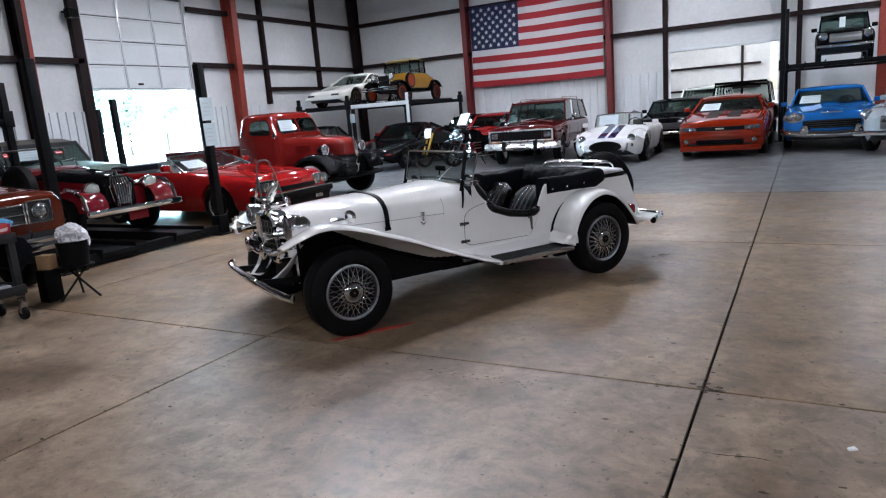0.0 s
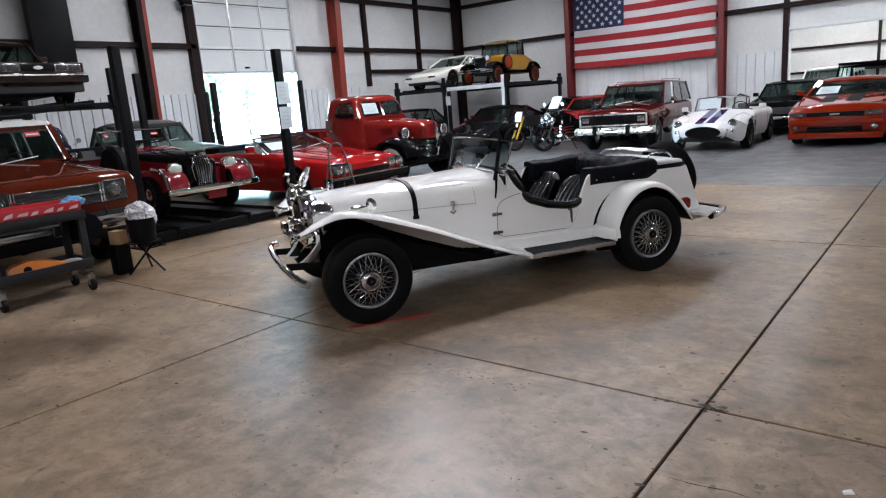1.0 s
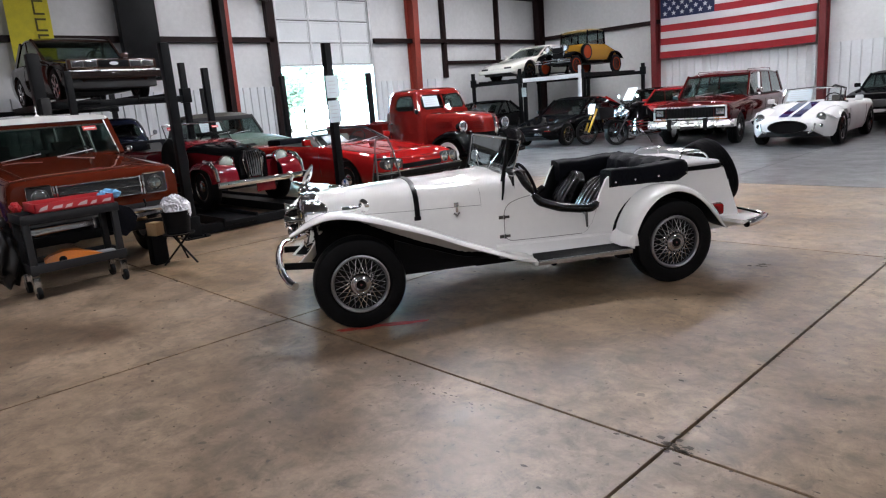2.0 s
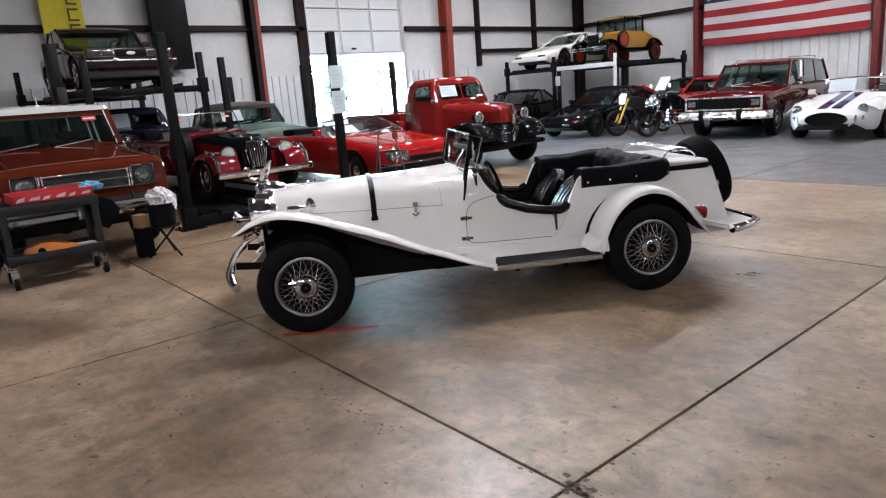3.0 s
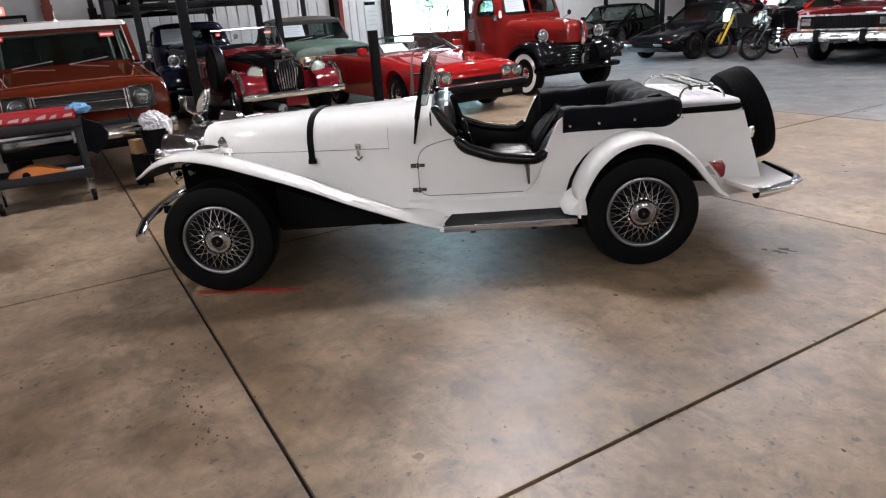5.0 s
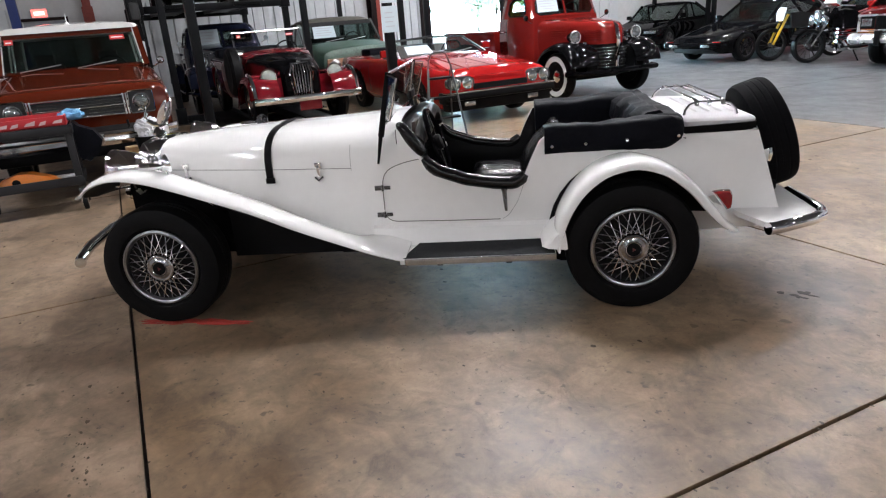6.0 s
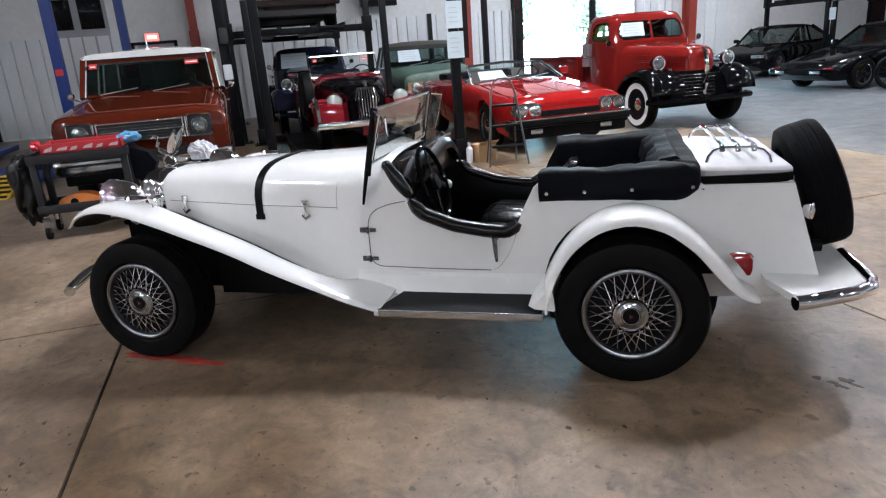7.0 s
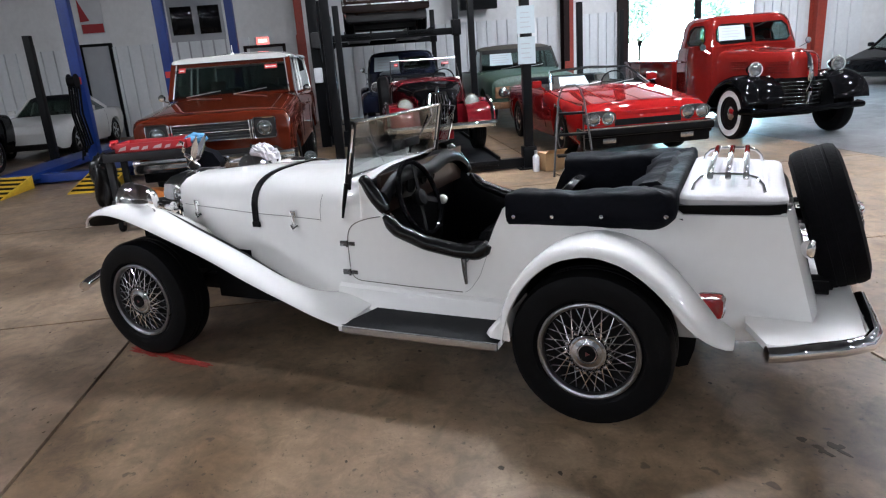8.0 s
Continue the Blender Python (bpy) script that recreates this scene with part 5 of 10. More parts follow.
# spare wheel leaning on the tail
spare_pose = pose(-2.045, 0, 0.683, 0, -17, 180)
bm = B()
R0, RR, W0 = 0.185, 0.305, 0.096
lathe(bm, [(R0, -W0 * 0.7), (R0 * 1.12, -W0), (RR * 0.86, -W0), (RR * 0.965, -W0 * 0.86), (RR * 0.992, -W0 * 0.66), (RR, -W0 * 0.42), (RR * 0.994, -W0 * 0.40), (RR * 0.994, -W0 * 0.32), (RR, -W0 * 0.3), (RR, -W0 * 0.05), (RR * 0.994, -W0 * 0.04), (RR * 0.994, W0 * 0.04), (RR, W0 * 0.05), (RR, W0 * 0.3), (RR * 0.994, W0 * 0.32), (RR * 0.994, W0 * 0.40), (RR, W0 * 0.42), (RR * 0.992, W0 * 0.66), (RR * 0.965, W0 * 0.86), (RR * 0.86, W0), (R0 * 1.12, W0), (R0, W0 * 0.7)], spare_pose, 48)
spare = part("spare_tyre", bm, SPARE_RUBBER, roadster, "black spare tyre on the tail")
bm = B()
lathe(bm, [(R0 * 1.02, 0.085), (R0 * 0.9, 0.10), (R0 * 0.85, 0.06), (R0 * 0.5, 0.05), (R0 * 0.42, 0.09), (0.12 * R0, 0.13), (0.001, 0.135)], spare_pose, 32)
for k in range(28):
    t = 2 * math.pi * k / 28
    for sw_ in (0.35, -0.35):
        tube(bm, [spare_pose @ Vector((0.115, R0 * 0.36 * math.cos(t), R0 * 0.36 * math.sin(t))), spare_pose @ Vector((0.085, R0 * 0.95 * math.cos(t + sw_), R0 * 0.95 * math.sin(t + sw_)))], 0.003, 5)
part("spare_rim", bm, CHROME, spare)
bm = B()
tube(bm, [(-1.90, 0, 0.66), (-2.0, 0, 0.675)], 0.05, 12)
part("spare_hub", bm, CHROME, roadster)
for s in (1, -1):
    bm = B()
    tube(bm, [(-1.88, s * 0.2, 0.70), (-1.95, s * 0.2, 0.70)], 0.018, 8)
    part("spare_bracket", bm, CHROME, roadster)
for s in (1, -1):
    bm = B()
    tube(bm, [(-1.88, s * 0.36, 0.625), (-1.925, s * 0.37, 0.63)], 0.013, 8)
    lathe(bm, [(0.001, -0.03), (0.025, -0.022), (0.036, 0.0), (0.038, 0.012), (0.03, 0.018), (0.001, 0.022)], pose(-1.95, s * 0.39, 0.645, 0, 0, 180 - 35 * s), 20)
    part("number_lamp", bm, CHROME, roadster, "small chrome lamp on the tail")
    bm = B()
    box(bm, (-1.90, s * 0.34, 0.545), (0.016, 0.04, 0.06), 0.005)
    part("lid_latch", bm, CHROME, roadster)

# bumpers
bm = B()
tube(bm, [(1.63, 0.83, 0.36), (1.655, 0.79, 0.365), (1.70, 0.62, 0.385), (1.73, 0.35, 0.40), (1.74, 0.0, 0.405), (1.73, -0.35, 0.40), (1.70, -0.62, 0.385), (1.655, -0.79, 0.365), (1.63, -0.83, 0.36)], 0.028, 12)
fb = part("front_bumper", bm, CHROME, roadster, "curved chrome tube front bumper")
for s in (1, -1):
    bm = B()
    bar(bm, (1.70, s * 0.32, 0.39), (1.30, s * 0.34, 0.36), 0.02, 0.05)
    part("bumper_iron", bm, BLACK, fb)
bm = B()
pl = [(-1.74, 0.62), (-1.81, 0.795), (-1.87, 0.79), (-2.05, 0.68), (-2.135, 0.57), (-2.145, 0.2), (-2.145, -0.2), (-2.135, -0.57), (-2.05, -0.68), (-1.87, -0.79), (-1.81, -0.795), (-1.74, -0.62)]
loft(bm, [[(x, y, z + (x + 1.74) * 0.06) for x, y in pl] for z in (0.386, 0.413)])
shelf = part("rear_apron", bm, WHITE, roadster, "white rear apron above the bumper")
for s in (1, -1):
    bm = B()
    tube(bm, [(-1.81, s * 0.835, 0.388), (-1.86, s * 0.82, 0.388), (-2.05, s * 0.71, 0.384), (-2.13, s * 0.645, 0.381), (-2.166, s * 0.56, 0.378), (-2.172, s * 0.40, 0.374), (-2.168, s * 0.14, 0.37)], 0.03, 12)
    part("rear_bumper", bm, CHROME, roadster, "curved chrome tube rear bumper")
bm = B()
tube(bm, [(-1.75, 0.20, 0.445), (-2.06, 0.20, 0.45)], 0.032, 12)
tube(bm, [(-1.75, 0.27, 0.445), (-2.04, 0.27, 0.45)], 0.028, 12)
part("exhaust", bm, BLACK, roadster, "dark twin exhaust pipe")
# chassis
bm = B()
for s in (1, -1):
    span(bm, (-1.62, s * 0.30, 0.25), (1.35, s * 0.42, 0.34), 0.01)
part("frame_rail", bm, BLACK, roadster)
bm = B()
span(bm, (-0.80, -0.56, 0.262), (0.30, 0.56, 0.29), 0.008)
span(bm, (0.28, -0.44, 0.262), (0.80, 0.44, 0.29), 0.008)
part("floor_pan", bm, BLACK, roadster)
bm = B()
span(bm, (-1.75, -0.40, 0.27), (-1.35, 0.40, 0.40), 0.03)
part("fuel_tank", bm, BLACK, roadster)
bm = B()
span(bm, (-1.28, -0.62, 0.29), (-1.12, 0.62, 0.35), 0.02)
part("rear_axle", bm, BLACK, roadster)
bm = B()
span(bm, (1.12, -0.62, 0.29), (1.26, 0.62, 0.35), 0.02)
part("front_axle", bm, BLACK, roadster)
bm = B()
span(bm, (0.45, -0.22, 0.19), (1.0, 0.22, 0.3), 0.04)
part("engine_sump", bm, BLACK, roadster)

# ---- parked vehicles: nose at the local origin, pointing along +x ----
RED_TAG = mat("red_sticker", (0.55, 0.03, 0.03), 0.6, vary=0.05)
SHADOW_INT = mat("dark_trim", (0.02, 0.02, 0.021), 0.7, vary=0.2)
SEAT_GREY = mat("grey_seat", (0.06, 0.055, 0.05), 0.7, vary=0.2)


class Shell:
    """A car's lower body as a loft of cross sections with cut wheel arches."""

    def __init__(self, L, W, top, sh, plan, zb, wheels, arch, crown=0.75, soft=0.06, ends=0.1):
        self.L, self.W, self.top, self.sh, self.plan, self.zb = L, W, top, sh, plan, zb
        self.wheels, self.arch, self.crown, self.soft, self.ends = wheels, arch, crown, soft, ends

    def section(self, x):
        w = self.W * curve(self.plan, x, self.soft)
        zt, zc = curve(self.sh, x, self.soft), curve(self.top, x, self.soft)
        zb = curve(self.zb, x, 0.03) if isinstance(self.zb, list) else self.zb
        c = self.crown
        pts = [(0, zb), (w * 0.9, zb), (w * 0.965, zb + 0.18 * (zt - zb)), (w * 0.99, zb + 0.4 * (zt - zb)), (w, zb + 0.62 * (zt - zb)), (w * 0.985, zb + 0.84 * (zt - zb)), (w * 0.955, zb + 0.95 * (zt - zb)), (w * 0.90, zt)]
        up = zc - zt
        pts += [(w * 0.78, zt + up * 0.45 * c / 0.75), (w * 0.55, zt + up * 0.78), (w * 0.28, zt + up * 0.95), (0, zc)]
        az = -1
        for wx in self.wheels:
            d = abs(x - wx)
            if d < self.arch:
                az = max(az, self.az0 + math.sqrt(self.arch ** 2 - d * d) * self.asq)
        return [(y, max(z, az)) if (i < 7) else (y, z) for i, (y, z) in enumerate(pts)], zt

    az0, asq = 0.32, 1.0

    def surf(self, x, y):
        pts, _ = self.section(x)
        ys = [p[0] for p in pts[7:]][::-1]
        zs = [p[1] for p in pts[7:]][::-1]
        return float(np.interp(abs(y), ys, zs))

    def stations(self):
        xs = set(np.linspace(0, -self.L, 46))
        for wx in self.wheels:
            xs |= set(wx + self.arch * np.cos(np.linspace(0, math.pi, 15)))
            xs |= {wx + self.arch * 1.004, wx - self.arch * 1.004}
        xs |= {-0.02, -0.05, -self.L + 0.02, -self.L + 0.05}
        return sorted([float(x) for x in xs if -self.L <= x <= 0], reverse=True)

    def build(self, parent, material, cabin=None, dip=0.28, name="body"):
        bm = B()
        rings, xs = [], self.stations()
        for x in xs:
            pts, zt = self.section(x)
            if cabin and cabin[1] < x < cabin[0]:
                pts = pts[:8] + [(y, zt - dip) for y, z in pts[8:]]
            e = min(abs(x), abs(x + self.L))
            if e < self.ends:
                f = 1 - 0.5 * (1 - e / self.ends) ** 2
                mid = (pts[1][1] + pts[7][1]) / 2
                g = 1 - 0.35 * (1 - e / self.ends) ** 2
                pts = [(y * (0.88 + 0.12 * (f * 2 - 1)), mid + (z - mid) * g) for y, z in pts]
            rings.append([(x, y, z) for y, z in pts] + [(x, -y, z) for y, z in reversed(pts[1:-1])])
        n = len(rings[0])

        def mi(i, j):
            if cabin and cabin[1] < (xs[i] + xs[i + 1]) / 2 < cabin[0] and 7 <= j <= n - 8:
                return 1
            return 1 if (j == 0 or j == n - 1) else 0
        loft(bm, rings, True, True, mi)
        return part(name, bm, [material, SHADOW_INT], parent, smooth=38)


def greenhouse(parent, A, Bt, Ct, D, wb, wr, material, pillars=(0.5,), roof=0.04, roof_mat=None, glass=None, sheet_at=None, tags=False, rear=True, zd=None, wd=None):
    """Roof, pillars and panes: A, Bt, Ct, D are (x, z) of the screen's foot and head, the roof's rear and the rear screen's foot."""
    g = glass or CAR_GLASS
    wd = wd or wb
    bm = B()
    rings = []
    for k in range(9):
        f = k / 8
        x = Bt[0] + 0.03 + (Ct[0] - 0.03 - Bt[0] - 0.03) * f
        z = Bt[1] + (Ct[1] - Bt[1]) * f + roof * 0.8 * math.sin(math.pi * f) - roof * 0.5 * abs(2 * f - 1) ** 6
        e = 1 - 0.25 * (abs(f - 0.5) * 2) ** 6
        rings.append([(x, -wr - 0.02, z - 0.035), (x, -wr, z + 0.0), (x, -wr * 0.85, z + roof * 0.55 * e), (x, -wr * 0.45, z + roof * 0.9 * e), (x, 0, z + roof * e), (x, wr * 0.45, z + roof * 0.9 * e), (x, wr * 0.85, z + roof * 0.55 * e), (x, wr, z), (x, wr + 0.02, z - 0.035), (x, 0, z - 0.03)])
    loft(bm, rings)
    part("roof", bm, roof_mat or material, parent, smooth=40)
    for s in (1, -1):
        a, b, c, d = Vector((A[0], s * wb, A[1])), Vector((Bt[0], s * wr, Bt[1])), Vector((Ct[0], s * wr, Ct[1])), Vector((D[0], s * wd, D[1]))
        for p, q, w in ((a, b, 0.055), (d, c, 0.09)):
            bm = B()
            bar(bm, p, q, 0.04, w, (0, 1, 0))
            part("pillar", bm, material, parent)
        fs = [0.0, *pillars, 1.0]
        for k in range(len(fs) - 1):
            p0, p1 = a.lerp(d, fs[k]), a.lerp(d, fs[k + 1])
            t0, t1 = b.lerp(c, fs[k]), b.lerp(c, fs[k + 1])
            bm = B()
            sheet(bm, [p0, p1, t1, t0], 0.006)
            part("side_window", bm, g, parent)
            if k:
                bm = B()
                bar(bm, p0, t0, 0.03, 0.06, (0, 1, 0))
                part("pillar", bm, material, parent)
    bm = B()
    sheet(bm, [(A[0], -wb, A[1]), (A[0], wb, A[1]), (Bt[0], wr, Bt[1]), (Bt[0], -wr, Bt[1])], 0.006)
    scr = part("windscreen", bm, g, parent)
    if rear:
        bm = B()
        sheet(bm, [(D[0], wd, D[1]), (D[0], -wd, D[1]), (Ct[0], -wr, Ct[1]), (Ct[0], wr, Ct[1])], 0.006)
        part("rear_window", bm, g, parent)
    screen_items(scr, A, Bt, wb, wr, sheet_at, tags)
    return scr


def screen_items(scr, A, Bt, wb, wr, sheet_at, tags):
    def on(u, v, out=0.012):
        d = Vector((Bt[0] - A[0], 0, Bt[1] - A[1]))
        n = Vector((d.z, 0, -d.x)).normalized()
        p = Vector((A[0], 0, A[1])) + d * v
        return p + Vector((0, u * (wb + (wr - wb) * v), 0)) + n * out
    if sheet_at:
        u0, v0, u1, v1 = sheet_at
        bm = B()
        sheet(bm, [on(u0, v0), on(u1, v0), on(u1, v1), on(u0, v1)], 0.002)
        sh = part("price_sheet", bm, SHEET, scr, "pale printed price sheet")
        for k in range(4):
            v = v1 - (v1 - v0) * (0.2 + 0.2 * k)
            bm = B()
            sheet(bm, [on(u0 + (u1 - u0) * 0.12, v, 0.0145), on(u1 - (u1 - u0) * (0.15 + 0.1 * (k % 2)), v, 0.0145), on(u1 - (u1 - u0) * (0.15 + 0.1 * (k % 2)), v + 0.03, 0.0145), on(u0 + (u1 - u0) * 0.12, v + 0.03, 0.0145)], 0.001)
            part("print_bar", bm, INK, sh)
    if tags:
        for u0, v0, u1, v1 in ((0.58, 0.70, 0.80, 0.82), (-0.92, 0.74, -0.8, 0.9)):
            bm = B()
            sheet(bm, [on(u0, v0), on(u1, v0), on(u1, v1), on(u0, v1)], 0.002)
            tg = part("sticker", bm, RED_TAG, scr, "small red windscreen sticker")
            bm = B()
            sheet(bm, [on(u0 + 0.02, v0 + 0.04, 0.0145), on(u1 - 0.02, v0 + 0.04, 0.0145), on(u1 - 0.02, v0 + 0.07, 0.0145), on(u0 + 0.02, v0 + 0.07, 0.0145)], 0.001)
            part("print_bar", bm, PAPER, tg)


def seats(parent, x, z, ys=(0.36, -0.36), h=0.55, material=None):
    for y in ys:
        bm = B()
        loft(bm, [[(x - 0.16 * f, y - 0.23 * w, z + h * f), (x + 0.1 - 0.16 * f, y - 0.21 * w, z + h * f), (x + 0.1 - 0.16 * f, y + 0.21 * w, z + h * f), (x - 0.16 * f, y + 0.23 * w, z + h * f)] for f, w in ((0, 1), (0.4, 1), (0.72, 0.9), (0.78, 0.45), (0.82, 0.5), (0.98, 0.5), (1.0, 0.4))])
        part("seat", bm, material or SEAT_GREY, parent, smooth=50)


def steering(parent, x, y, z, r=0.18):
    bm = B()
    m = pose(x, y, z, 0, 25, 0)
    tube(bm, [m @ Vector((0, r * math.cos(a), r * math.sin(a))) for a in np.linspace(0, 2 * math.pi, 25)[:-1]], 0.012, 6, closed=True)
    tube(bm, [m @ Vector((0, -r, 0)), m @ Vector((0, r, 0))], 0.01, 6)
    part("steering_wheel", bm, BLACK, parent)


def round_lamp(parent, x, y, z, r, ring=None, name="headlamp", depth=0.05, lens=None):
    bm = B()
    lathe(bm, [(r * 0.9, -depth), (r * 1.12, -0.01), (r * 1.12, 0.008), (r * 0.98, 0.014), (r * 0.95, 0.0)], pose(x, y, z), 20)
    lamp = part(name, bm, ring or CHROME, parent)
    bm = B()
    lathe(bm, [(r * 0.97, 0.0), (r * 0.8, 0.014), (r * 0.4, 0.024), (0.001, 0.027)], pose(x, y, z), 20)
    part("lens", bm, lens or LENS, lamp)
    return lamp


def block(name, parent, lo, hi, material, bevel=0.01, label=""):
    bm = B()
    span(bm, lo, hi, bevel)
    return part(name, bm, material, parent, label)


def wipers(parent, x, z, ys=(0.1, -0.4), lean=0.28):
    for y in ys:
        bm = B()
        tube(bm, [(x, y, z), (x - lean * 0.06, y + 0.25, z + 0.03), (x - lean * 0.12, y + 0.42, z + 0.05)], 0.005, 5)
        part("wiper", bm, STEEL, parent)


def side_mirror(parent, x, y, z, material):
    for s in (1, -1):
        bm = B()
        box(bm, (x, s * (y + 0.09), z + 0.05), (0.09, 0.15, 0.11), 0.03)
        tube(bm, [(x, s * (y - 0.03), z - 0.03), (x, s * (y + 0.06), z + 0.03)], 0.015, 6)
        part("door_mirror", bm, material, parent)


def four_wheels(parent, xs, y, r, w, rim, style="five", mt=None, ww=False):
    for x in xs:
        for s in (1, -1):
            wheel(parent, x, s * y, r, w, rim, style, mt, ww)


def seam_lines(parent, sh, xs, z0, z1):
    """Door cuts down both flanks."""
    for x in xs:
        for s in (1, -1):
            bm = B()
            pts = []
            for k in range(6):
                z = z0 + (z1 - z0) * k / 5
                sec, _ = sh.section(x)
                zs, ys = [p[1] for p in sec[1:8]], [p[0] for p in sec[1:8]]
                pts.append((x, s * (float(np.interp(z, zs, ys)) + 0.001), z))
            tube(bm, pts, 0.004, 5)
            part("door_seam", bm, BLACK, parent)


class BoxShell(Shell):
    """A squarer body: upright flanks, rounded shoulders and a slightly raised hood panel."""
    nose_r = 0.10

    def section(self, x):
        e = max(0.0, 1 + x / self.nose_r) ** 2
        w = self.W * curve(self.plan, x, self.soft) * (1 - 0.035 * e)
        zt = curve(self.sh, x, self.soft) - 0.055 * e
        zb = curve(self.zb, x, 0.03)
        lift = curve(self.top, x, self.soft) - curve(self.sh, x, self.soft)
        pts = [(0, zb), (w * 0.93, zb), (w * 0.985, zb + 0.05), (w * 0.995, zb + 0.45 * (zt - zb)), (w, zt - 0.20), (w * 0.992, zt - 0.10), (w * 0.972, zt - 0.045), (w * 0.93, zt - 0.008), (w * 0.86, zt + 0.004), (w * 0.76, zt + lift * 0.55), (w * 0.5, zt + lift * 0.92), (0, zt + lift)]
        az = -1
        for wx in self.wheels:
            d = abs(x - wx)
            if d < self.arch:
                az = max(az, self.az0 + math.sqrt(self.arch ** 2 - d * d) * self.asq)
        return [(y, max(z, az)) if (i < 7) else (y, z) for i, (y, z) in enumerate(pts)], zt


# -- burnt orange off-roader with a white roof --
SEALED = mat("sealed_beam_glass", (0.20, 0.22, 0.22), 0.1, 0.8, vary=0.35, scale=40, bump=1.0, bscale=60, coat=0.8)


def off_roader():
    P = paint("burnt_orange", (0.078, 0.0125, 0.0055), 0.28)
    TOP = paint("white_roof", (0.72, 0.72, 0.70))
    ob = thing("off_roader", pose(-6.67, 3.225, 0), "burnt orange two-door off-roader with white roof and chrome grille", "car")
    sh = BoxShell(4.25, 0.845, [(0, 1.045), (-0.2, 1.075), (-1.45, 1.195), (-1.6, 1.17), (-4.25, 1.15)], [(0, 1.03), (-0.2, 1.045), (-1.45, 1.14), (-4.25, 1.12)], [(0, 0.985), (-0.12, 0.995), (-0.5, 1), (-3.9, 1), (-4.25, 0.96)], [(0, 0.60), (-0.25, 0.5), (-0.5, 0.46), (-4.25, 0.5)], (-0.80, -3.34), 0.43, 0.85, 0.03, 0.0)
    sh.az0, sh.ends = 0.37, 0.001
    sh.build(ob, P, (-1.42, -4.1), 0.3)
    A, T = (-1.46, 1.165), (-1.74, 1.60)
    greenhouse(ob, A, T, (-4.12, 1.60), (-4.2, 1.13), 0.755, 0.71, TOP, (0.36, 0.5), 0.07, TOP, tags=True, glass=DARK_GLASS)
    bm = B()
    loft(bm, [[(x, y * w, z) for y, z in ((-1, 1.60), (-1.01, 1.618), (-0.97, 1.648), (-0.85, 1.664), (0, 1.675), (0.85, 1.664), (0.97, 1.648), (1.01, 1.618), (1, 1.60))] for x, w in ((-1.67, 0.70), (-1.70, 0.735), (-1.82, 0.75), (-2.6, 0.755), (-4.0, 0.755), (-4.15, 0.73))], closed=True)
    part("roof_cap", bm, TOP, ob, "white moulded roof with a rolled edge")
    # painted screen surround with bright pillar strips and a dark header
    for s in (1, -1):
        a, b = Vector((A[0] + 0.015, s * 0.755, A[1])), Vector((T[0] + 0.02, s * 0.715, T[1]))
        bm = B()
        bar(bm, a, b, 0.06, 0.05, (0, 1, 0))
        part("screen_pillar", bm, P, ob)
        bm = B()
        bar(bm, a + Vector((0.03, -s * 0.035, 0.0)), b + Vector((0.03, -s * 0.035, -0.01)), 0.012, 0.01, (0, 1, 0))
        part("pillar_strip", bm, BRIGHT, ob)
        bm = B()
        bar(bm, (-1.84, s * 0.77, 1.13), (-2.0, s * 0.73, 1.58), 0.012, 0.02, (0, 1, 0))
        part("quarter_strip", bm, BRIGHT, ob)
    bm = B()
    bar(bm, (-1.715, -0.71, 1.575), (-1.715, 0.71, 1.575), 0.05, 0.045, (0, 0, 1))
    part("screen_header", bm, P, ob)
    bm = B()
    loft(bm, [[(-1.43, y, 1.155), (-1.40, y, 1.172 + 0.012 * (1 - abs(y))), (-1.46, y, 1.20), (-1.50, y, 1.17)] for y in np.linspace(-0.755, 0.755, 9)])
    part("cowl", bm, P, ob, smooth=60)
    # grille: recessed bars between bright frames, square lamp bezels
    g = block("grille", ob, (-0.05, -0.42, 0.76), (0.004, 0.42, 0.955), SHADOW_INT, 0.004, "black grille with chrome bars")
    for z in (0.800, 0.832, 0.882, 0.914):
        block("grille_bar", g, (0.0, -0.40, z - 0.0025), (0.010, 0.40, z + 0.0025), HINGE_METAL, 0.001)
    for z, w in ((0.767, 0.007), (0.948, 0.007), (0.857, 0.006)):
        block("grille_trim", g, (0.0, -0.42, z - w), (0.026, 0.42, z + w), DULL_CHROME, 0.003)
    for s in (1, -1):
        for y in (0.407, 0.434):
            block("grille_trim", g, (0.0, s * y - 0.008, 0.755), (0.028, s * y + 0.008, 0.962), CHROME, 0.003)
        bz = block("lamp_bezel", ob, (-0.05, s * 0.448, 0.755), (0.004, s * 0.682, 0.972), SHADOW_INT, 0.01, "dark square headlamp bezel in a chrome frame")
        bm = B()
        tube(bm, [(0.012, s * y, z) for y, z in ((0.462, 0.756), (0.668, 0.756), (0.681, 0.77), (0.681, 0.958), (0.668, 0.972), (0.462, 0.972), (0.449, 0.958), (0.449, 0.77))], 0.0075, 6, closed=True)
        part("bezel_frame", bm, CHROME, bz)
        round_lamp(ob, 0.012, s * 0.562, 0.862, 0.074, ring=HINGE_METAL, lens=SEALED)
    bm = B()
    loft(bm, [[(x + 0.075 * a, y, 0.545 + 0.075 * b2) for a, b2 in ((0, -1), (0.8, -0.85), (1, -0.3), (0.85, 0.2), (0.85, 0.35), (1, 0.6), (0.8, 0.95), (0, 1))] for x, y in ((-0.15, -0.87), (0.0, -0.85), (0.035, -0.76), (0.04, 0.0), (0.035, 0.76), (0.0, 0.85), (-0.15, 0.87))])
    b = part("front_bumper", bm, DULL_CHROME, ob, "chrome front bumper with a pressed groove")
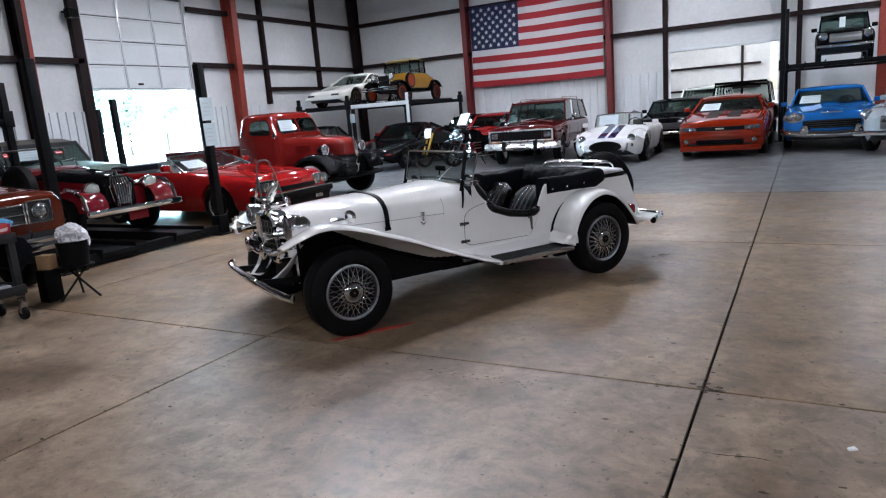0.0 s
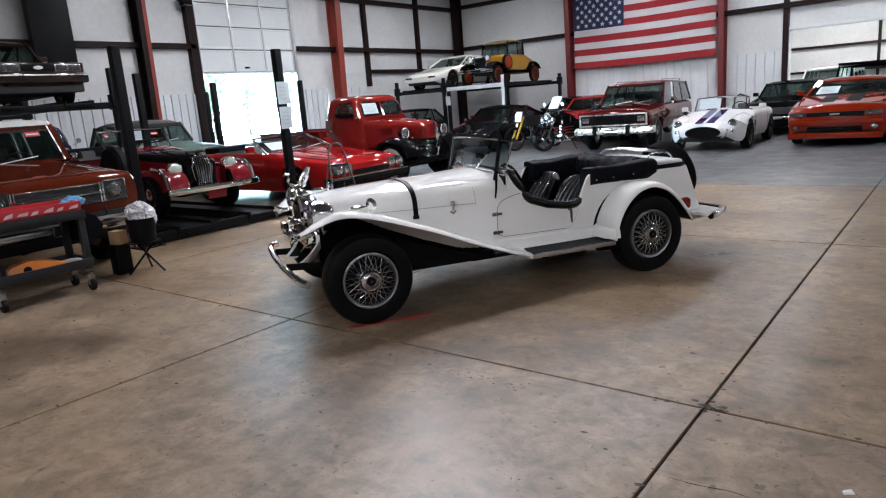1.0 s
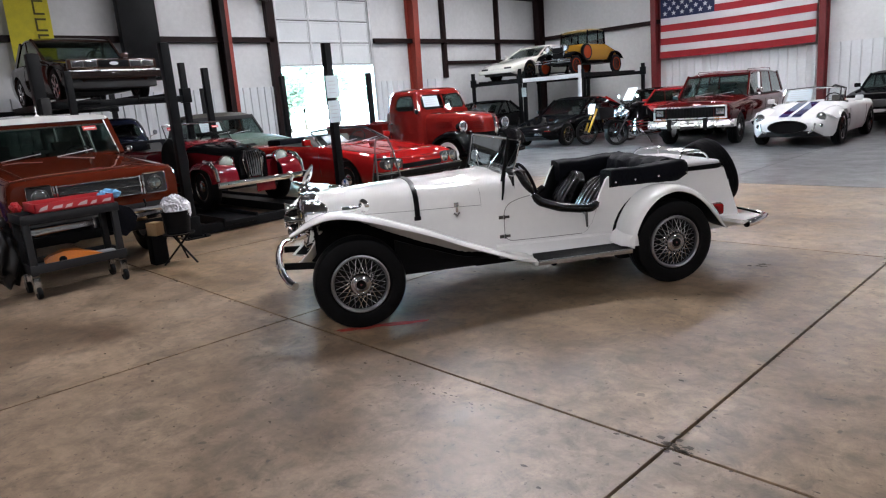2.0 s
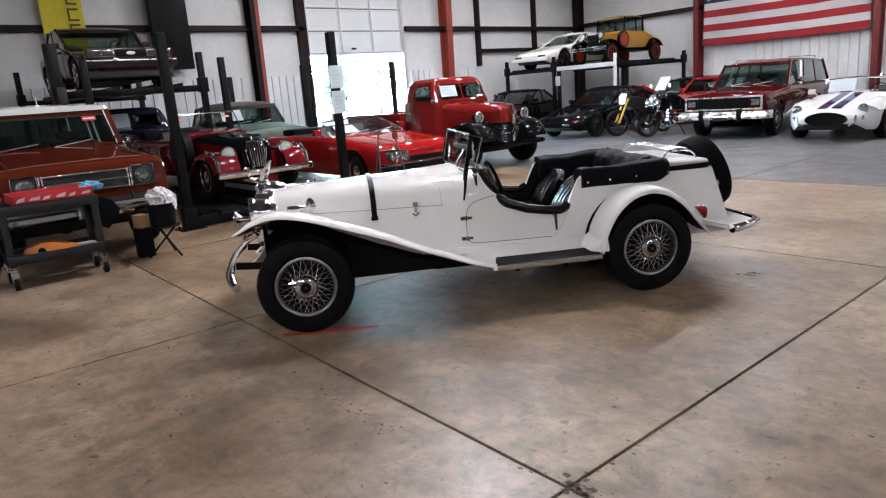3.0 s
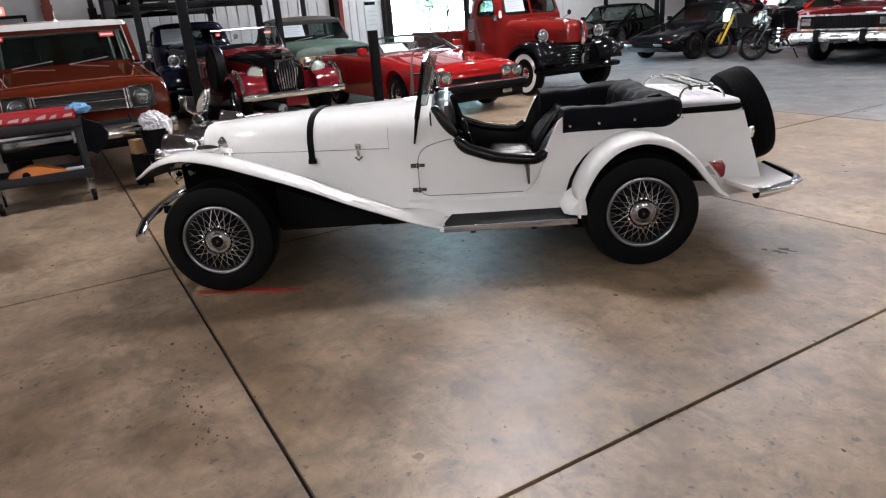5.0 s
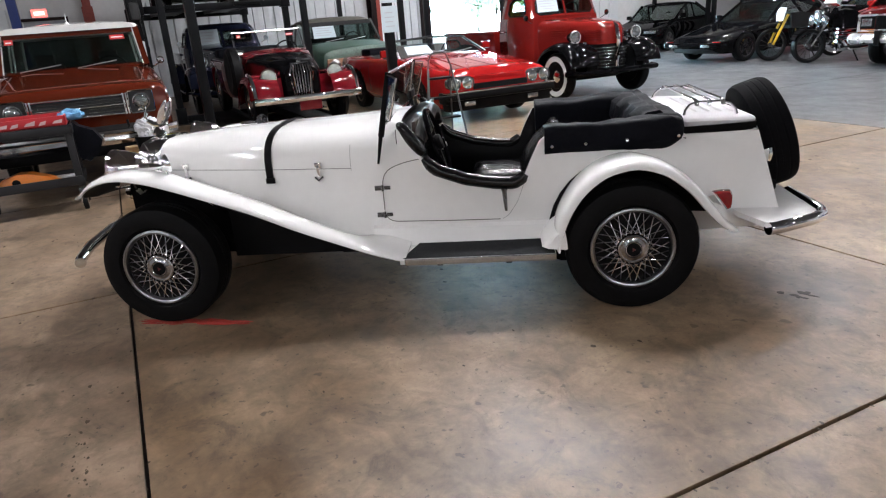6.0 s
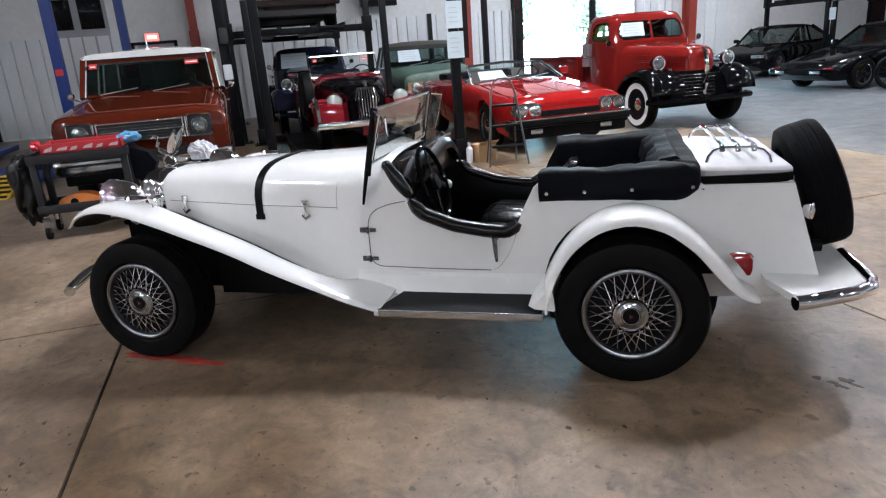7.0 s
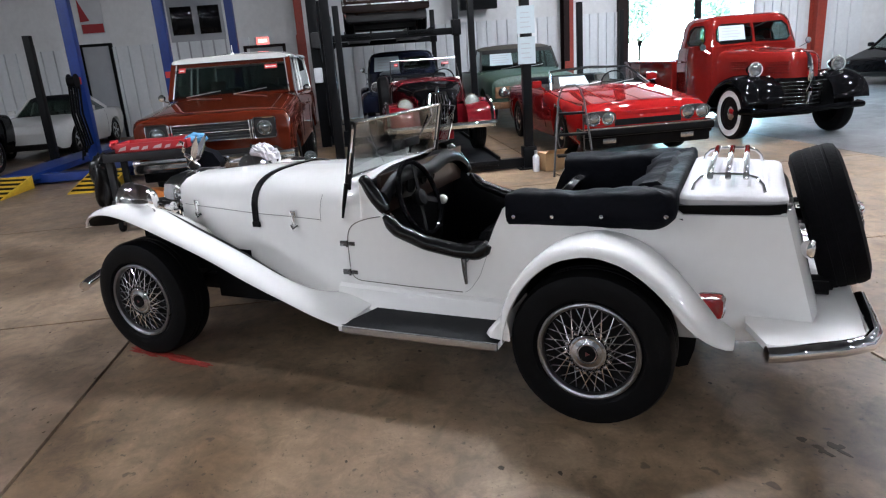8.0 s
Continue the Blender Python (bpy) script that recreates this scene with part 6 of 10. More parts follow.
    block("number_plate", b, (0.11, -0.16, 0.49), (0.122, 0.16, 0.60), DULL_CHROME, 0.004)
    block("valance", ob, (-0.15, -0.8, 0.36), (-0.05, 0.8, 0.5), BLACK, 0.02)
    for s in (1, -1):
        bm = B()
        tube(bm, [(0.06, s * 0.40, 0.60), (0.09, s * 0.40, 0.66), (0.06, s * 0.40, 0.70)], 0.012, 6)
        part("tow_hook", bm, BLACK, b)
    block("underbody", ob, (-4.1, -0.62, 0.34), (-0.35, 0.62, 0.56), SHADOW_INT, 0.03, "dark frame and floor pan")
    for x in (-0.80, -3.34):
        bm = B()
        tube(bm, [(x, -0.62, 0.37), (x, 0.62, 0.37)], 0.045, 10)
        bmesh.ops.create_icosphere(bm, subdivisions=2, radius=0.13, matrix=Matrix.Translation((x, -0.15, 0.36)))
        part("axle", bm, BLACK, ob)
    wipers(ob, -1.435, 1.195, (0.02, -0.56))
    for s in (1, -1):
        bm = B()
        tube(bm, [(-1.66, s * 0.83, 1.13), (-1.64, s * 0.89, 1.16), (-1.66, s * 0.92, 1.19)], 0.010, 6)
        lathe(bm, [(0.001, -0.02), (0.03, -0.016), (0.045, 0.0), (0.045, 0.010), (0.04, 0.012), (0.001, 0.010)], pose(-1.66, s * 0.925, 1.20, 0, 0, 180), 18)
        part("door_mirror", bm, CHROME, ob, "round chrome door mirror")
        block("door_handle", ob, (-2.55, s * 0.84, 0.96), (-2.42, s * 0.87, 0.985), CHROME, 0.008)
    block("headliner", ob, (-4.05, -0.70, 1.555), (-1.80, 0.70, 1.585), SHADOW_INT, 0.006)
    seats(ob, -2.4, 0.85, h=0.5, material=SHADOW_INT)
    seats(ob, -3.5, 0.78, h=0.45, material=SHADOW_INT)
    block("dashboard", ob, (-1.80, -0.70, 1.04), (-1.50, 0.70, 1.175), SHADOW_INT, 0.04)
    steering(ob, -1.92, 0.38, 1.13)
    four_wheels(ob, (-0.80, -3.34), 0.70, 0.37, 0.22, 0.2, "cap", DULL_CHROME)
    bm = B()
    tube(bm, [(-1.9, 0.0, 1.68), (-1.9, 0.0, 1.80)], 0.006, 6)
    lathe(bm, [(0.03, 0), (0.02, 0.02), (0.006, 0.03)], pose(-1.9, 0, 1.68, 0, -90, 0), 10)
    part("aerial", bm, PAPER, ob)
    seam_lines(ob, sh, (-1.5, -2.65), 0.5, 1.02)
    for s in (1, -1):
        bm = B()
        tube(bm, [(x, s * 0.64, sh.surf(x, 0.64) + 0.001) for x in np.linspace(-0.06, -1.30, 12)], 0.004, 5)
        part("hood_seam", bm, SHADOW_INT, ob)
    return ob


off_roader()


# -- low-slung modern and classic coupes from one builder --
def coupe(name, m, label, P, L, W, nose, hood, belt, roof, A, Bx, Cx, D, wheels, r, extra=None, tail=None, open_top=False, zb=0.2, rim="five", rim_mat=None, sheet_at=None, tags=False, wr=0.72, plan=None, tw=0.19, crown=0.75, wb=None):
    ob = thing(name, m, label, "car")
    t = tail or belt
    sh = Shell(L, W, [(0, nose - 0.1), (-0.06, nose - 0.02), (-0.15, nose), (A, hood), (D, t + 0.03), (-L + 0.1, t), (-L, t - 0.08)], [(0, nose - 0.16), (-0.1, nose - 0.06), (A, belt - 0.02), (D, belt), (-L + 0.1, t - 0.04), (-L, t - 0.12)], plan or [(0, 0.72), (-0.08, 0.84), (-0.35, 0.95), (-0.9, 1), (-L + 0.7, 1), (-L + 0.1, 0.9), (-L, 0.8)], [(0, zb + 0.1), (-0.2, zb), (-L + 0.25, zb), (-L, zb + 0.14)], wheels, r + 0.05, crown, 0.07, 0.16)
    sh.az0 = r
    sh.build(ob, P, (A - 0.05, D + 0.05), 0.25)
    wbs = wb or W * 0.86
    if open_top:
        bm = B()
        h = roof
        sheet(bm, [(A, -wbs, hood - 0.02), (A, wbs, hood - 0.02), (Bx, wr, h), (Bx, -wr, h)], 0.006)
        scr = part("windscreen", bm, GLASS, ob)
        bm = B()
        tube(bm, [(A, -wbs, hood - 0.04), (Bx, -wr, h), (Bx - 0.01, 0, h + 0.03), (Bx, wr, h), (A, wbs, hood - 0.04)], 0.02, 8)
        part("frame", bm, CHROME if open_top == "chrome" else BLACK, scr)
        screen_items(scr, (A, hood - 0.02), (Bx, h), wbs, wr, sheet_at, tags)
    else:
        greenhouse(ob, (A, hood - 0.03), (Bx, roof - 0.04), (Cx, roof - 0.05), (D, t), wbs, wr, P, (0.52,), 0.045, sheet_at=sheet_at, tags=tags)
    seats(ob, (A + D) / 2 - 0.05, belt - 0.35, h=0.5 if not open_top else 0.48)
    steering(ob, A - 0.45, 0.36, belt + 0.02)
    four_wheels(ob, wheels, W - tw / 2 - 0.02, r, tw, r * 0.66, rim, rim_mat)
    side_mirror(ob, A - 0.25, W * 0.92, belt + 0.02, P)
    seam_lines(ob, sh, (A + 0.05, A - 1.15), zb + 0.12, belt - 0.05)
    return ob, sh


def strip(ob, sh, x0, x1, y0, y1, material, name="stripe", n=16, lift=0.004):
    """A painted band laid on the upper skin."""
    bm = B()
    loft(bm, [[(x, y, sh.surf(x, y) + lift) for y in np.linspace(y0, y1, 4)] for x in np.linspace(x0, x1, n)], closed=False)
    part(name, bm, material, ob)


FRONT = -90
# red convertible with twin round lamps
RED = paint("bright_red", (0.26, 0.009, 0.009))
ob, sh = coupe("convertible", pose(-7.35, 8.40, 0), "bright red convertible with twin round headlamps and black bumper", RED, 4.8, 0.89, 0.755, 0.90, 0.885, 1.115, -1.75, -2.28, 0, -3.3, (-0.95, -3.55), 0.32, open_top="chrome", sheet_at=(-0.8, 0.1, -0.2, 0.6), rim="disc", wr=0.62, zb=0.22, plan=[(0, 0.9), (-0.08, 0.94), (-0.35, 0.98), (-0.9, 1), (-4.1, 1), (-4.7, 0.9), (-4.8, 0.85)])
for s in (1, -1):
    bm = B()
    loft(bm, [[(x, s * (0.615 + k * 0.205 * math.copysign(abs(math.cos(a)) ** 0.6, math.cos(a))), 0.572 + k * 0.092 * math.copysign(abs(math.sin(a)) ** 0.7, math.sin(a))) for a in [2 * math.pi * q / 20 for q in range(20)]] for x, k in ((-0.12, 1.0), (-0.005, 1.0), (0.004, 0.97), (0.004, 0.9), (-0.01, 0.88))])
    part("lamp_bezel", bm, SMOKED, ob, "oval bezel round the twin lamps")
    for y in (0.525, 0.705):
        round_lamp(ob, 0.0, s * y, 0.572, 0.072)
block("grille", ob, (-0.1, -0.44, 0.47), (0.004, 0.44, 0.555), BLACK, 0.012, "black slotted grille")
block("nose_panel", ob, (-0.14, -0.43, 0.55), (0.0, 0.43, 0.655), RED, 0.045)
b = block("front_bumper", ob, (-0.12, -0.86, 0.35), (0.07, 0.86, 0.45), BLACK, 0.035, "black bumper with chrome top strip")
block("bumper_strip", b, (-0.11, -0.865, 0.447), (0.062, 0.865, 0.466), DULL_CHROME, 0.009)
for s in (1, -1):
    block("fog_lamp", ob, (-0.04, s * 0.42, 0.26), (0.03, s * 0.6, 0.33), LENS, 0.02)
block("valance", ob, (-0.2, -0.83, 0.2), (0.0, 0.83, 0.36), BLACK, 0.03)
block("skirt", ob, (-0.25, -0.86, 0.30), (0.0, 0.86, 0.46), BLACK, 0.03)
block("folded_hood", ob, (-3.75, -0.7, 0.86), (-3.25, 0.7, 1.0), FABRIC, 0.06, "folded black fabric hood")
wipers(ob, -1.72, 0.89)
for s in (1, -1):
    bm = B()
    bar(bm, (-1.75, s * 0.765, 0.86), (-2.27, s * 0.63, 1.105), 0.02, 0.04, (0, 1, 0))
    part("screen_pillar", bm, BRIGHT, ob)
    bm = B()
    tube(bm, [(x, s * (0.42 - 0.1 * k), sh.surf(x, 0.42 - 0.1 * k) + 0.002) for x, k in ((-0.12, 0.0), (-0.5, 0.15), (-1.0, 0.4), (-1.6, 0.7))], 0.007, 6)
    part("hood_crease", bm, RED, ob)
strip(ob, sh, -0.2, -1.6, -0.012, 0.012, RED, "hood_crease")

# maroon coupe up on a lift
MAROON = paint("dark_maroon", (0.040, 0.023, 0.019), 0.35)
ob, sh = coupe("coupe", pose(-12.1, 5.43, 1.98), "dark maroon 1980s coupe standing on a raised lift", MAROON, 4.5, 0.82, 0.70, 0.86, 0.86, 1.30, -1.55, -2.15, -2.95, -3.75, (-0.85, -3.4), 0.31, rim="five")
block("fascia", ob, (-0.10, -0.76, 0.53), (0.005, 0.76, 0.705), MAROON, 0.02)
block("grille", ob, (-0.06, -0.26, 0.56), (0.02, 0.26, 0.68), BLACK, 0.01)
bm = B()
lathe(bm, [(0.001, 0.0), (1.0, 0.0), (1.0, 0.008), (0.001, 0.010)], Matrix.Translation((0.018, 0, 0.62)) @ Matrix.Diagonal((1, 0.075, 0.03, 1)), 20)
part("emblem", bm, BRIGHT, ob, "small bright oval badge")
for s in (1, -1):
    for y in (0.385, 0.60):
        lp = block("headlamp", ob, (-0.06, s * (y - 0.095), 0.565), (0.016, s * (y + 0.095), 0.67), SMOKED, 0.012)
        block("lamp_frame", lp, (-0.05, s * (y - 0.105), 0.556), (0.008, s * (y + 0.105), 0.679), DULL_CHROME, 0.006)
b = block("front_bumper", ob, (-0.08, -0.80, 0.36), (0.07, 0.80, 0.52), paint("brown_bumper", (0.018, 0.012, 0.011)), 0.04, "dark rubber bumper")
block("bumper_strip", b, (0.05, -0.78, 0.485), (0.078, 0.78, 0.505), BRIGHT, 0.006)
block("air_dam", ob, (-0.2, -0.74, 0.2), (-0.04, 0.74, 0.37), SHADOW_INT, 0.03)

# black sports coupes
ob, sh = coupe("sports_coupe", pose(-10.98, 15.65, 0, 0, 0, FRONT), "gloss black wedge-nosed sports coupe with silver wheels", GLOSS_BLACK, 4.3, 0.85, 0.58, 0.82, 0.85, 1.27, -1.55, -2.2, -2.75, -4.0, (-0.85, -3.25), 0.305, rim="five", wr=0.6, crown=0.9)
block("front_bumper", ob, (-0.1, -0.8, 0.34), (0.07, 0.8, 0.46), GLOSS_BLACK, 0.04)
for s in (1, -1):
    block("marker_lamp", ob, (-0.08, s * 0.62, 0.44), (0.0, s * 0.78, 0.48), RED_LENS, 0.01)
    block("fog_lamp", ob, (0.0, s * 0.35, 0.36), (0.075, s * 0.6, 0.42), LENS, 0.01)
ob, sh = coupe("sports_coupe", pose(-15.25, 17.55, 0, 0, 0, FRONT + 20), "gloss black coupe parked under a lift", GLOSS_BLACK, 4.4, 0.88, 0.66, 0.88, 0.90, 1.33, -1.35, -2.1, -2.8, -3.9, (-0.85, -3.4), 0.32, rim="five", rim_mat=SHADOW_INT)
for s in (1, -1):
    block("headlamp", ob, (-0.12, s * 0.45, 0.54), (-0.02, s * 0.78, 0.62), LENS, 0.02)
ob, sh = coupe("sedan", pose(-11.0, 20.6, 0, 0, 0, FRONT), "black coupe in the back row", GLOSS_BLACK, 4.6, 0.88, 0.72, 0.92, 0.92, 1.34, -1.4, -2.1, -3.1, -3.9, (-0.9, -3.5), 0.32)
ob, sh = coupe("sedan", pose(-9.35, 19.2, 0, 0, 0, FRONT), "red coupe in the back row behind the motorcycles", paint("deep_red", (0.26, 0.012, 0.014)), 4.5, 0.87, 0.74, 0.94, 0.92, 1.35, -1.4, -2.0, -3.1, -3.9, (-0.9, -3.5), 0.32)
for s in (1, -1):
    block("headlamp", ob, (-0.1, s * 0.42, 0.58), (0.0, s * 0.74, 0.68), LENS, 0.02)
ob, sh = coupe("sedan", pose(-8.05, 18.8, 0, 0, 0, FRONT), "dark teal coupe with a pale price sheet behind its windscreen", paint("dark_teal", (0.02, 0.045, 0.05)), 4.6, 0.88, 0.74, 0.95, 0.94, 1.36, -1.3, -1.95, -3.1, -3.9, (-0.9, -3.5), 0.32, sheet_at=(-0.75, 0.1, 0.2, 0.8))
for s in (1, -1):
    round_lamp(ob, -0.02, s * 0.6, 0.6, 0.085)
ob, sh = coupe("coupe", pose(-13.2, 19.2, 0, 0, 0, FRONT), "red coupe parked under a lift", paint("lift_red", (0.30, 0.012, 0.012)), 4.4, 0.86, 0.62, 0.84, 0.84, 1.22, -1.4, -2.1, -2.9, -3.8, (-0.85, -3.35), 0.31)

# white sports car on the back lift
ob, sh = coupe("sports_coupe", pose(-15.75, 20.0, 2.02, 0, 0, FRONT), "white pop-up-lamp sports coupe with a grey stripe on a raised lift", paint("cream_white", (0.70, 0.69, 0.64)), 4.7, 0.91, 0.60, 0.84, 0.86, 1.24, -1.5, -2.25, -2.75, -4.2, (-0.9, -3.5), 0.32, rim="five", crown=0.9, wr=0.62)
strip(ob, sh, -0.25, -1.4, -0.16, -0.06, SHADOW_INT)
strip(ob, sh, -0.25, -1.4, 0.06, 0.16, SHADOW_INT)
block("front_bumper", ob, (-0.15, -0.84, 0.28), (0.06, 0.84, 0.42), paint("bumper_white", (0.70, 0.69, 0.64)), 0.04)
for s in (1, -1):
    block("marker_lamp", ob, (-0.04, s * 0.4, 0.42), (0.02, s * 0.7, 0.48), SHADOW_INT, 0.01)

# orange muscle coupe with black hood stripes
ORANGE = paint("deep_orange", (0.185, 0.0145, 0.004))
ob, sh = coupe("muscle_coupe", pose(-1.72, 16.35, 0, 0, 0, FRONT), "deep orange modern muscle coupe with black hood stripes", ORANGE, 4.84, 0.95, 0.86, 1.02, 1.02, 1.36, -1.6, -2.35, -3.2, -4.0, (-0.95, -3.8), 0.36, rim="five", zb=0.17, sheet_at=(-0.8, 0.15, -0.25, 0.6), plan=[(0, 0.86), (-0.08, 0.93), (-0.35, 0.98), (-0.9, 1), (-4.1, 1), (-4.7, 0.92), (-4.84, 0.85)], wr=0.66)
for s in (1, -1):
    strip(ob, sh, -0.55, -1.55, s * 0.10, s * 0.38, BLACK)
    block("headlamp", ob, (-0.1, s * 0.52, 0.63), (0.012, s * 0.84, 0.725), SMOKED, 0.03)
    round_lamp(ob, 0.0, s * 0.62, 0.665, 0.045, ring=BLACK)
    round_lamp(ob, 0.03, s * 0.72, 0.40, 0.045, name="fog_lamp")
block("grille", ob, (-0.08, -0.52, 0.625), (0.02, 0.52, 0.72), BLACK, 0.02)
block("emblem", ob, (0.018, -0.09, 0.655), (0.032, 0.09, 0.685), mat("gold_badge", (0.5, 0.45, 0.32), 0.3, 0.8), 0.006)
block("lower_grille", ob, (-0.06, -0.5, 0.33), (0.045, 0.5, 0.42), GLOSS_BLACK, 0.02)
block("splitter", ob, (-0.12, -0.86, 0.17), (0.035, 0.86, 0.30), ORANGE, 0.03)
block("front_bumper", ob, (-0.12, -0.86, 0.45), (0.035, 0.86, 0.57), ORANGE, 0.04)

# white roadster with blue stripes
RACE = paint("race_white", (0.64, 0.64, 0.64))
BLUE = paint("stripe_blue", (0.005, 0.008, 0.07))
ob, sh = coupe("open_racer", pose(-4.15, 15.65, 0, 0, 0, FRONT + 2), "white open two-seat racer with twin blue stripes", RACE, 3.95, 0.86, 0.64, 0.86, 0.82, 1.12, -1.45, -1.62, 0, -2.6, (-0.78, -3.05), 0.33, open_top="chrome", rim="five", zb=0.2, crown=1.0, wr=0.55, wb=0.58, sheet_at=(-0.85, 0.15, 0.0, 0.95), plan=[(0, 0.66), (-0.1, 0.78), (-0.35, 0.94), (-0.8, 1.0), (-1.5, 0.93), (-2.2, 0.93), (-3.0, 1.02), (-3.6, 0.88), (-3.95, 0.7)])
for s in (1, -1):
    strip(ob, sh, -0.1, -1.4, s * 0.035, s * 0.21, BLUE)
    strip(ob, sh, -2.75, -3.85, s * 0.035, s * 0.21, BLUE)
    round_lamp(ob, -0.12, s * 0.58, 0.60, 0.085)
    round_lamp(ob, -0.06, s * 0.60, 0.44, 0.035, name="marker_lamp")
    bm = B()
    loft(bm, [[(x, s * y, z) for y, z in ((0.42, 0.60 + g), (0.52, 0.68 + h), (0.64, 0.72 + h), (0.75, 0.68 + h), (0.83, 0.56))] for x, g, h in ((-0.22, 0.0, -0.06), (-0.5, 0.06, 0.04), (-0.8, 0.1, 0.07), (-1.1, 0.13, 0.05), (-1.45, 0.16, -0.03))], closed=False)
    thicken(bm, 0.02)
    part("fender_bulge", bm, RACE, ob, smooth=60)
bm = B()
lathe(bm, [(0.001, 0.0), (1.0, 0.0), (1.06, 0.05), (1.0, 0.06), (0.95, 0.02)], Matrix.Translation((0.0, 0, 0.42)) @ Matrix.Diagonal((1, 0.36, 0.13, 1)), 28)
part("grille_mouth", bm, BLACK, ob, "black oval grille mouth")
for s in (1, -1):
    bm = B()
    tube(bm, [(0.04, s * 0.4, 0.30), (0.07, s * 0.5, 0.36), (0.06, s * 0.52, 0.5)], 0.02, 8)
    part("overrider", bm, CHROME, ob)
    block("side_vent", ob, (-1.28, s * 0.80, 0.48), (-1.12, s * 0.83, 0.60), BLACK, 0.01)
bm = B()
tube(bm, [(-2.5, 0.42, 0.8), (-2.55, 0.42, 1.08), (-2.55, 0.2, 1.16), (-2.55, 0.08, 1.08), (-2.5, 0.08, 0.8)], 0.022, 8)
part("roll_hoop", bm, CHROME, ob)

# blue fifties sedan
AZURE = paint("azure_blue", (0.012, 0.115, 0.36))
ob, sh = coupe("classic_sedan", pose(0.50, 17.35, 0, 0, 0, FRONT), "bright blue 1950s sedan with heavy chrome bumper", AZURE, 5.3, 0.99, 0.86, 1.00, 0.97, 1.40, -1.75, -2.35, -3.3, -4.2, (-1.1, -4.2), 0.35, rim="cap", zb=0.24, sheet_at=(-0.8, 0.15, -0.25, 0.6), plan=[(0, 0.9), (-0.1, 0.96), (-0.5, 1), (-4.6, 1), (-5.2, 0.92), (-5.3, 0.88)], wr=0.7)
for s in (1, -1):
    for y in (0.66, 0.84):
        round_lamp(ob, 0.02, s * y, 0.78, 0.085)
    bm = B()
    loft(bm, [[(x, s * y, z) for y, z in ((0.58, 0.86), (0.75, 0.93), (0.92, 0.86))] for x in (0.04, -0.3, -0.8)], closed=False)
    thicken(bm, 0.03)
    part("headlamp_brow", bm, AZURE, ob)
g = block("grille", ob, (-0.12, -0.58, 0.50), (0.02, 0.58, 0.70), BLACK, 0.05, "dark grille with chrome mesh")
for k in range(4):
    block("grille_bar", g, (0.015, -0.55, 0.535 + 0.045 * k), (0.028, 0.55, 0.541 + 0.045 * k), DULL_CHROME, 0.002)
bm = B()
loft(bm, [[(x + 0.11 * p, y, z + 0.075 * q) for p, q in ((0, -1), (0.7, -0.9), (1.0, -0.35), (0.95, 0.2), (0.6, 0.85), (0, 1))] for x, y, z in ((-0.42, -1.03, 0.47), (-0.1, -1.01, 0.46), (0.02, -0.90, 0.44), (0.05, -0.6, 0.40), (0.06, 0.0, 0.38), (0.05, 0.6, 0.40), (0.02, 0.90, 0.44), (-0.1, 1.01, 0.46), (-0.42, 1.03, 0.47))])
b = part("front_bumper", bm, CHROME, ob, "heavy curved chrome bumper", smooth=50)
for s in (1, -1):
    bm = B()
    lathe(bm, [(0.10, -0.1), (0.12, 0.0), (0.11, 0.08), (0.07, 0.15), (0.001, 0.18)], pose(0.06, s * 0.52, 0.48), 18)
    part("bumper_guard", bm, CHROME, b)
    bm = B()
    loft(bm, [[(x, s * (0.75 + 0.215 * math.cos(a)), 0.775 + 0.115 * math.sin(a)) for a in [2 * math.pi * q / 20 for q in range(20)]] for x in (-0.1, 0.012)])
    part("lamp_surround", bm, DULL_CHROME, ob, "chrome surround of the paired lamps")
bm = B()
loft(bm, [[(x, y, sh.surf(x, y) + 0.005 + 0.03 * math.cos(y / 0.34 * math.pi / 2)) for y in np.linspace(-0.34, 0.34, 9)] for x in np.linspace(-0.16, -1.6, 12)], closed=False)
thicken(bm, 0.01)
part("hood_bulge", bm, AZURE, ob, smooth=60)
block("hood_emblem", ob, (-0.08, -0.22, 0.84), (0.0, 0.22, 0.875), CHROME, 0.012)

# tiny black saloon on the second back lift
ob, sh = coupe("small_saloon", pose(0.86, 21.4, 2.06, 0, 0, FRONT), "tiny black two-box saloon with chrome grille on a raised lift", GLOSS_BLACK, 3.05, 0.70, 0.80, 0.88, 0.86, 1.34, -0.95, -1.35, -2.6, -2.95, (-0.55, -2.6), 0.27, rim="disc", zb=0.25, wr=0.55, tw=0.14, plan=[(0, 0.9), (-0.1, 0.97), (-0.5, 1), (-2.7, 1), (-3.05, 0.92)])
g = block("grille", ob, (-0.06, -0.38, 0.48), (0.02, 0.38, 0.72), DULL_CHROME, 0.04, "chrome grille")
for s in (1, -1):
    round_lamp(ob, 0.0, s * 0.52, 0.66, 0.09)
block("front_bumper", ob, (-0.05, -0.66, 0.36), (0.08, 0.66, 0.44), CHROME, 0.03)
block("light_sheet", ob, (-1.02, -0.12, 0.93), (-0.99, 0.02, 1.2), PAPER, 0.003)

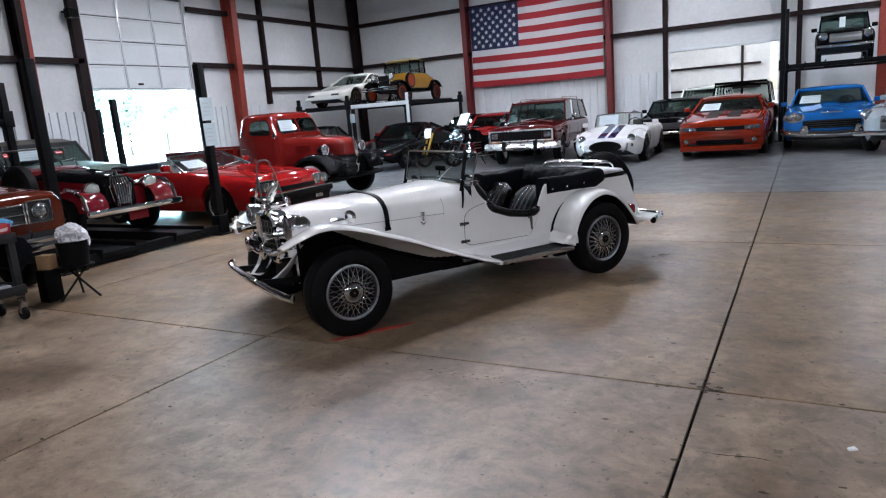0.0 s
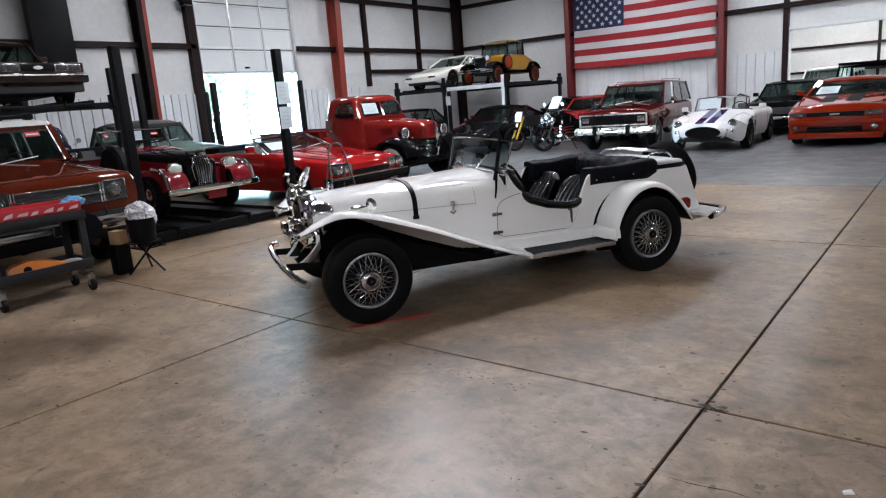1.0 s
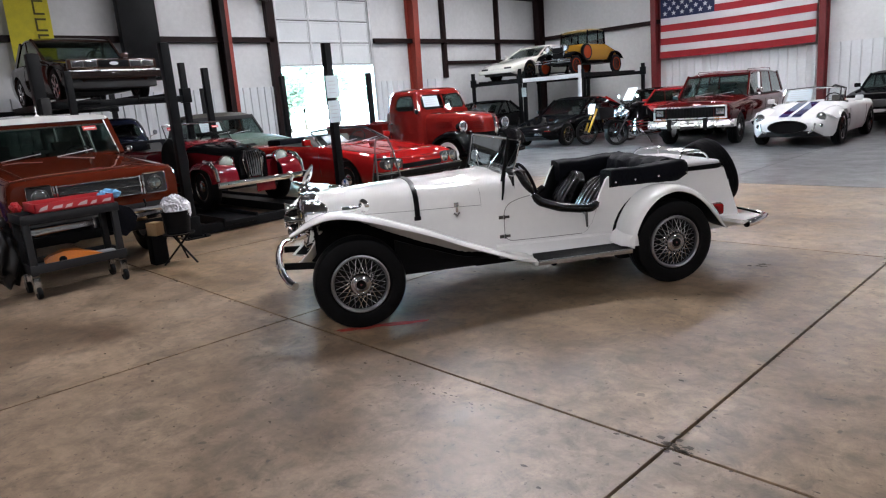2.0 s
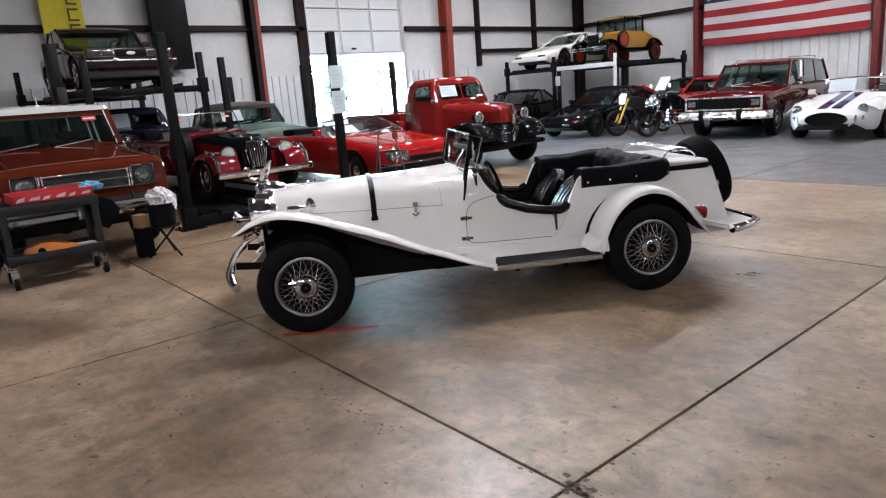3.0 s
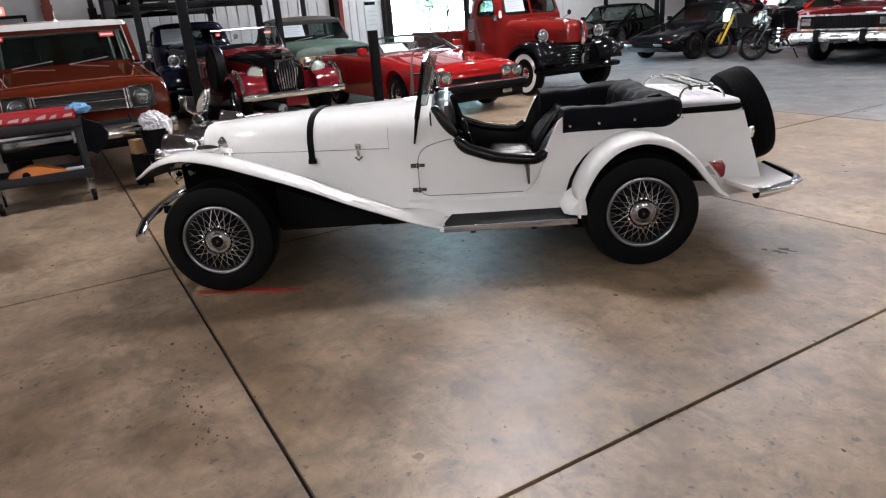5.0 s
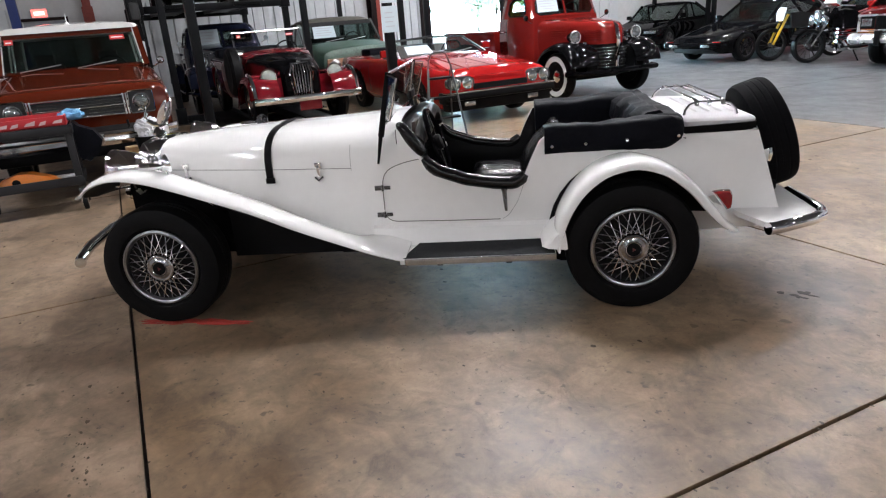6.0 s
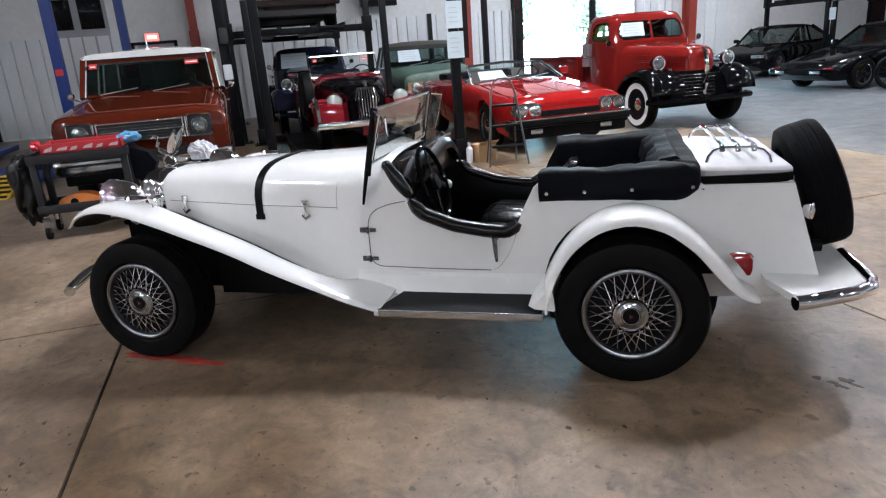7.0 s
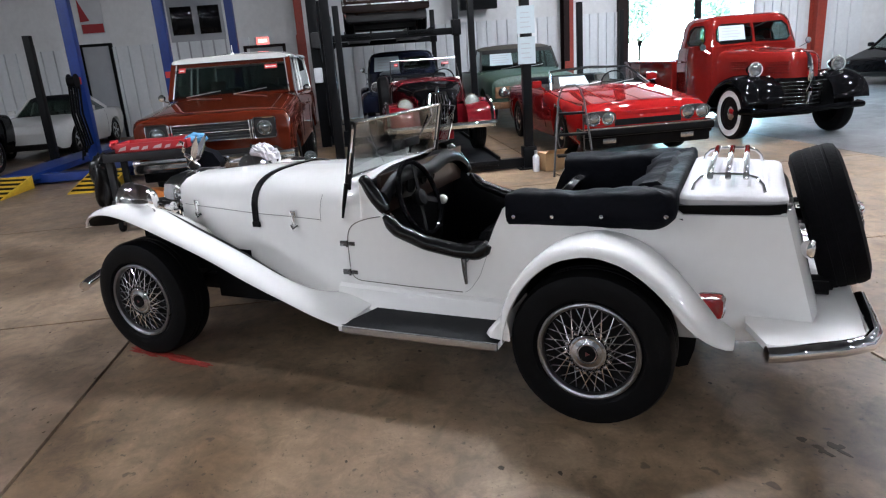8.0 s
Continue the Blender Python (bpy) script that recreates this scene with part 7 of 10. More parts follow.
# dark muscle car and white wagon behind
ob, sh = coupe("muscle_coupe", pose(-3.55, 19.9, 0, 0, 0, FRONT), "black two-door muscle car parked nose out", GLOSS_BLACK, 4.9, 0.93, 0.86, 0.98, 0.98, 1.36, -1.6, -2.2, -3.2, -4.0, (-0.95, -3.8), 0.34)
block("grille", ob, (-0.08, -0.82, 0.55), (0.02, 0.82, 0.72), SHADOW_INT, 0.02)
for s in (1, -1):
    for y in (0.52, 0.7):
        round_lamp(ob, 0.02, s * y, 0.63, 0.07)
block("front_bumper", ob, (-0.06, -0.92, 0.4), (0.1, 0.92, 0.5), CHROME, 0.03)

# silver rounded car, angled
SILVER = paint("silver_grey", (0.26, 0.27, 0.29), 0.3)
ob, sh = coupe("classic_sedan", pose(1.62, 15.9, 0, 0, 0, FRONT - 24), "silver-grey rounded 1940s sedan with chrome trim", SILVER, 4.8, 0.88, 0.92, 1.05, 1.02, 1.52, -1.5, -1.9, -3.2, -4.4, (-0.8, -3.7), 0.35, rim="cap", crown=1.0, zb=0.26, wr=0.6, plan=[(0, 0.6), (-0.1, 0.72), (-0.4, 0.92), (-0.9, 1), (-4.1, 1), (-4.7, 0.8), (-4.8, 0.7)])
for s in (1, -1):
    round_lamp(ob, -0.12, s * 0.62, 0.80, 0.1)
block("front_bumper", ob, (-0.05, -0.8, 0.38), (0.1, 0.8, 0.48), CHROME, 0.03)
g = block("grille", ob, (-0.1, -0.35, 0.5), (0.02, 0.35, 0.78), DULL_CHROME, 0.05)

# white roadster with a black hood, and a dark vintage car, by the blue lift
ob, sh = coupe("roadster", pose(-13.9, -2.2, 0), "small white two-seat roadster with a closed black hood", paint("plain_white", (0.72, 0.72, 0.71)), 3.97, 0.84, 0.68, 0.84, 0.86, 1.22, -1.35, -1.85, -2.35, -2.85, (-0.75, -3.0), 0.29, rim="five", wr=0.55, crown=0.95, zb=0.18)
for c in ob.children:
    if c.name.startswith("roof"):
        c.data.materials.clear()
        c.data.materials.append(FABRIC)
    elif c.data and c.data.materials and "glass" in c.data.materials[0].name:
        c.data.materials.clear()
        c.data.materials.append(DARK_GLASS)
ob, sh = coupe("classic_sedan", pose(-8.95, -2.62, 0), "dark vintage sedan with wire-spoked wheels", GLOSS_BLACK, 4.2, 0.84, 0.95, 1.05, 1.02, 1.4, -1.5, -1.8, -3.0, -3.7, (-0.75, -3.1), 0.33, rim="wire", rim_mat=DULL_CHROME, zb=0.3, tw=0.16)


# -- red station wagon with chrome grille --
def wagon():
    P = paint("dark_red", (0.062, 0.0048, 0.0048), 0.28)
    ob = thing("station_wagon", pose(-6.38, 15.93, 0, 0, 0, FRONT + 6), "dark red off-road station wagon with chrome grille and roof rails", "car")
    sh = Shell(4.75, 0.93, [(0, 0.98), (-0.08, 1.03), (-1.5, 1.12), (-4.75, 1.1)], [(0, 0.95), (-1.5, 1.04), (-4.75, 1.04)], [(0, 0.93), (-0.12, 0.97), (-0.5, 1), (-4.4, 1), (-4.75, 0.94)], [(0, 0.56), (-0.3, 0.44), (-4.75, 0.48)], (-0.85, -3.6), 0.42, 0.8, 0.03, 0.05)
    sh.az0 = 0.36
    sh.build(ob, P, (-1.6, -4.6), 0.3)
    greenhouse(ob, (-1.55, 1.08), (-2.0, 1.60), (-4.45, 1.58), (-4.68, 1.08), 0.83, 0.74, P, (0.38, 0.68), 0.05, sheet_at=None)
    for s in (1, -1):
        bm = B()
        tube(bm, [(-2.3, s * 0.6, 1.64), (-2.35, s * 0.6, 1.69), (-4.3, s * 0.6, 1.69), (-4.35, s * 0.6, 1.64)], 0.012, 6)
        part("roof_rail", bm, CHROME, ob)
        bm = B()
        bar(bm, (-2.45, s * 0.85, 1.06), (-2.62, s * 0.775, 1.58), 0.03, 0.1, (0, 1, 0))
        part("door_pillar", bm, PAPER, ob, "white door pillar trim")
        block("headlamp", ob, (-0.02, s * 0.60, 0.72), (0.035, s * 0.78, 0.86), LENS, 0.02)
        block("headlamp_trim", ob, (-0.02, s * 0.56, 0.69), (0.02, s * 0.82, 0.90), BLACK, 0.01)
        block("grille_trim", ob, (0.0, s * 0.80, 0.64), (0.045, s * 0.835, 0.92), BRIGHT, 0.006)
        block("marker_lamp", ob, (-0.02, s * 0.56, 0.62), (0.03, s * 0.82, 0.67), AMBER, 0.008)
    g = block("grille", ob, (-0.03, -0.54, 0.66), (0.025, 0.54, 0.90), BLACK, 0.01, "black grille in a chrome frame")
    for k in range(15):
        y = -0.5 + k / 14
        block("grille_bar", g, (0.02, y - 0.006, 0.68), (0.032, y + 0.006, 0.88), BLACK, 0.0)
    for z in (0.65, 0.91):
        block("grille_trim", g, (0.0, -0.84, z - 0.016), (0.045, 0.84, z + 0.016), BRIGHT, 0.006)
    bm = B()
    loft(bm, [[(x + 0.15 * a, y, 0.52 + 0.085 * b2) for a, b2 in ((0, -1), (0.7, -0.9), (1, -0.3), (0.9, 0.3), (0.55, 0.85), (0, 1))] for x, y in ((-0.25, -0.97), (-0.02, -0.95), (0.03, -0.8), (0.03, 0.8), (-0.02, 0.95), (-0.25, 0.97))])
    b = part("front_bumper", bm, BRIGHT, ob, "bright chrome bumper with black guards")
    for s in (1, -1):
        block("bumper_guard", b, (0.1, s * 0.36, 0.40), (0.2, s * 0.46, 0.66), BLACK, 0.02)
    block("number_plate", b, (0.155, -0.16, 0.42), (0.17, 0.16, 0.56), SHADOW_INT, 0.005)
    four_wheels(ob, (-0.85, -3.6), 0.78, 0.36, 0.22, 0.2, "cap", DULL_CHROME)
    side_mirror(ob, -1.85, 0.93, 1.12, CHROME)
    seats(ob, -2.6, 0.8, h=0.55)
    steering(ob, -2.05, 0.38, 1.08)
    wipers(ob, -1.5, 1.12)
    seam_lines(ob, sh, (-1.62, -2.75, -3.3), 0.5, 1.02)


wagon()


def box_wagon(m, label, P, hatch):
    """A tall wagon seen in the far bay, its tail towards the hall."""
    ob = thing("wagon", m, label, "car")
    sh = Shell(4.6, 0.9, [(0, 1.0), (-1.3, 1.1), (-4.6, 1.1)], [(0, 0.96), (-4.6, 1.04)], [(0, 0.9), (-0.3, 1), (-4.4, 1), (-4.6, 0.96)], 0.35, (-0.85, -3.6), 0.4, 0.8, 0.03, 0.05)
    sh.az0 = 0.35
    sh.build(ob, P, (-1.4, -4.5), 0.3)
    greenhouse(ob, (-1.35, 1.07), (-1.9, 1.66), (-4.3, 1.66), (-4.5, 1.07), 0.8, 0.72, P, (0.36, 0.7), 0.05, rear=not hatch)
    if hatch:
        bm = B()
        sheet(bm, [(-4.30, -0.72, 1.70), (-4.30, 0.72, 1.70), (-4.75, 0.70, 1.72), (-4.75, -0.70, 1.72)], 0.05)
        part("raised_hatch", bm, P, ob)
    four_wheels(ob, (-0.85, -3.6), 0.76, 0.35, 0.2, 0.22, "five")
    for s in (1, -1):
        block("tail_lamp", ob, (-4.6, s * 0.72, 0.8), (-4.56, s * 0.86, 1.05), RED_LENS, 0.01)
    block("front_bumper", ob, (-0.02, -0.9, 0.42), (0.1, 0.9, 0.58), SHADOW_INT, 0.03)
    for s in (1, -1):
        block("headlamp", ob, (-0.02, s * 0.5, 0.72), (0.03, s * 0.82, 0.86), LENS, 0.02)
    return ob


box_wagon(pose(-3.4, 25.2, 0, 0, 0, FRONT), "white boxy wagon parked in front of the doorway", paint("wagon_white", (0.62, 0.63, 0.63)), False)
box_wagon(pose(-1.75, 26.6, 0, 0, 0, FRONT + 180), "black boxy wagon with its hatch raised", GLOSS_BLACK, True)


# -- fenders of the older vehicles --
def arch_fender(parent, pts, yin, yout, material, bulge=0.05, name="fender", n=24, centre=None, label=""):
    for s in (1, -1):
        bm = B()
        path = resample(pts, n)
        cx, cz = centre or (sum(p[0] for p in path) / n, min(p[1] for p in path))
        rings = []
        for i, (x, z) in enumerate(path):
            a, b = path[max(0, i - 1)], path[min(n - 1, i + 1)]
            t = Vector((b[0] - a[0], b[1] - a[1])).normalized()
            nx, nz = t.y, -t.x
            if nx * (x - cx) + nz * (z - cz) < 0:
                nx, nz = -nx, -nz
            ring = []
            for f, h in ((0, -0.6), (0.02, 0.0), (0.1, 0.55), (0.25, 0.9), (0.45, 1.0), (0.7, 0.85), (1.0, 0.5)):
                ring.append((x + nx * h * bulge, s * (yout + (yin - yout) * f), z + nz * h * bulge))
            rings.append(ring)
        loft(bm, rings, closed=False)
        thicken(bm, 0.015)
        part(name, bm, material, parent, label, smooth=55)


def cab(parent, x0, x1, zf, zb, zr, w, wr, P, sheet_at=None, tags=False, roofm=None, slant=0.14):
    """A pickup cab: lower box, rounded shell with window openings, panes and seals."""
    bm = B()
    rings = []
    for z, f, e in ((zf, 0.98, 0.0), (zf + 0.15, 1.0, 0.0), (zb - 0.12, 1.0, 0.0), (zb, 0.985, 0.01)):
        hw = w * f
        rings.append([(x0 - e, -hw * 0.9, z), (x0 - 0.1, -hw, z), (x1 + 0.1, -hw, z), (x1, -hw * 0.86, z), (x1, hw * 0.86, z), (x1 + 0.1, hw, z), (x0 - 0.1, hw, z), (x0 - e, hw * 0.9, z)])
    loft(bm, rings, mi=lambda i, j: 0)
    part("cab_body", bm, P, parent, smooth=50)
    zh = zr - 0.13
    levels = [(zb - 0.004, 1.0), (zb + 0.035, 1.0), (zb + 0.09, 1.0), (zh - 0.07, 1.0), (zh, 1.0), (zr - 0.08, 0.985), (zr - 0.04, 0.945), (zr - 0.01, 0.86), (zr + 0.01, 0.68), (zr + 0.018, 0.35)]
    mid = (x0 + x1) / 2 - slant / 3

    def at(c, z, k, s):
        f = min(1.0, (z - zb) / (zr - 0.06 - zb))
        hw, xf, xr = w * 0.985 + (wr - w * 0.985) * f, x0 - slant * f, x1 + 0.08 * f * f
        side = x0 - x1
        x, y = ((xf, 0), (xf, 0.035), (xf - 0.004, 0.72), (xf - 0.012, 0.82), (xf - 0.06, 0.95), (xf - 0.13, 0.995), (xf - 0.2, 1.0), (xr + 0.42 * side, 1.0), (xr + 0.34 * side, 1.0), (xr + 0.16, 0.99), (xr + 0.05, 0.90), (xr + 0.01, 0.58), (xr, 0.5), (xr, 0))[c]
        return Vector((mid + (x - mid) * k, s * y * hw * k, z))
    for s in (1, -1):
        bm = B()
        grid = [[bm.verts.new(at(c, z, k, s)) for z, k in levels] for c in range(14)]
        holes = ((1, 3, (2,)), (5, 8, (5, 7)), (11, 13, (11,)))
        for c in range(13):
            for lv in range(len(levels) - 1):
                q = [grid[c][lv], grid[c + 1][lv], grid[c + 1][lv + 1], grid[c][lv + 1]]
                hole = next((h for h in holes if h[0] <= c < h[1] and 1 <= lv <= 3), None)
                if hole is None:
                    bm.faces.new(q)
                elif c in hole[2] and lv != 2:
                    right = (c + 1 == hole[1]) and not (hole[0] == 11)
                    k = {(False, 1): 0, (True, 1): 1, (True, 3): 2, (False, 3): 3}[(right, lv)]
                    bm.faces.new([q[k - 1], q[k], q[(k + 1) % 4]])
        thicken(bm, 0.02)
        part("cab_shell", bm, roofm or P, parent, smooth=55)
        for nm, (c0, c1) in (("windscreen", (1, 3)), ("side_window", (5, 8)), ("rear_window", (11, 13))):
            pts = [at(c0, levels[1][0], 1, s), at(c1, levels[1][0], 1, s), at(c1, zh, 1, s), at(c0, zh, 1, s)]
            n = Vector((0, -s, 0)) if nm == "side_window" else Vector((-1 if nm == "windscreen" else 1, 0, 0))
            bm = B()
            sheet(bm, [p + n * 0.012 for p in pts], 0.005)
            pane = part(nm, bm, CAR_GLASS, parent)
            ring = [at(c0, levels[2][0], 1, s), at(c0, levels[1][0], 1, s).lerp(at(c0 + 1, levels[1][0], 1, s), 0.5), at(c1 - 1, levels[1][0], 1, s), at(c1, levels[2][0], 1, s), at(c1, levels[3][0], 1, s), at(c1 - 1, zh, 1, s), at(c0, zh, 1, s).lerp(at(c0 + 1, zh, 1, s), 0.5), at(c0, levels[3][0], 1, s)]
            bm = B()
            tube(bm, ring, 0.011, 6, closed=True)
            part("seal", bm, BLACK, pane)
            if nm == "windscreen" and s == 1:
                screen_items(pane, (x0, zb), (x0 - slant, zr - 0.06), w * 0.95, wr, sheet_at, tags)
        bm = B()
        tube(bm, [(x0 - 0.95, s * (w + 0.01), zb - 0.22), (x0 - 0.8, s * (w + 0.03), zb - 0.22)], 0.012, 6)
        part("door_handle", bm, CHROME, parent)
    bm = B()
    bar(bm, at(0, zb, 1, 1), at(0, zh, 1, 1), 0.03, 0.02, (0, 1, 0))
    part("screen_divider", bm, P, parent)
    bm = B()
    loft(bm, [[(x1 + 0.06 + e, y, z) for e, z in ((0.0, zb - 0.35), (0.26, zb - 0.35), (0.20, zb + 0.08), (0.13, zb + 0.12), (0.02, zb + 0.12))] for y in (-w * 0.9, w * 0.9)])
    part("bench_back", bm, SHADOW_INT, parent)
    block("headliner", parent, (x1 + 0.08, -wr * 0.92, zh + 0.01), (x0 - slant - 0.05, wr * 0.92, zh + 0.03), SHADOW_INT, 0.008)
    block("dashboard", parent, (x0 - 0.2, -w * 0.85, zb - 0.14), (x0 - 0.03, w * 0.85, zb + 0.005), SHADOW_INT, 0.03)
    for s in (1, -1):
        block("door_panel", parent, (x1 + 0.1, s * w * 0.90, zb - 0.4), (x0 - 0.1, s * w * 0.93, zb + 0.02), SHADOW_INT, 0.004)
    steering(parent, x0 - 0.35, 0.33, zb + 0.05)


DARK_CHROME = mat("dark_plated_steel", (0.045, 0.05, 0.05), 0.25, 0.9, vary=0.15)


def old_pickup(m, label, P, PF, name="pickup_truck", scale_roof=1.76, bed=True, whitewall=True, sheet_at=(-0.8, 0.2, -0.2, 0.75), nose="louvre"):
    ob = thing(name, m, label, "truck")
    # hood with a prow
    bm = B()
    rings = []
    for x, w, zt in ((-0.075, 0.10, 1.085), (-0.095, 0.16, 1.13), (-0.16, 0.225, 1.165), (-0.28, 0.29, 1.19), (-0.6, 0.385, 1.222), (-1.0, 0.48, 1.25), (-1.42, 0.60, 1.275)):
        half = [(w * 0.96, 0.70), (w, 0.85), (w, zt - 0.14), (w * 0.93, zt - 0.06), (w * 0.7, zt - 0.015), (w * 0.3, zt), (0, zt + 0.012)]
        rings.append([(x, y, z) for y, z in half] + [(x, -y, z) for y, z in reversed(half[:-1])])
    loft(bm, rings)
    hood = part("hood", bm, P, ob, smooth=45)
    for s in (1, -1):
        for k in range(5):
            z = 0.86 + 0.035 * k
            bm = B()
            tube(bm, [(-0.14, s * 0.222, z + 0.05), (-0.28, s * 0.298, z + 0.05), (-0.5, s * 0.362, z + 0.05)], 0.009, 5)
            part("louvre", bm, CHROME if (nose == "chrome") else P, hood)
        for k in range(4):
            bm = B()
            tube(bm, [(-0.80, s * 0.434, 0.97 + 0.035 * k), (-1.12, s * 0.519, 0.97 + 0.035 * k)], 0.011, 6)
            part("side_louvre", bm, P, hood)
    bm = B()
    tube(bm, [(-0.12, 0, 1.16), (-0.055, 0, 1.11), (-0.03, 0, 1.0), (-0.01, 0, 0.85), (-0.01, 0, 0.65), (-0.03, 0, 0.48)], [0.016, 0.028, 0.036, 0.042, 0.036, 0.02], 8)
    part("nose_trim", bm, CHROME, ob, "chrome centre spine on the nose")
    # lower grille between the fenders
    bm = B()
    loft(bm, [[(-0.03, 0, z), (-0.12, 0.25, z), (-0.30, 0.48, z), (-0.30, -0.48, z), (-0.12, -0.25, z)] for z in (0.42, 0.84)])
    g = part("grille", bm, PF, ob, "dark grille with fine bars")
    for k in range(7):
        z = 0.48 + 0.05 * k
        bm = B()
        tube(bm, [(-0.28, -0.47, z), (-0.115, -0.26, z), (-0.022, 0, z), (-0.115, 0.26, z), (-0.28, 0.47, z)], 0.009, 5)
        part("grille_bar", bm, DARK_CHROME, g)
    arch_fender(ob, [(-0.02, 0.50), (-0.04, 0.62), (-0.12, 0.74), (-0.32, 0.83), (-0.58, 0.84), (-0.82, 0.76), (-0.98, 0.62), (-1.1, 0.46), (-1.22, 0.36)], 0.36, 0.93, PF, 0.07, "front_fender", label="rounded front fender")
    block("inner_well", ob, (-1.1, -0.5, 0.42), (-0.15, 0.5, 0.78), BLACK, 0.03)
    for s in (1, -1):
        bm = B()
        lathe(bm, [(0.001, -0.17), (0.05, -0.15), (0.085, -0.07), (0.098, 0.0), (0.1, 0.008), (0.095, 0.010)], pose(-0.32, s * 0.62, 0.975), 20)
        lp = part("headlamp", bm, PF if PF is not P else P, ob, "round headlamp pod on the fender")
        bm = B()
        lathe(bm, [(0.097, 0.010), (0.09, 0.02), (0.05, 0.032), (0.001, 0.037)], pose(-0.32, s * 0.62, 0.975), 20)
        part("lens", bm, LENS, lp)
        bm = B()
        lathe(bm, [(0.1, 0.0), (0.108, 0.01), (0.104, 0.024), (0.09, 0.024), (0.088, 0.012)], pose(-0.32, s * 0.62, 0.975), 24, caps=False)
        part("rim", bm, BRIGHT, lp)
        bm = B()
        lathe(bm, [(0.001, -0.05), (0.025, -0.04), (0.03, 0.0), (0.028, 0.01), (0.001, 0.02)], pose(-0.30, s * 0.42, 0.86), 12)
        part("side_lamp", bm, CHROME, ob)
    bm = B()
    tube(bm, [(-0.2, -0.88, 0.42), (-0.02, -0.82, 0.42), (0.05, -0.4, 0.42), (0.06, 0, 0.42), (0.05, 0.4, 0.42), (-0.02, 0.82, 0.42), (-0.2, 0.88, 0.42)], 0.045, 8)
    part("front_bumper", bm, PF, ob, "curved dark bumper")
    cab(ob, -1.40, -2.52, 0.45, min(1.31, scale_roof - 0.42), scale_roof, 0.76, 0.675, P, sheet_at)
    for s in (1, -1):
        block("running_board", ob, (-2.75, s * 0.66, 0.34), (-1.18, s * 0.92, 0.38), PF, 0.012)
    if bed:
        b = block("bed", ob, (-4.75, -0.72, 0.55), (-2.65, 0.72, 0.66), P, 0.01)
        for s in (1, -1):
            block("bed_side", b, (-4.75, s * 0.68, 0.62), (-2.65, s * 0.74, 1.08), P, 0.015)
            block("bed_rail", b, (-4.75, s * 0.67, 1.06), (-2.65, s * 0.77, 1.11), P, 0.02)
        block("headboard", b, (-2.70, -0.72, 0.62), (-2.65, 0.72, 1.1), P, 0.015)
        block("tailgate", b, (-4.78, -0.7, 0.62), (-4.73, 0.7, 1.08), P, 0.015)
        arch_fender(ob, [(-3.1, 0.42), (-3.2, 0.62), (-3.42, 0.8), (-3.7, 0.84), (-3.98, 0.76), (-4.18, 0.55), (-4.28, 0.42)], 0.7, 0.95, PF, 0.05, "rear_fender")
    block("frame_rail", ob, (-4.6, -0.42, 0.40), (-0.2, 0.42, 0.52), BLACK, 0.02)
    bm = B()
    tube(bm, [(-0.55, -0.72, 0.37), (-0.55, -0.4, 0.30), (-0.55, 0.4, 0.30), (-0.55, 0.72, 0.37)], 0.03, 8)
    part("front_axle", bm, BLACK, ob)
    for x in (-0.55, -3.7):
        for s in (1, -1):
            wheel(ob, x, s * 0.76, 0.375, 0.17, 0.215, "cap", BLACK, whitewall)
    for s in (1, -1):
        bm = B()
        tube(bm, [(-1.38, s * 0.74, 1.22), (-1.36, s * 0.86, 1.28)], 0.007, 6)
        lathe(bm, [(0.045, -0.01), (0.05, 0.0), (0.04, 0.012), (0.001, 0.015)], pose(-1.36, s * 0.86, 1.31, 0, 0, 180), 14)
        part("door_mirror", bm, CHROME, ob)
    return ob


old_pickup(pose(-7.92, 10.95, 0), "red 1940s pickup truck with black fenders and whitewall tyres", paint("fire_red", (0.165, 0.011, 0.009)), GLOSS_BLACK)
old_pickup(pose(-12.45, 5.75, 0), "dark navy vintage pickup truck parked under a lift", paint("ink_blue", (0.012, 0.015, 0.03)), paint("ink_blue_fender", (0.012, 0.015, 0.03)), scale_roof=1.64, whitewall=False, sheet_at=(-0.85, 0.1, -0.1, 0.9))


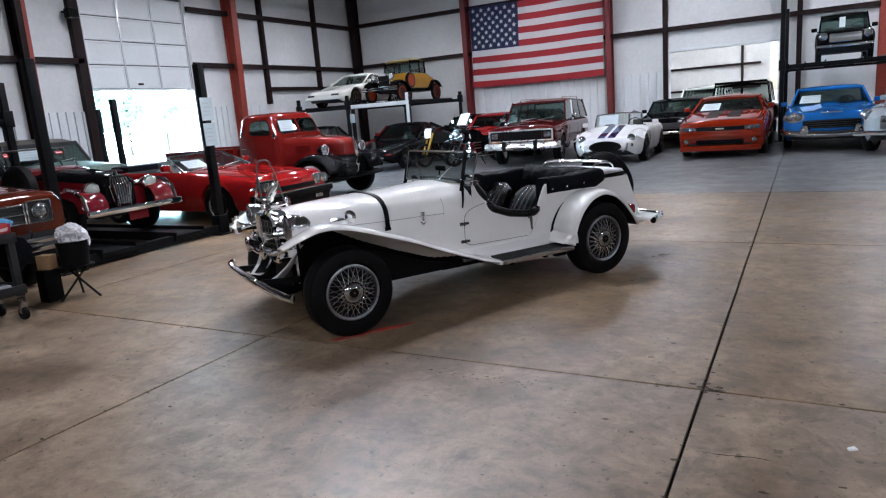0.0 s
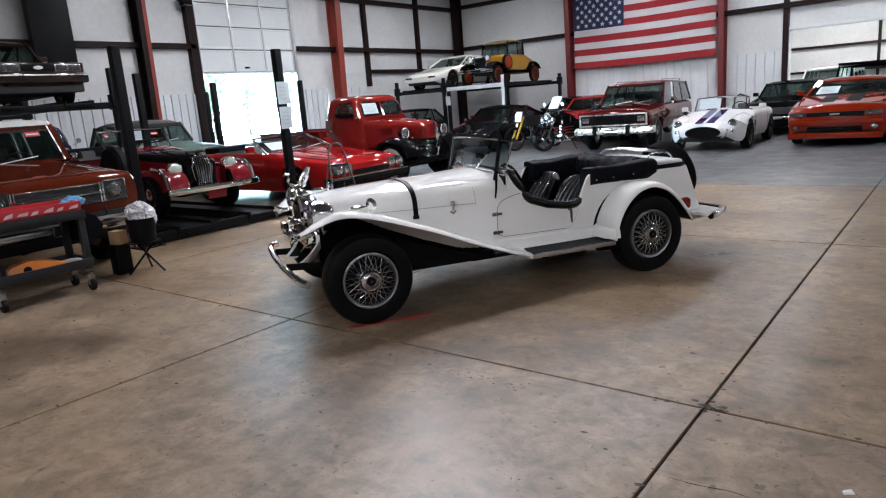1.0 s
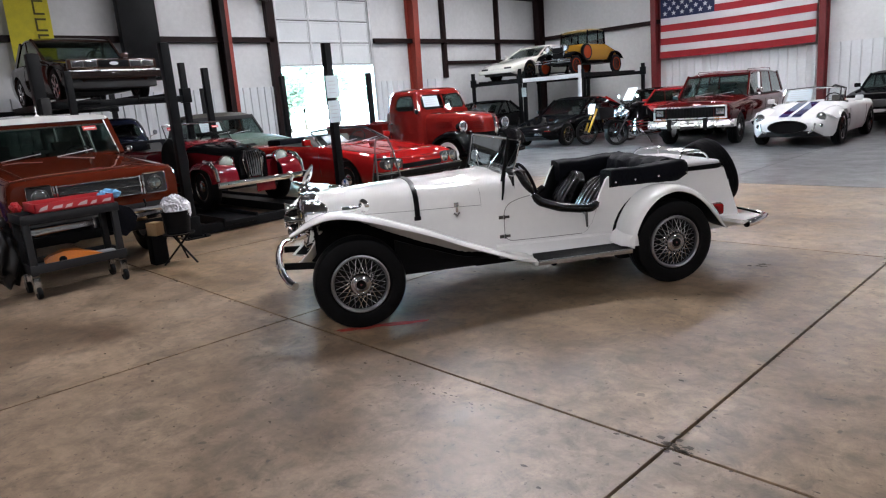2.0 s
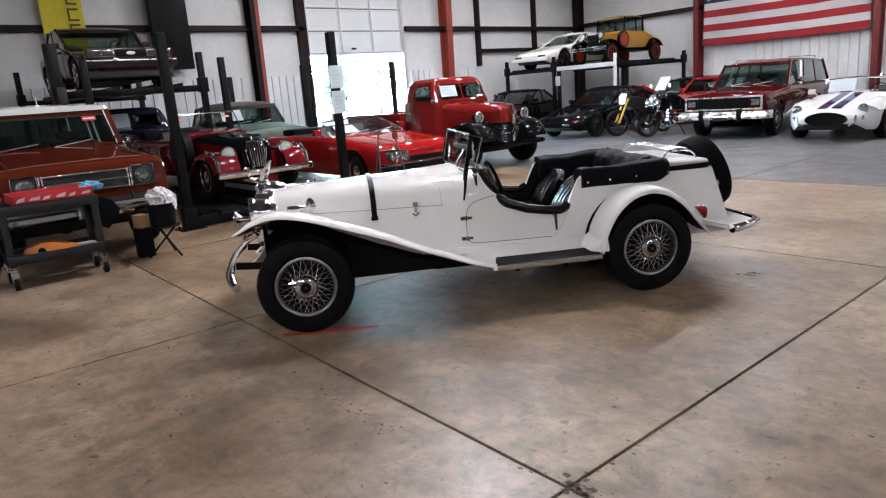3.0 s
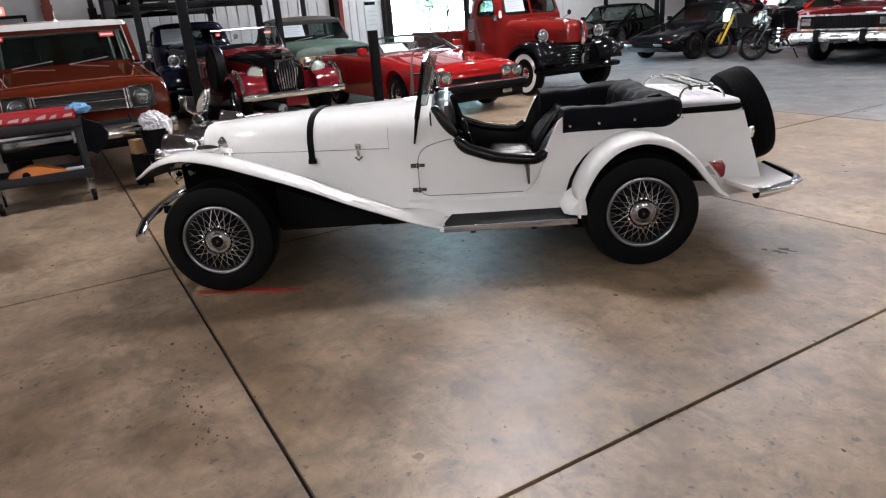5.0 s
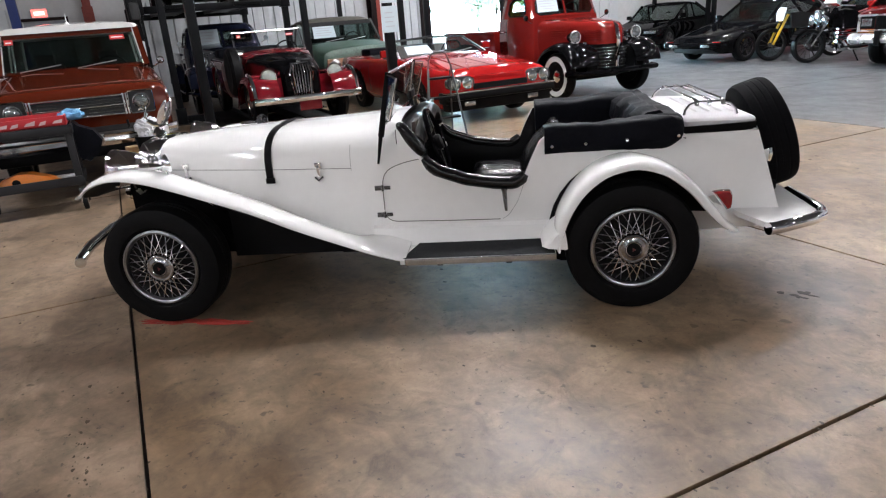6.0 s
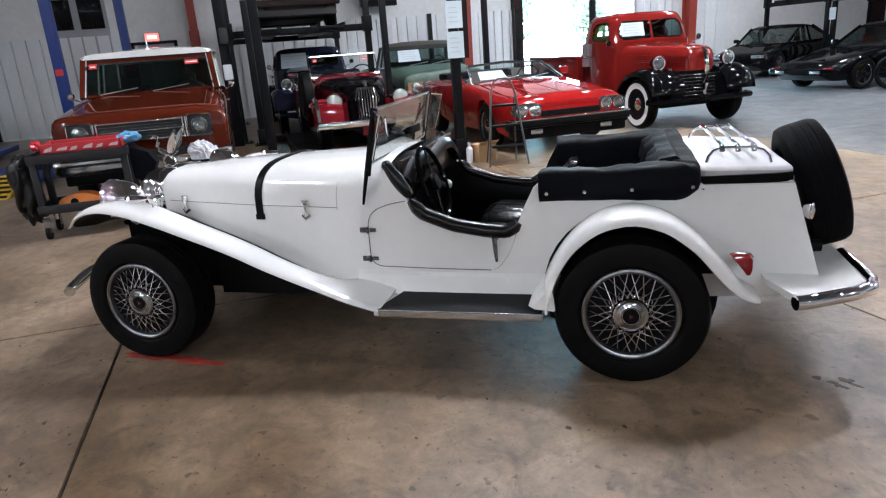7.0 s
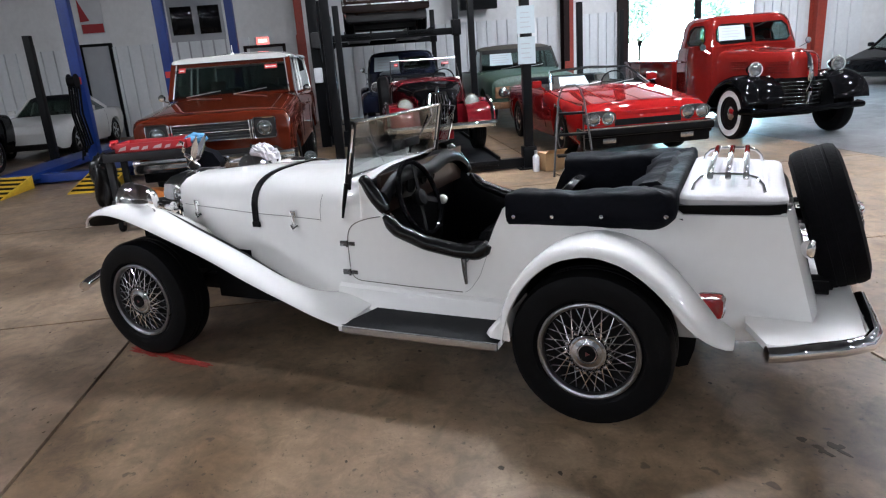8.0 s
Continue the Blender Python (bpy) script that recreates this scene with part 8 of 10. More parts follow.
# -- open maroon tourer on the low lift --
def tourer():
    M = paint("maroon", (0.12, 0.006, 0.010))
    z0 = 0.16
    ob = thing("tourer", pose(-8.0, 5.86, z0), "maroon and black open tourer with chrome grille, on a lowered lift", "car")
    bm = B()
    rings = []
    for x, w, zt in ((-0.30, 0.22, 0.80), (-0.36, 0.27, 0.84), (-0.8, 0.36, 0.90), (-1.2, 0.44, 0.94), (-1.5, 0.50, 0.96)):
        half = [(w * 0.98, 0.42), (w, 0.60), (w, zt - 0.12), (w * 0.92, zt - 0.05), (w * 0.65, zt - 0.01), (0, zt + 0.01)]
        rings.append([(x, y, z) for y, z in half] + [(x, -y, z) for y, z in reversed(half[:-1])])
    loft(bm, rings)
    part("hood", bm, GLOSS_BLACK, ob, smooth=45)
    bm = B()
    rings = []
    for x, w, zt in ((-1.49, 0.505, 0.962), (-1.6, 0.53, 0.985), (-1.8, 0.575, 1.01), (-1.98, 0.60, 1.0)):
        half = [(w * 0.98, 0.42), (w, 0.60), (w, zt - 0.14), (w * 0.94, zt - 0.06), (w * 0.68, zt - 0.01), (0, zt + 0.01)]
        rings.append([(x, y, z) for y, z in half] + [(x, -y, z) for y, z in reversed(half[:-1])])
    loft(bm, rings)
    part("cowl", bm, M, ob, "maroon cowl ahead of the windscreen", smooth=45)
    for s in (1, -1):
        bm = B()
        loft(bm, [[(-0.34, s * 0.15, z), (-0.36, s * 0.30, z + 0.01), (-0.42, s * 0.47, z + 0.01), (-0.52, s * 0.47, z), (-0.5, s * 0.15, z)] for z in (0.36, 0.5, 0.6, 0.66)])
        part("fender_apron", bm, M, ob, "maroon panel between grille and fender", smooth=50)
    for s in (1, -1):
        bm = B()
        loft(bm, [[(x, s * (w + 0.004), z) for z in (0.42, 0.6, 0.76 + d)] for x, w, d in ((-0.36, 0.27, 0.0), (-0.8, 0.36, 0.04), (-1.2, 0.44, 0.08), (-1.49, 0.50, 0.09))], closed=False)
        thicken(bm, 0.006)
        part("hood_side", bm, M, ob)
    bm = B()
    loft(bm, [[(-0.27, -0.117, 0.42), (-0.27, -0.148, 0.72), (-0.30, -0.117, 0.82), (-0.30, 0.117, 0.82), (-0.27, 0.148, 0.72), (-0.27, 0.117, 0.42)], [(-0.36, -0.133, 0.42), (-0.36, -0.164, 0.74), (-0.36, -0.125, 0.85), (-0.36, 0.125, 0.85), (-0.36, 0.164, 0.74), (-0.36, 0.133, 0.42)]])
    g = part("grille", bm, BLACK, ob, "upright chrome-barred grille")
    for k in range(7):
        y = -0.117 + 0.039 * k
        bm = B()
        tube(bm, [(-0.25, y * 0.85, 0.44), (-0.255, y, 0.72), (-0.29, y * 0.85, 0.82)], 0.011, 6)
        part("grille_bar", bm, CHROME, g)
    bm = B()
    tube(bm, [(-0.28, -0.125, 0.42), (-0.28, -0.156, 0.72), (-0.31, -0.109, 0.84), (-0.32, 0.109, 0.84), (-0.28, 0.156, 0.72), (-0.28, 0.125, 0.42)], 0.014, 6)
    part("grille_frame", bm, CHROME, g)
    bm = B()
    tube(bm, [(-0.34, 0, 0.85), (-0.36, 0, 0.91)], 0.03, 8)
    loft(bm, [[(-0.33, y, 0.90), (-0.44, y * 1.2, 0.93), (-0.44, y * 1.2, 0.92)] for y in (-0.12, 0.12)])
    part("mascot", bm, CHROME, ob)
    arch_fender(ob, [(-0.10, 0.42), (-0.11, 0.52), (-0.18, 0.62), (-0.42, 0.68), (-0.75, 0.66), (-1.0, 0.54), (-1.15, 0.36), (-1.25, 0.27)], 0.36, 0.75, M, 0.06, "front_fender", label="maroon front fender with chrome guard")
    for s in (1, -1):
        bm = B()
        tube(bm, [(-0.06, s * 0.69, 0.46), (-0.10, s * 0.69, 0.62), (-0.24, s * 0.69, 0.715), (-0.42, s * 0.69, 0.74)], 0.028, 8)
        part("fender_guard", bm, CHROME, ob)
        round_lamp(ob, -0.24, s * 0.45, 0.70, 0.096, lens=CLEAR_LENS)
        bm = B()
        lathe(bm, [(0.02, -0.22), (0.07, -0.14), (0.095, -0.05), (0.095, -0.02)], pose(-0.27, s * 0.45, 0.70), 16)
        part("headlamp_pod", bm, M, ob)
        block("marker_lamp", ob, (-0.2, s * 0.50, 0.50), (-0.1, s * 0.57, 0.56), AMBER, 0.01)
    b = block("front_bumper", ob, (-0.02, -0.73, 0.37), (0.05, 0.73, 0.46), CHROME, 0.03, "wide chrome bumper bar")
    block("front_valance", b, (0.0, -0.15, 0.25), (0.02, 0.15, 0.37), M, 0.008)
    sh = Shell(2.75, 0.68, [(0, 0.92), (-2.75, 0.9)], [(0, 0.90), (-1.2, 0.86), (-2.75, 0.88)], [(0, 0.72), (-0.4, 0.9), (-1.0, 1), (-2.4, 1), (-2.75, 0.92)], 0.30, (-1.9,), 0.42, 0.7, 0.05, 0.06)
    sh.az0 = 0.36
    tub = sh.build(ob, M, (-0.2, -2.6), 0.35, "tub")
    tub.matrix_basis = pose(-1.7, 0, 0)
    bm = B()
    sheet(bm, [(-1.95, -0.52, 0.98), (-1.95, 0.52, 0.98), (-2.16, 0.5, 1.27), (-2.16, -0.5, 1.27)], 0.006)
    scr = part("windscreen", bm, GLASS, ob)
    bm = B()
    tube(bm, [(-1.95, -0.54, 0.96), (-2.17, -0.52, 1.28), (-2.17, 0.52, 1.28), (-1.95, 0.54, 0.96)], 0.014, 8)
    tube(bm, [(-1.95, -0.54, 0.97), (-1.95, 0.54, 0.97)], 0.02, 8)
    part("frame", bm, DULL_CHROME, scr, "chrome windscreen frame")
    screen_items(scr, (-1.95, 0.98), (-2.16, 1.27), 0.52, 0.5, None, True)
    seats(ob, -3.0, 0.55, (0.33, -0.33), 0.45, SHADOW_INT)
    steering(ob, -2.35, 0.33, 0.95)
    bm = B()
    box(bm, (-3.95, 0, 0.95), (0.5, 1.1, 0.16), 0.06)
    part("folded_hood", bm, FABRIC, ob, "folded black hood")
    for s in (-1,):
        bm = B()
        lathe(bm, [(0.3, -0.08), (0.345, -0.05), (0.345, 0.05), (0.3, 0.09), (0.15, 0.07), (0.001, 0.08)], pose(-1.45, s * 0.68, 0.74, 0, 0, 90 * s), 24)
        part("side_spare", bm, RUBBER, ob, "spare wheel beside the cowl")
    four_wheels(ob, (-0.72, -3.6), 0.58, 0.36, 0.17, 0.21, "cap", DULL_CHROME)
    block("frame_rail", ob, (-4.3, -0.4, 0.3), (-0.3, 0.4, 0.42), BLACK, 0.02)


tourer()


# -- weathered green pickup --
def green_pickup():
    P = mat("patina_green", (0.045, 0.088, 0.066), 0.45, vary=0.7, scale=3.5, bump=0.05)
    R = mat("patina_rust", (0.22, 0.115, 0.06), 0.7, vary=0.5, scale=5)
    ob = thing("pickup_truck", pose(-12.35, 8.25, 0), "weathered green and rust 1960s pickup truck with a price sheet", "truck")
    sh = Shell(4.9, 0.93, [(0, 0.98), (-0.08, 1.03), (-1.35, 1.12), (-4.9, 1.06)], [(0, 0.94), (-1.35, 1.05), (-4.9, 1.03)], [(0, 0.93), (-0.3, 1), (-4.7, 1), (-4.9, 0.96)], [(0, 0.44), (-0.4, 0.4), (-4.9, 0.45)], (-0.85, -3.8), 0.42, 0.8, 0.04, 0.06)
    sh.az0 = 0.36
    sh.build(ob, P, (-1.4, -4.85), 0.3)
    block("cab_body", ob, (-2.75, -0.88, 0.6), (-1.38, 0.88, 1.09), P, 0.05)
    greenhouse(ob, (-1.38, 1.09), (-1.68, 1.52), (-2.55, 1.52), (-2.74, 1.09), 0.85, 0.77, SHADOW_INT, (0.66,), 0.06, mat("patina_brown", (0.05, 0.045, 0.035), 0.6, vary=0.5, scale=3), sheet_at=(-0.75, 0.25, -0.15, 0.8), glass=CAR_GLASS)
    block("bench_back", ob, (-2.68, -0.8, 0.6), (-2.5, 0.8, 1.2), SHADOW_INT, 0.05)
    block("cab_header", ob, (-1.72, -0.76, 1.44), (-1.62, 0.76, 1.53), SHADOW_INT, 0.02)
    steering(ob, -1.75, 0.33, 1.12)
    g = block("grille", ob, (-0.02, -0.82, 0.60), (0.03, 0.82, 0.82), R, 0.02, "rust-coloured grille panel")
    for z in (0.65, 0.71, 0.77):
        block("grille_bar", g, (0.026, -0.5, z - 0.012), (0.045, 0.5, z + 0.012), DULL_CHROME, 0.005)
    for s in (1, -1):
        round_lamp(ob, 0.035, s * 0.66, 0.71, 0.09, DULL_CHROME)
    block("front_bumper", ob, (0.0, -0.92, 0.40), (0.1, 0.92, 0.53), R, 0.02)
    four_wheels(ob, (-0.85, -3.8), 0.76, 0.36, 0.18, 0.2, "cap", DULL_CHROME)
    wipers(ob, -1.35, 1.12)


green_pickup()


# -- yellow vintage coupe on the back lift --
def vintage_coupe():
    Y = paint("mustard_yellow", (0.36, 0.185, 0.025), 0.35)
    O = paint("wheel_orange", (0.27, 0.04, 0.012))
    ob = thing("vintage_coupe", pose(-13.45, 20.35, 2.02, 0, 0, FRONT), "mustard yellow 1920s coupe with orange wheels on a raised lift", "car")
    ob.matrix_basis = ob.matrix_basis @ Matrix.Diagonal((0.9, 0.94, 0.88, 1))
    bm = B()
    rings = []
    for x, w, zt in ((-0.42, 0.27, 1.14), (-0.8, 0.31, 1.17), (-1.25, 0.40, 1.20), (-1.4, 0.52, 1.22)):
        half = [(w, 0.66), (w, 0.95), (w, zt - 0.1), (w * 0.85, zt - 0.03), (0, zt)]
        rings.append([(x, y, z) for y, z in half] + [(x, -y, z) for y, z in reversed(half[:-1])])
    loft(bm, rings)
    part("hood", bm, Y, ob)
    bm = B()
    span(bm, (-0.42, -0.29, 0.62), (-0.36, 0.29, 1.18), 0.03)
    r = part("radiator_shell", bm, CHROME, ob)
    block("core", r, (-0.36, -0.24, 0.66), (-0.35, 0.24, 1.08), BLACK, 0.004)
    sh = Shell(2.3, 0.68, [(0, 1.2), (-2.3, 1.0)], [(0, 1.16), (-1.3, 1.16), (-2.3, 0.9)], [(0, 0.78), (-0.2, 0.95), (-1.4, 1), (-2.3, 0.8)], 0.55, (), 0.1, 0.8, 0.05, 0.08)
    b = sh.build(ob, Y, (-0.1, -1.2), 0.3)
    b.matrix_basis = pose(-1.38, 0, 0)
    greenhouse(ob, (-1.42, 1.18), (-1.50, 1.70), (-2.62, 1.70), (-2.64, 1.16), 0.60, 0.58, GLOSS_BLACK, (0.62,), 0.05, mat("tan_roof_fabric", (0.20, 0.135, 0.045), 0.7))
    for s in (1, -1):
        bm = B()
        lathe(bm, [(0.001, -0.12), (0.08, -0.1), (0.12, 0.0), (0.12, 0.02), (0.1, 0.03)], pose(-0.30, s * 0.40, 1.05), 18)
        lp = part("headlamp", bm, CHROME, ob)
        bm = B()
        lathe(bm, [(0.115, 0.015), (0.06, 0.035), (0.001, 0.04)], pose(-0.30, s * 0.40, 1.05), 18)
        part("lens", bm, PAPER, lp)
    bm = B()
    tube(bm, [(-0.34, -0.62, 0.80), (-0.30, -0.40, 0.93), (-0.30, 0, 0.84), (-0.30, 0.40, 0.93), (-0.34, 0.62, 0.80)], 0.018, 6)
    part("lamp_bar", bm, CHROME, ob)
    arch_fender(ob, [(-0.05, 0.62), (-0.15, 0.78), (-0.4, 0.85), (-0.65, 0.80), (-0.9, 0.6), (-1.15, 0.42)], 0.42, 0.80, GLOSS_BLACK, 0.04, "front_fender")
    arch_fender(ob, [(-2.75, 0.42), (-2.85, 0.66), (-3.05, 0.83), (-3.3, 0.86), (-3.55, 0.76), (-3.75, 0.55)], 0.5, 0.80, GLOSS_BLACK, 0.04, "rear_fender")
    for s in (1, -1):
        block("running_board", ob, (-2.8, s * 0.55, 0.40), (-1.1, s * 0.80, 0.44), GLOSS_BLACK, 0.01)
    for z in (0.50, 0.58):
        bm = B()
        tube(bm, [(0.0, -0.78, z), (0.10, -0.4, z), (0.12, 0, z), (0.10, 0.4, z), (0.0, 0.78, z)], 0.03, 8)
        part("bumper_bar", bm, CHROME, ob, "chrome double-bar bumper")
    bm = B()
    lathe(bm, [(0.25, -0.06), (0.31, -0.055), (0.33, 0.0), (0.31, 0.055), (0.25, 0.06), (0.23, 0.0)], pose(-1.2, 0.70, 0.85, 0, 0, 90), 26)
    sp = part("side_spare", bm, RUBBER, ob)
    bm = B()
    lathe(bm, [(0.26, 0.0), (0.25, 0.055), (0.1, 0.06), (0.001, 0.07)], pose(-1.2, 0.70, 0.85, 0, 0, 90), 20)
    part("spare_rim", bm, O, sp)
    for x in (-0.45, -3.28):
        for s in (1, -1):
            wheel(ob, x, s * 0.70, 0.365, 0.12, 0.25, "wood", O)
    block("frame_rail", ob, (-3.6, -0.4, 0.42), (-0.2, 0.4, 0.55), BLACK, 0.02)


vintage_coupe()


# -- motorcycles --
def bike_wheel(parent, x, r, w, rim_mat):
    bm = B()
    m = pose(x, 0, r, 0, 0, 90)
    lathe(bm, [(r * 0.8, -w * 0.4), (r * 0.86, -w / 2), (r * 0.95, -w / 2), (r, -w * 0.2), (r, w * 0.2), (r * 0.95, w / 2), (r * 0.86, w / 2), (r * 0.8, w * 0.4), (r * 0.8, -w * 0.4)], m, 28, caps=False)
    t = part("tyre", bm, RUBBER, parent)
    bm = B()
    tube(bm, [(x + r * 0.8 * math.cos(a), 0, r + r * 0.8 * math.sin(a)) for a in np.linspace(0, 2 * math.pi, 25)[:-1]], 0.016, 6, closed=True)
    for k in range(14):
        a = 2 * math.pi * k / 14
        tube(bm, [(x, 0.03 * (-1) ** k, r), (x + r * 0.8 * math.cos(a), 0, r + r * 0.8 * math.sin(a))], 0.004, 4)
    lathe(bm, [(0.04, -0.06), (0.04, 0.06), (0.001, 0.061)], m, 12)
    part("rim", bm, rim_mat, parent)


def dirt_bike():
    Y = mat("fork_yellow", (0.60, 0.36, 0.03), 0.35, vary=0.1, coat=0.5)
    ob = thing("motorcycle", pose(-9.68, 16.68, 0, 0, 0, FRONT - 24), "tall dirt bike with yellow fork legs and white number plate", "motorcycle", "motorcycles")
    bike_wheel(ob, 0.0, 0.34, 0.10, SMOKED)
    bike_wheel(ob, -1.4, 0.32, 0.12, SMOKED)
    for s in (1, -1):
        bm = B()
        tube(bm, [(0.0, s * 0.09, 0.34), (-0.28, s * 0.09, 0.95)], 0.028, 8)
        part("fork_leg", bm, Y, ob)
    bm = B()
    tube(bm, [(-0.36, -0.38, 1.12), (-0.30, -0.2, 1.08), (-0.28, 0, 1.04), (-0.30, 0.2, 1.08), (-0.36, 0.38, 1.12)], 0.014, 6)
    part("handlebar", bm, BLACK, ob)
    bm = B()
    loft(bm, [[(-0.14, -0.13, 0.82), (-0.14, 0.13, 0.82), (-0.16, 0.165, 1.0), (-0.20, 0.13, 1.09), (-0.20, -0.13, 1.09), (-0.16, -0.165, 1.0)], [(-0.16, -0.13, 0.82), (-0.16, 0.13, 0.82), (-0.18, 0.165, 1.0), (-0.22, 0.13, 1.09), (-0.22, -0.13, 1.09), (-0.18, -0.165, 1.0)]])
    part("number_plate", bm, PAPER, ob, "white front number board")
    bm = B()
    loft(bm, [[(x, -w, z), (x, w, z), (x, w * 0.6, z + h), (x, -w * 0.6, z + h)] for x, w, z, h in ((-0.33, 0.17, 0.66, 0.32), (-0.6, 0.2, 0.68, 0.30), (-0.9, 0.14, 0.74, 0.18), (-1.5, 0.11, 0.86, 0.08))])
    part("tank_and_seat", bm, BLACK, ob, smooth=50)
    bm = B()
    span(bm, (-0.85, -0.13, 0.3), (-0.45, 0.13, 0.72), 0.05)
    part("engine", bm, DULL_CHROME, ob)
    bm = B()
    tube(bm, [(-0.3, 0, 0.9), (-0.45, 0, 0.4), (-0.85, 0, 0.32), (-1.4, 0, 0.32)], 0.03, 8)
    tube(bm, [(-0.9, 0.02, 0.8), (-1.0, 0, 0.4)], 0.03, 8)
    part("bike_frame", bm, BLACK, ob)
    bm = B()
    loft(bm, [[(x, -0.05, z), (x, 0, z + 0.02), (x, 0.05, z)] for x, z in ((0.3, 0.72), (0.1, 0.77), (-0.15, 0.78), (-0.4, 0.72))], closed=False)
    thicken(bm, 0.006)
    part("mudguard", bm, BLACK, ob)
    bm = B()
    tube(bm, [(-0.8, 0.1, 0.3), (-0.85, 0.3, 0.0)], 0.012, 6)
    part("side_stand", bm, BLACK, ob)


def cruiser():
    ob = thing("motorcycle", pose(-8.62, 16.46, 0, 0, 0, FRONT - 26), "black cruiser motorcycle with chrome front and white sheet", "motorcycle", "motorcycles")
    bike_wheel(ob, 0.0, 0.33, 0.17, SMOKED)
    bike_wheel(ob, -1.62, 0.32, 0.19, SMOKED)
    for s in (1, -1):
        bm = B()
        tube(bm, [(0.0, s * 0.11, 0.33), (-0.38, s * 0.11, 0.95)], 0.026, 8)
        part("fork_leg", bm, CHROME, ob)
        round_lamp(ob, -0.14, s * 0.24, 0.82, 0.085, name="spot_lamp")
        bm = B()
        tube(bm, [(-0.4, s * 0.3, 1.08), (-0.36, s * 0.42, 1.2)], 0.006, 5)
        lathe(bm, [(0.001, -0.015), (0.05, 0), (0.04, 0.01), (0.001, 0.012)], pose(-0.36, s * 0.42, 1.23), 12)
        part("mirror", bm, CHROME, ob)
        block("saddlebag", ob, (-1.98, s * 0.2, 0.42), (-1.35, s * 0.42, 0.78), VINYL, 0.06)
    round_lamp(ob, -0.12, 0, 0.88, 0.12, depth=0.16)
    bm = B()
    loft(bm, [[(x, y * w, z) for y, z in ((-1, z0), (-0.9, z0 + 0.10), (-0.5, z0 + 0.19), (0.5, z0 + 0.19), (0.9, z0 + 0.10), (1, z0), (0.6, z0 - 0.10), (-0.6, z0 - 0.10))] for x, w, z0 in ((-0.20, 0.14, 0.84), (-0.30, 0.19, 0.86), (-0.46, 0.17, 0.88))])
    part("nacelle", bm, GLOSS_BLACK, ob, "black headlamp nacelle", smooth=50)
    for s in (1, -1):
        bm = B()
        tube(bm, [(-0.42, s * 0.06, 0.62), (-0.36, s * 0.26, 0.58), (-0.40, s * 0.33, 0.40), (-0.52, s * 0.26, 0.24), (-0.60, s * 0.1, 0.22)], 0.016, 8)
        part("crash_bar", bm, CHROME, ob)
        block("footboard", ob, (-0.92, s * 0.22, 0.27), (-0.62, s * 0.34, 0.29), BLACK, 0.008)
        block("side_cover", ob, (-1.30, s * 0.14, 0.36), (-0.95, s * 0.22, 0.62), GLOSS_BLACK, 0.04)
    bm = B()
    tube(bm, [(-0.62, -0.42, 1.06), (-0.45, -0.3, 1.08), (-0.38, 0, 1.0), (-0.45, 0.3, 1.08), (-0.62, 0.42, 1.06)], 0.015, 6)
    part("handlebar", bm, CHROME, ob)
    bm = B()
    loft(bm, [[(-0.24 - 0.3 * f, y * w, 0.95 + 0.45 * f) for y in (-1, -0.5, 0, 0.5, 1)] for f, w in ((0, 0.24), (0.4, 0.29), (0.8, 0.27), (1.0, 0.2))], closed=False)
    thicken(bm, 0.005)
    scr = part("windshield", bm, GLASS, ob)
    bm = B()
    sheet(bm, [(-0.34, -0.21, 1.13), (-0.34, 0.21, 1.13), (-0.52, 0.21, 1.44), (-0.52, -0.21, 1.44)], 0.003)
    part("price_sheet", bm, PAPER, scr, "white printed sheet")
    bm = B()
    loft(bm, [[(x, -w, z), (x, -w * 0.6, z + h), (x, w * 0.6, z + h), (x, w, z)] for x, w, z, h in ((-0.38, 0.16, 0.66, 0.30), (-0.6, 0.25, 0.64, 0.36), (-0.85, 0.23, 0.62, 0.32), (-1.0, 0.22, 0.6, 0.2), (-1.35, 0.24, 0.58, 0.2), (-1.75, 0.16, 0.62, 0.22))])
    part("tank_and_seat", bm, GLOSS_BLACK, ob, smooth=50)
    bm = B()
    for k in range(4):
        span(bm, (-0.92, -0.16, 0.36 + 0.08 * k), (-0.5, 0.16, 0.41 + 0.08 * k), 0.015)
    span(bm, (-0.98, -0.2, 0.2), (-0.48, 0.2, 0.4), 0.05)
    part("engine", bm, CHROME, ob)
    bm = B()
    tube(bm, [(-0.6, 0.2, 0.4), (-0.7, 0.24, 0.24), (-1.9, 0.26, 0.28)], 0.04, 8)
    part("exhaust", bm, CHROME, ob)
    for x0, r in ((0.0, 0.37), (-1.62, 0.37)):
        bm = B()
        loft(bm, [[(x0 + r * math.cos(a), y, 0.33 + r * math.sin(a)) for y in (-0.1, -0.05, 0.05, 0.1)] for a in np.linspace(0.35, 2.6, 12)], closed=False)
        thicken(bm, 0.006)
        part("mudguard", bm, GLOSS_BLACK, ob)
    bm = B()
    tube(bm, [(-0.8, 0.12, 0.3), (-0.85, 0.34, 0.0)], 0.014, 6)
    tube(bm, [(-0.4, 0, 0.95), (-0.55, 0, 0.3), (-1.62, 0, 0.32)], 0.03, 8)
    part("bike_frame", bm, BLACK, ob)


dirt_bike()
cruiser()

# ---- lifts ----


